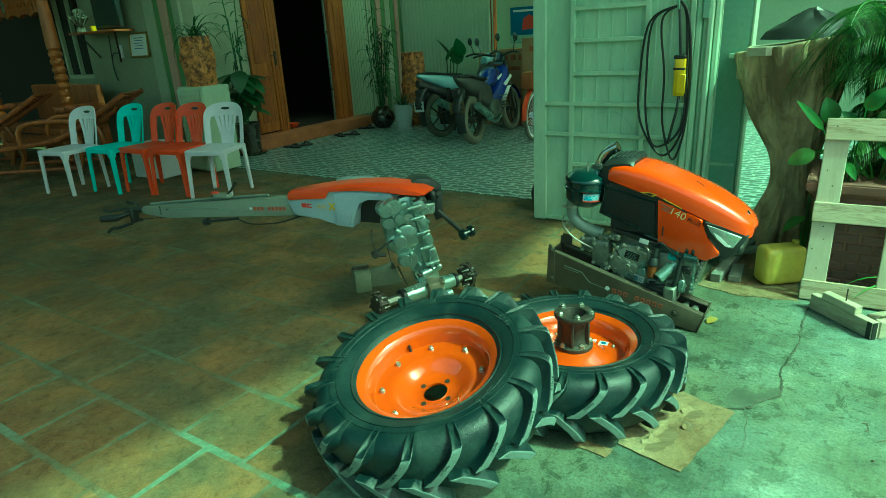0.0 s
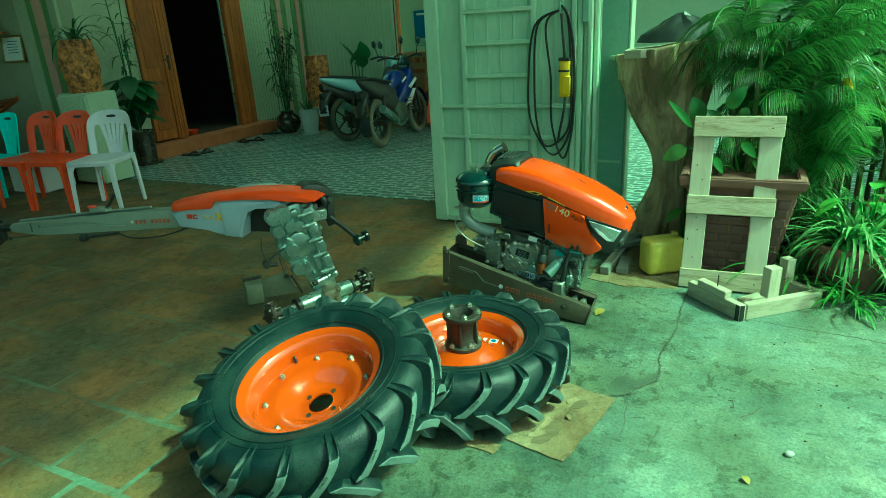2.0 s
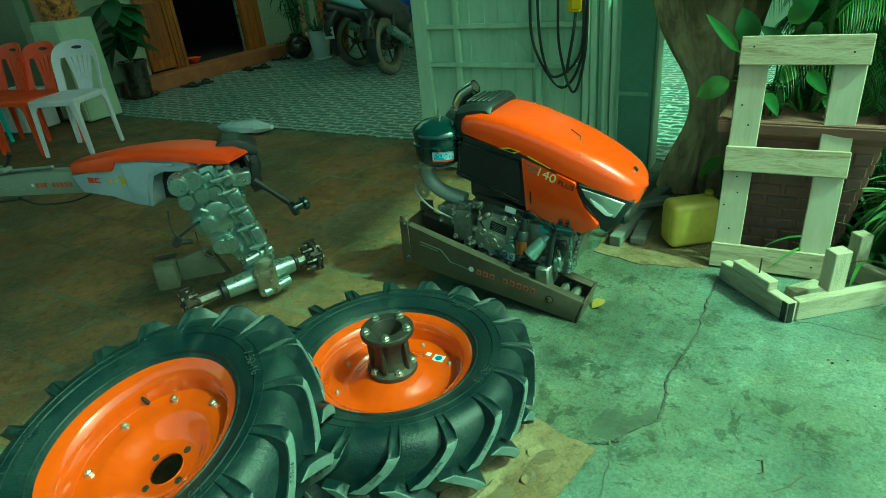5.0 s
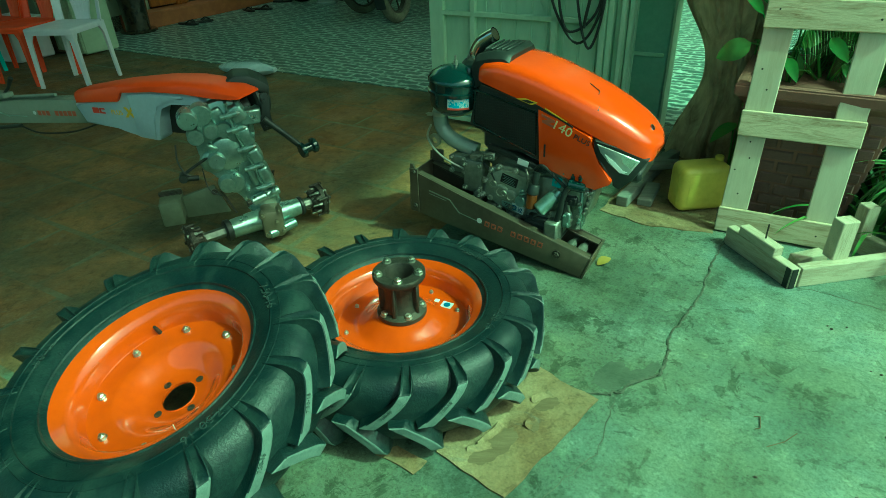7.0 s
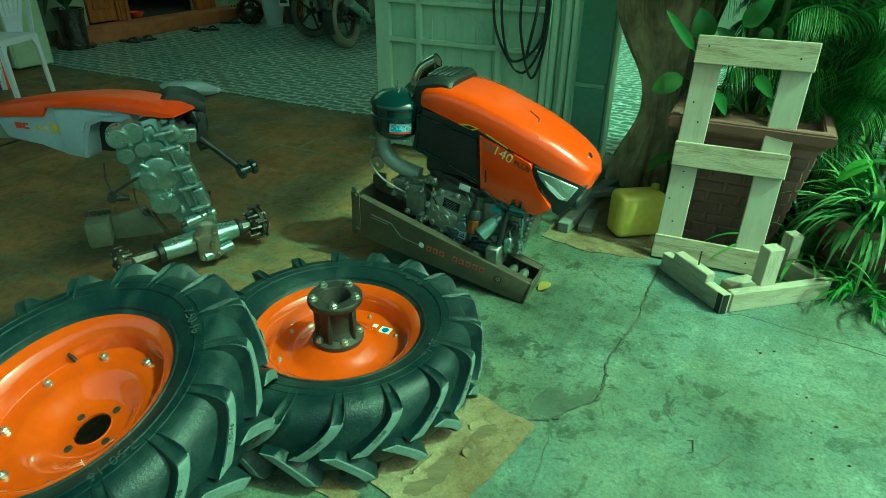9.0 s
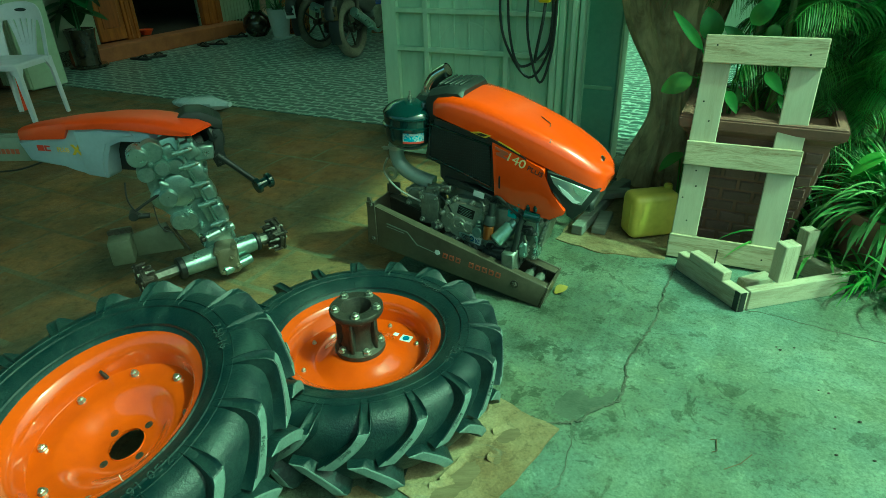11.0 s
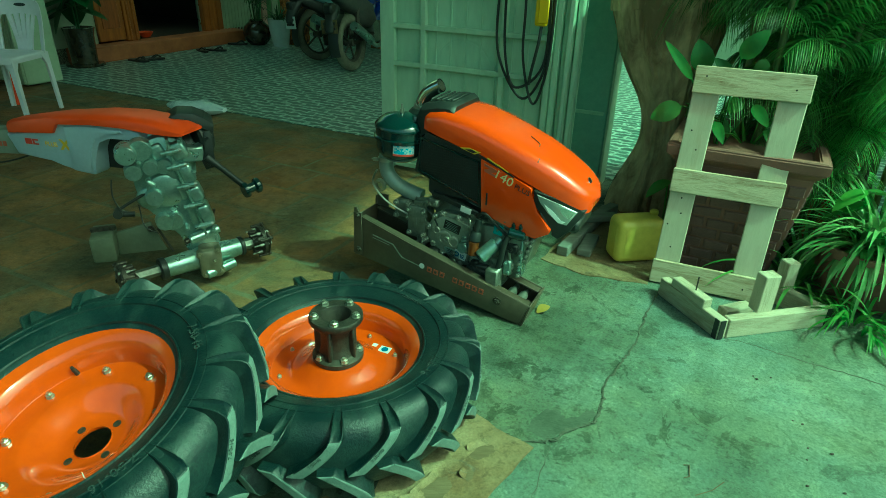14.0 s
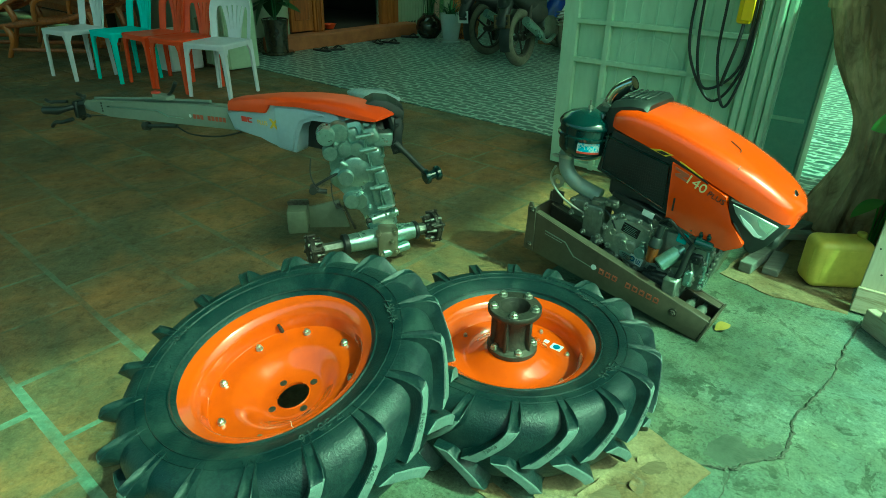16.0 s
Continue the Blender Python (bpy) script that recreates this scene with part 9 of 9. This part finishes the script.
# low broad leaves in and beside the planter
for (a, b, z), n, seed, lab in (((0.42, 3.84, 0.50), 9, 41, "broad-leaved herbs in the planter"), ((0.14, 4.0, 0.0), 7, 42, "broad-leaved plant beside the stump"), ((1.00, 3.74, 0.22), 18, 43, "leafy climber among the garden plants")):
    rnd = random.Random(seed)
    th = thing("leafy_plant", house(a, b, z), lab, "plant")
    V, F = [], []
    bm = bm_new()
    for k in range(n):
        hd = rnd.uniform(0, 6.28)
        r = rnd.uniform(0.02, 0.20)
        h = rnd.uniform(0.05, 0.30 if z else 0.75)
        tip = (r * math.cos(hd), r * math.sin(hd), h)
        tube(bm, smooth_path([(0.2 * tip[0], 0.2 * tip[1], 0.0), (0.7 * tip[0], 0.7 * tip[1], 0.7 * h), tip], 3), 0.004, 5)
        broad(V, F, tip, hd, rnd.uniform(-0.5, 0.6), rnd.uniform(0.08, 0.15), rnd.uniform(0.05, 0.085), 0.1, 0.3)
    part("stem", bm, GREEN_C, th)
    leaf_part("foliage", (V, F), GREEN_C, th)
def blade(V, F, base, tip, wd, face=(0.1, -1, 0.35), bow=0.12):
    """One broad leaf from base to tip whose upper side looks along face, bowed and folded at the midrib."""
    base, tip, s = Vector(base), Vector(tip), len(V)
    d = tip - base
    side = d.cross(Vector(face)).normalized()
    up = side.cross(d).normalized()
    for j in range(10):
        t = j / 9
        w = wd * 0.5 * (math.sin(math.pi * t ** 0.75) ** 0.75 if 0 < t < 1 else 0.0) + 0.0008
        for f in (-1, -0.5, 0, 0.5, 1):
            V.append(tuple(base + d * t + side * (f * w) + up * (bow * d.length * math.sin(math.pi * t) + 0.16 * w * abs(f))))
    for j in range(9):
        for k in range(4):
            a = s + 5 * j + k
            F.append((a, a + 1, a + 6, a + 5))


# the single round leaf that hangs out beside the frame, and an upright one behind it
th = thing("leafy_plant", house(0.24, 3.85, 0.5), "single broad green leaves on long stalks", "plant")
V, F = [], []
bm = bm_new()
for base, tip, wd in (((-0.09, -0.22, 0.17), (-0.20, -0.22, 0.105), 0.078), ((0.06, -0.12, 0.175), (0.135, -0.12, 0.175), 0.062), ((0.05, -0.13, 0.13), (0.10, -0.14, 0.05), 0.040),
                      ((0.17, -0.12, 0.36), (0.14, -0.12, 0.29), 0.05)):
    tube(bm, smooth_path([(0.08, 0.0, 0.01), (0.05, -0.06, 0.10), base], 4), 0.0035, 5)
    blade(V, F, base, tip, wd)
part("stem", bm, GREEN_A, th)
leaf_part("foliage", (V, F), GREEN_A, th)


th = thing("lance_plant", house(0.30, 3.76, 0.50), "broad lance-shaped leaves on stalks in the planter", "plant")
V, F = [], []
bm = bm_new()
for base, tip, wd in (((0.02, -0.14, 0.37), (0.095, -0.14, 0.475), 0.070), ((-0.13, -0.14, 0.275), (-0.255, -0.14, 0.41), 0.036), ((-0.10, -0.08, 0.30), (-0.14, -0.08, 0.42), 0.085),
                      ((0.0, -0.10, 0.30), (-0.07, -0.12, 0.36), 0.045), ((0.10, -0.10, 0.20), (0.17, -0.14, 0.13), 0.045), ((-0.02, -0.10, 0.12), (0.03, -0.16, 0.05), 0.040)):
    tube(bm, smooth_path([(0.2 * base[0], 0.2 * base[1], 0.0), (0.6 * base[0], 0.6 * base[1], 0.5 * base[2]), base], 4), 0.0035, 5)
    blade(V, F, base, tip, wd)
part("stem", bm, GREEN_B, th)
leaf_part("foliage", (V, F), GREEN_B, th)


def spider(m, label, n, ln, seed, mt, pot=None, z=0.0, droop=(1.5, 2.8), wd=0.022):
    rnd = random.Random(seed)
    th = thing("spider_plant", m, label, "plant", "spider plants")
    if pot:
        bm = bm_new()
        lathe(bm, pot[0], 36)
        part("pot", bm, pot[1], th, pot[2])
    bl = []
    for k in range(n):
        r = rnd.uniform(0, 0.11)
        a = rnd.uniform(0, 6.28)
        bl.append(((r * math.cos(a), r * math.sin(a), z), a + rnd.uniform(-0.5, 0.5), rnd.uniform(0.2, 1.5), ln * rnd.uniform(0.45, 1.15), wd * rnd.uniform(0.8, 1.2), rnd.uniform(*droop), 9))
    leaf_part("foliage", strips(bl), mt, th)
    return th


POT_T = [(0, 0), (0.13, 0), (0.15, 0.02), (0.185, 0.20), (0.20, 0.205), (0.205, 0.24), (0.185, 0.24), (0.175, 0.20), (0, 0.19)]
POT_B = [(0, 0), (0.105, 0), (0.11, 0.02), (0.085, 0.04), (0.085, 0.11), (0.11, 0.13), (0.115, 0.15), (0.10, 0.15), (0, 0.13)]
VARIEG = leaf_mat("leaf_variegated", (0.18, 0.34, 0.10), (0.40, 0.50, 0.24), light=0.4)
spider(house(0.93, 3.67), "bushy spider plant in a terracotta pot", 230, 0.38, 51, VARIEG, (POT_T, TERRA, "round terracotta pot"), 0.22, (0.9, 2.6), 0.021)
spider(house(1.20, 3.60), "spider plant in a black plastic pot", 170, 0.34, 52, VARIEG, (POT_B, BLACK, "low black plastic pot"), 0.14, (0.9, 2.6), 0.020)
spider(house(0.90, 3.42), "small spider plant on the yard edge", 70, 0.24, 53, GREEN_C, None, 0.01, (1.2, 2.6), 0.013)
spider(house(1.32, 3.50), "small spider plant on the yard edge", 70, 0.26, 54, GREEN_C, None, 0.01, (1.2, 2.6), 0.014)
spider(house(1.55, 3.75), "bushy spider plant in a terracotta pot", 170, 0.42, 55, VARIEG, (POT_T, TERRA, "round terracotta pot"), 0.22, (0.9, 2.6), 0.020)
spider(house(0.72, 3.62, 0.0), "small spider plant between the pots", 60, 0.34, 56, GREEN_A, None, 0.03, (1.2, 2.6), 0.018)


SNAKE = leaf_mat("leaf_snake", (0.21, 0.33, 0.13), (0.10, 0.20, 0.07), light=0.3)


def snake(m, label, n, seed):
    rnd = random.Random(seed)
    th = thing("snake_plant", m, label, "plant", "snake plants")
    bm = bm_new()
    lathe(bm, [(0, 0), (0.15, 0), (0.20, 0.28), (0.22, 0.30), (0.22, 0.34), (0.19, 0.34), (0, 0.30)], 32)
    part("pot", bm, TERRA, th, "brown ceramic pot")
    for nm, mt, ws in (("leaf_edge", leaf_mat("leaf_edge_yellow", (0.62, 0.60, 0.17), (0.50, 0.50, 0.14)) if "leaf_edge_yellow" not in bpy.data.materials else bpy.data.materials["leaf_edge_yellow"], 1.0), ("foliage", SNAKE, 0.72)):
        rnd = random.Random(seed)
        V, F = [], []
        for k in range(n):
            a = rnd.uniform(0, 6.28)
            r = rnd.uniform(0.01, 0.14)
            ln = rnd.uniform(0.45, 0.85)
            w = rnd.uniform(0.028, 0.044) * ws
            lean = rnd.uniform(0.0, 0.35)
            tw = rnd.uniform(0, 3.14)
            s = len(V)
            seg = 9
            for j in range(seg + 1):
                t = j / seg
                ww = 0.5 * w * (0.55 + 0.9 * t if t < 0.5 else 1.0) * (1 - max(0, t - 0.55) ** 1.6 / 0.45 ** 1.6) + 0.0006
                c = Vector((r * math.cos(a) + lean * t * t * ln * math.cos(a), r * math.sin(a) + lean * t * t * ln * math.sin(a), 0.30 + ln * t * (1 - 0.12 * lean)))
                an = tw + 0.9 * t
                d = Vector((math.cos(an), math.sin(an), 0)) * ww
                nrm = Vector((-math.sin(an), math.cos(an), 0)) * (0.25 * ww + (0.0025 if ws < 1 else 0))
                V += [tuple(c - d + nrm), tuple(c if ws == 1 else c + nrm * 0.3), tuple(c + d + nrm)]
            for j in range(seg):
                q = s + 3 * j
                F += [(q, q + 1, q + 4, q + 3), (q + 1, q + 2, q + 5, q + 4)]
            if ws < 1:
                s2 = len(V)
                for v in V[s:s2]:
                    V.append(v)
        leaf_part(nm, (V[:len(V)], F), mt, th)
    return th


snake(house(1.24, 3.98), "tall yellow-edged snake plant in a brown pot", 46, 61)
snake(house(1.52, 3.92), "tall yellow-edged snake plant in a brown pot", 46, 62)
snake(house(1.85, 4.05), "tall yellow-edged snake plant in a brown pot", 30, 63)

# torch-like yellow and black handle and a blue can seen among the leaves
tor = thing("yellow_lamp", house(0.88, 3.95, -0.17), "yellow and black garden light on a stake", "lamp")
bm = bm_new()
rod(bm, (0, 0, 0.13), (0, 0, 0.98), 0.008, seg=8)
part("stake", bm, IRON, tor)
for z0, z1, mt in ((0.95, 1.02, YELLOW2), (1.02, 1.07, BLACK), (1.07, 1.16, YELLOW2)):
    bm = bm_new()
    rod(bm, (0.32 * (1.0 - z0), 0, z0), (0.32 * (1.0 - z1), 0, z1), 0.019, seg=16, bevel=0.004)
    part("band", bm, mt, tor)
bc = thing("blue_bucket", house(0.82, 4.32, 0.62), "pale blue plastic bucket on a stand among leaves", "bucket")
bm = bm_new()
lathe(bm, [(0, 0.1), (0.10, 0.1), (0.14, 0.34), (0.15, 0.35), (0.13, 0.35), (0, 0.30)], 28)
part("body", bm, PLASTIC_C, bc)
bm = bm_new()
box(bm, (0, 0, -0.26), (0.22, 0.22, 0.72), 0.01)
part("stand", bm, DARK_WOOD, bc)

# hedge of far foliage
rnd = random.Random(71)
bl = []
for k in range(9000):
    a, b = rnd.uniform(2.2, 8.5), rnd.uniform(5.4, 8.2)
    z = abs(rnd.gauss(0.2, 1.1))
    bl.append(((a, b, min(2.0, z)), rnd.uniform(0, 6.28), rnd.uniform(-0.4, 1.2), rnd.uniform(0.18, 0.5), rnd.uniform(0.02, 0.07), rnd.uniform(0.4, 2.0), 4))
for k in range(5000):
    a, b = rnd.uniform(3.6, 6.5), rnd.uniform(1.0, 5.6)
    bl.append(((a, b, min(1.7, abs(rnd.gauss(0.2, 0.6)))), rnd.uniform(0, 6.28), rnd.uniform(-0.4, 1.2), rnd.uniform(0.18, 0.5), rnd.uniform(0.02, 0.07), rnd.uniform(0.4, 2.0), 4))
hd = thing("hedge", HOUSE.copy(), "dense mixed garden foliage behind the pots", "foliage", kind="stuff")
leaf_part("foliage", strips(bl), GREEN_B, hd)
bm = bm_new()
for k in range(40):
    a, b = rnd.uniform(2.4, 8), rnd.uniform(5.6, 8)
    tube(bm, [(a, b, 0), (a + rnd.uniform(-.1, .1), b, 1.2), (a + rnd.uniform(-.3, .3), b, 3.2)], [0.03, 0.025, 0.012], 6)
for k in range(26):
    a, b = rnd.uniform(3.2, 6.4), rnd.uniform(1.2, 5.5)
    tube(bm, [(a, b, 0), (a + rnd.uniform(-.1, .1), b, 0.8), (a + rnd.uniform(-.3, .3), b, 1.5)], [0.03, 0.025, 0.012], 6)
part("stem", bm, BARK, hd)
wall("wall_garden", 1.9, 10, 9.3, 9.5, 0, 2.2, GREEN_METAL, "pale green garden fence sheet")
wall("wall_garden_side", 9.0, 9.2, -7, 9.5, 0, 3.2, WALL, "unseen plain wall added beside the garden to cut low sky")
wall("wall_street", -13.2, 9.2, -7.2, -7.0, 0, 2.8, WALL, "unseen plain wall added across the yard to cut low sky")

# ---- paving slabs of the porch, laid last ----
rnd = random.Random(21)
meshes = []
for v in range(8):
    bm = bm_new()
    pts = []
    for sx, sy in ((-1, -1), (1, -1), (1, 1), (-1, 1)):
        pts.append((sx * (0.1600 + rnd.uniform(-0.004, 0.003)), sy * (0.1500 + rnd.uniform(-0.004, 0.003))))
    loft(bm, [[(x, y, -0.02) for x, y in pts], [(x, y, 0.0018) for x, y in pts], [(x * 0.955, y * 0.955, 0.0030) for x, y in pts]])
    me = bpy.data.meshes.new("paving_slab")
    bmesh.ops.recalc_face_normals(bm, faces=bm.faces)
    bm.to_mesh(me)
    bm.free()
    me.materials.append(SLAB)
    meshes.append(me)
rest = bm_new()
count = 0
for r in range(-25, 10):
    b = 1.39 + 0.32 * r
    for k in range(-8, 31):
        a = -1.10 - 0.335 * k - (0.17 if r % 2 else 0.0)
        if a > -0.93 or a < -9.0:
            continue
        if a > -6.0 and b > -0.1 and count < 300:
            o = new("paving_slab", meshes[rnd.randrange(8)])
            o.parent = porch
            o.matrix_basis = pose(a, b, rnd.uniform(-0.0062, -0.0048), rnd.uniform(-0.12, 0.12), rnd.uniform(-0.12, 0.12), rnd.uniform(-0.8, 0.8))
            count += 1
        else:
            box(rest, (a, b, -0.006), (0.318, 0.300, 0.02))
o = part("paving_slab_rest", rest, SLAB, porch, smooth=False)
tagged(o, "", "", "", "stuff")
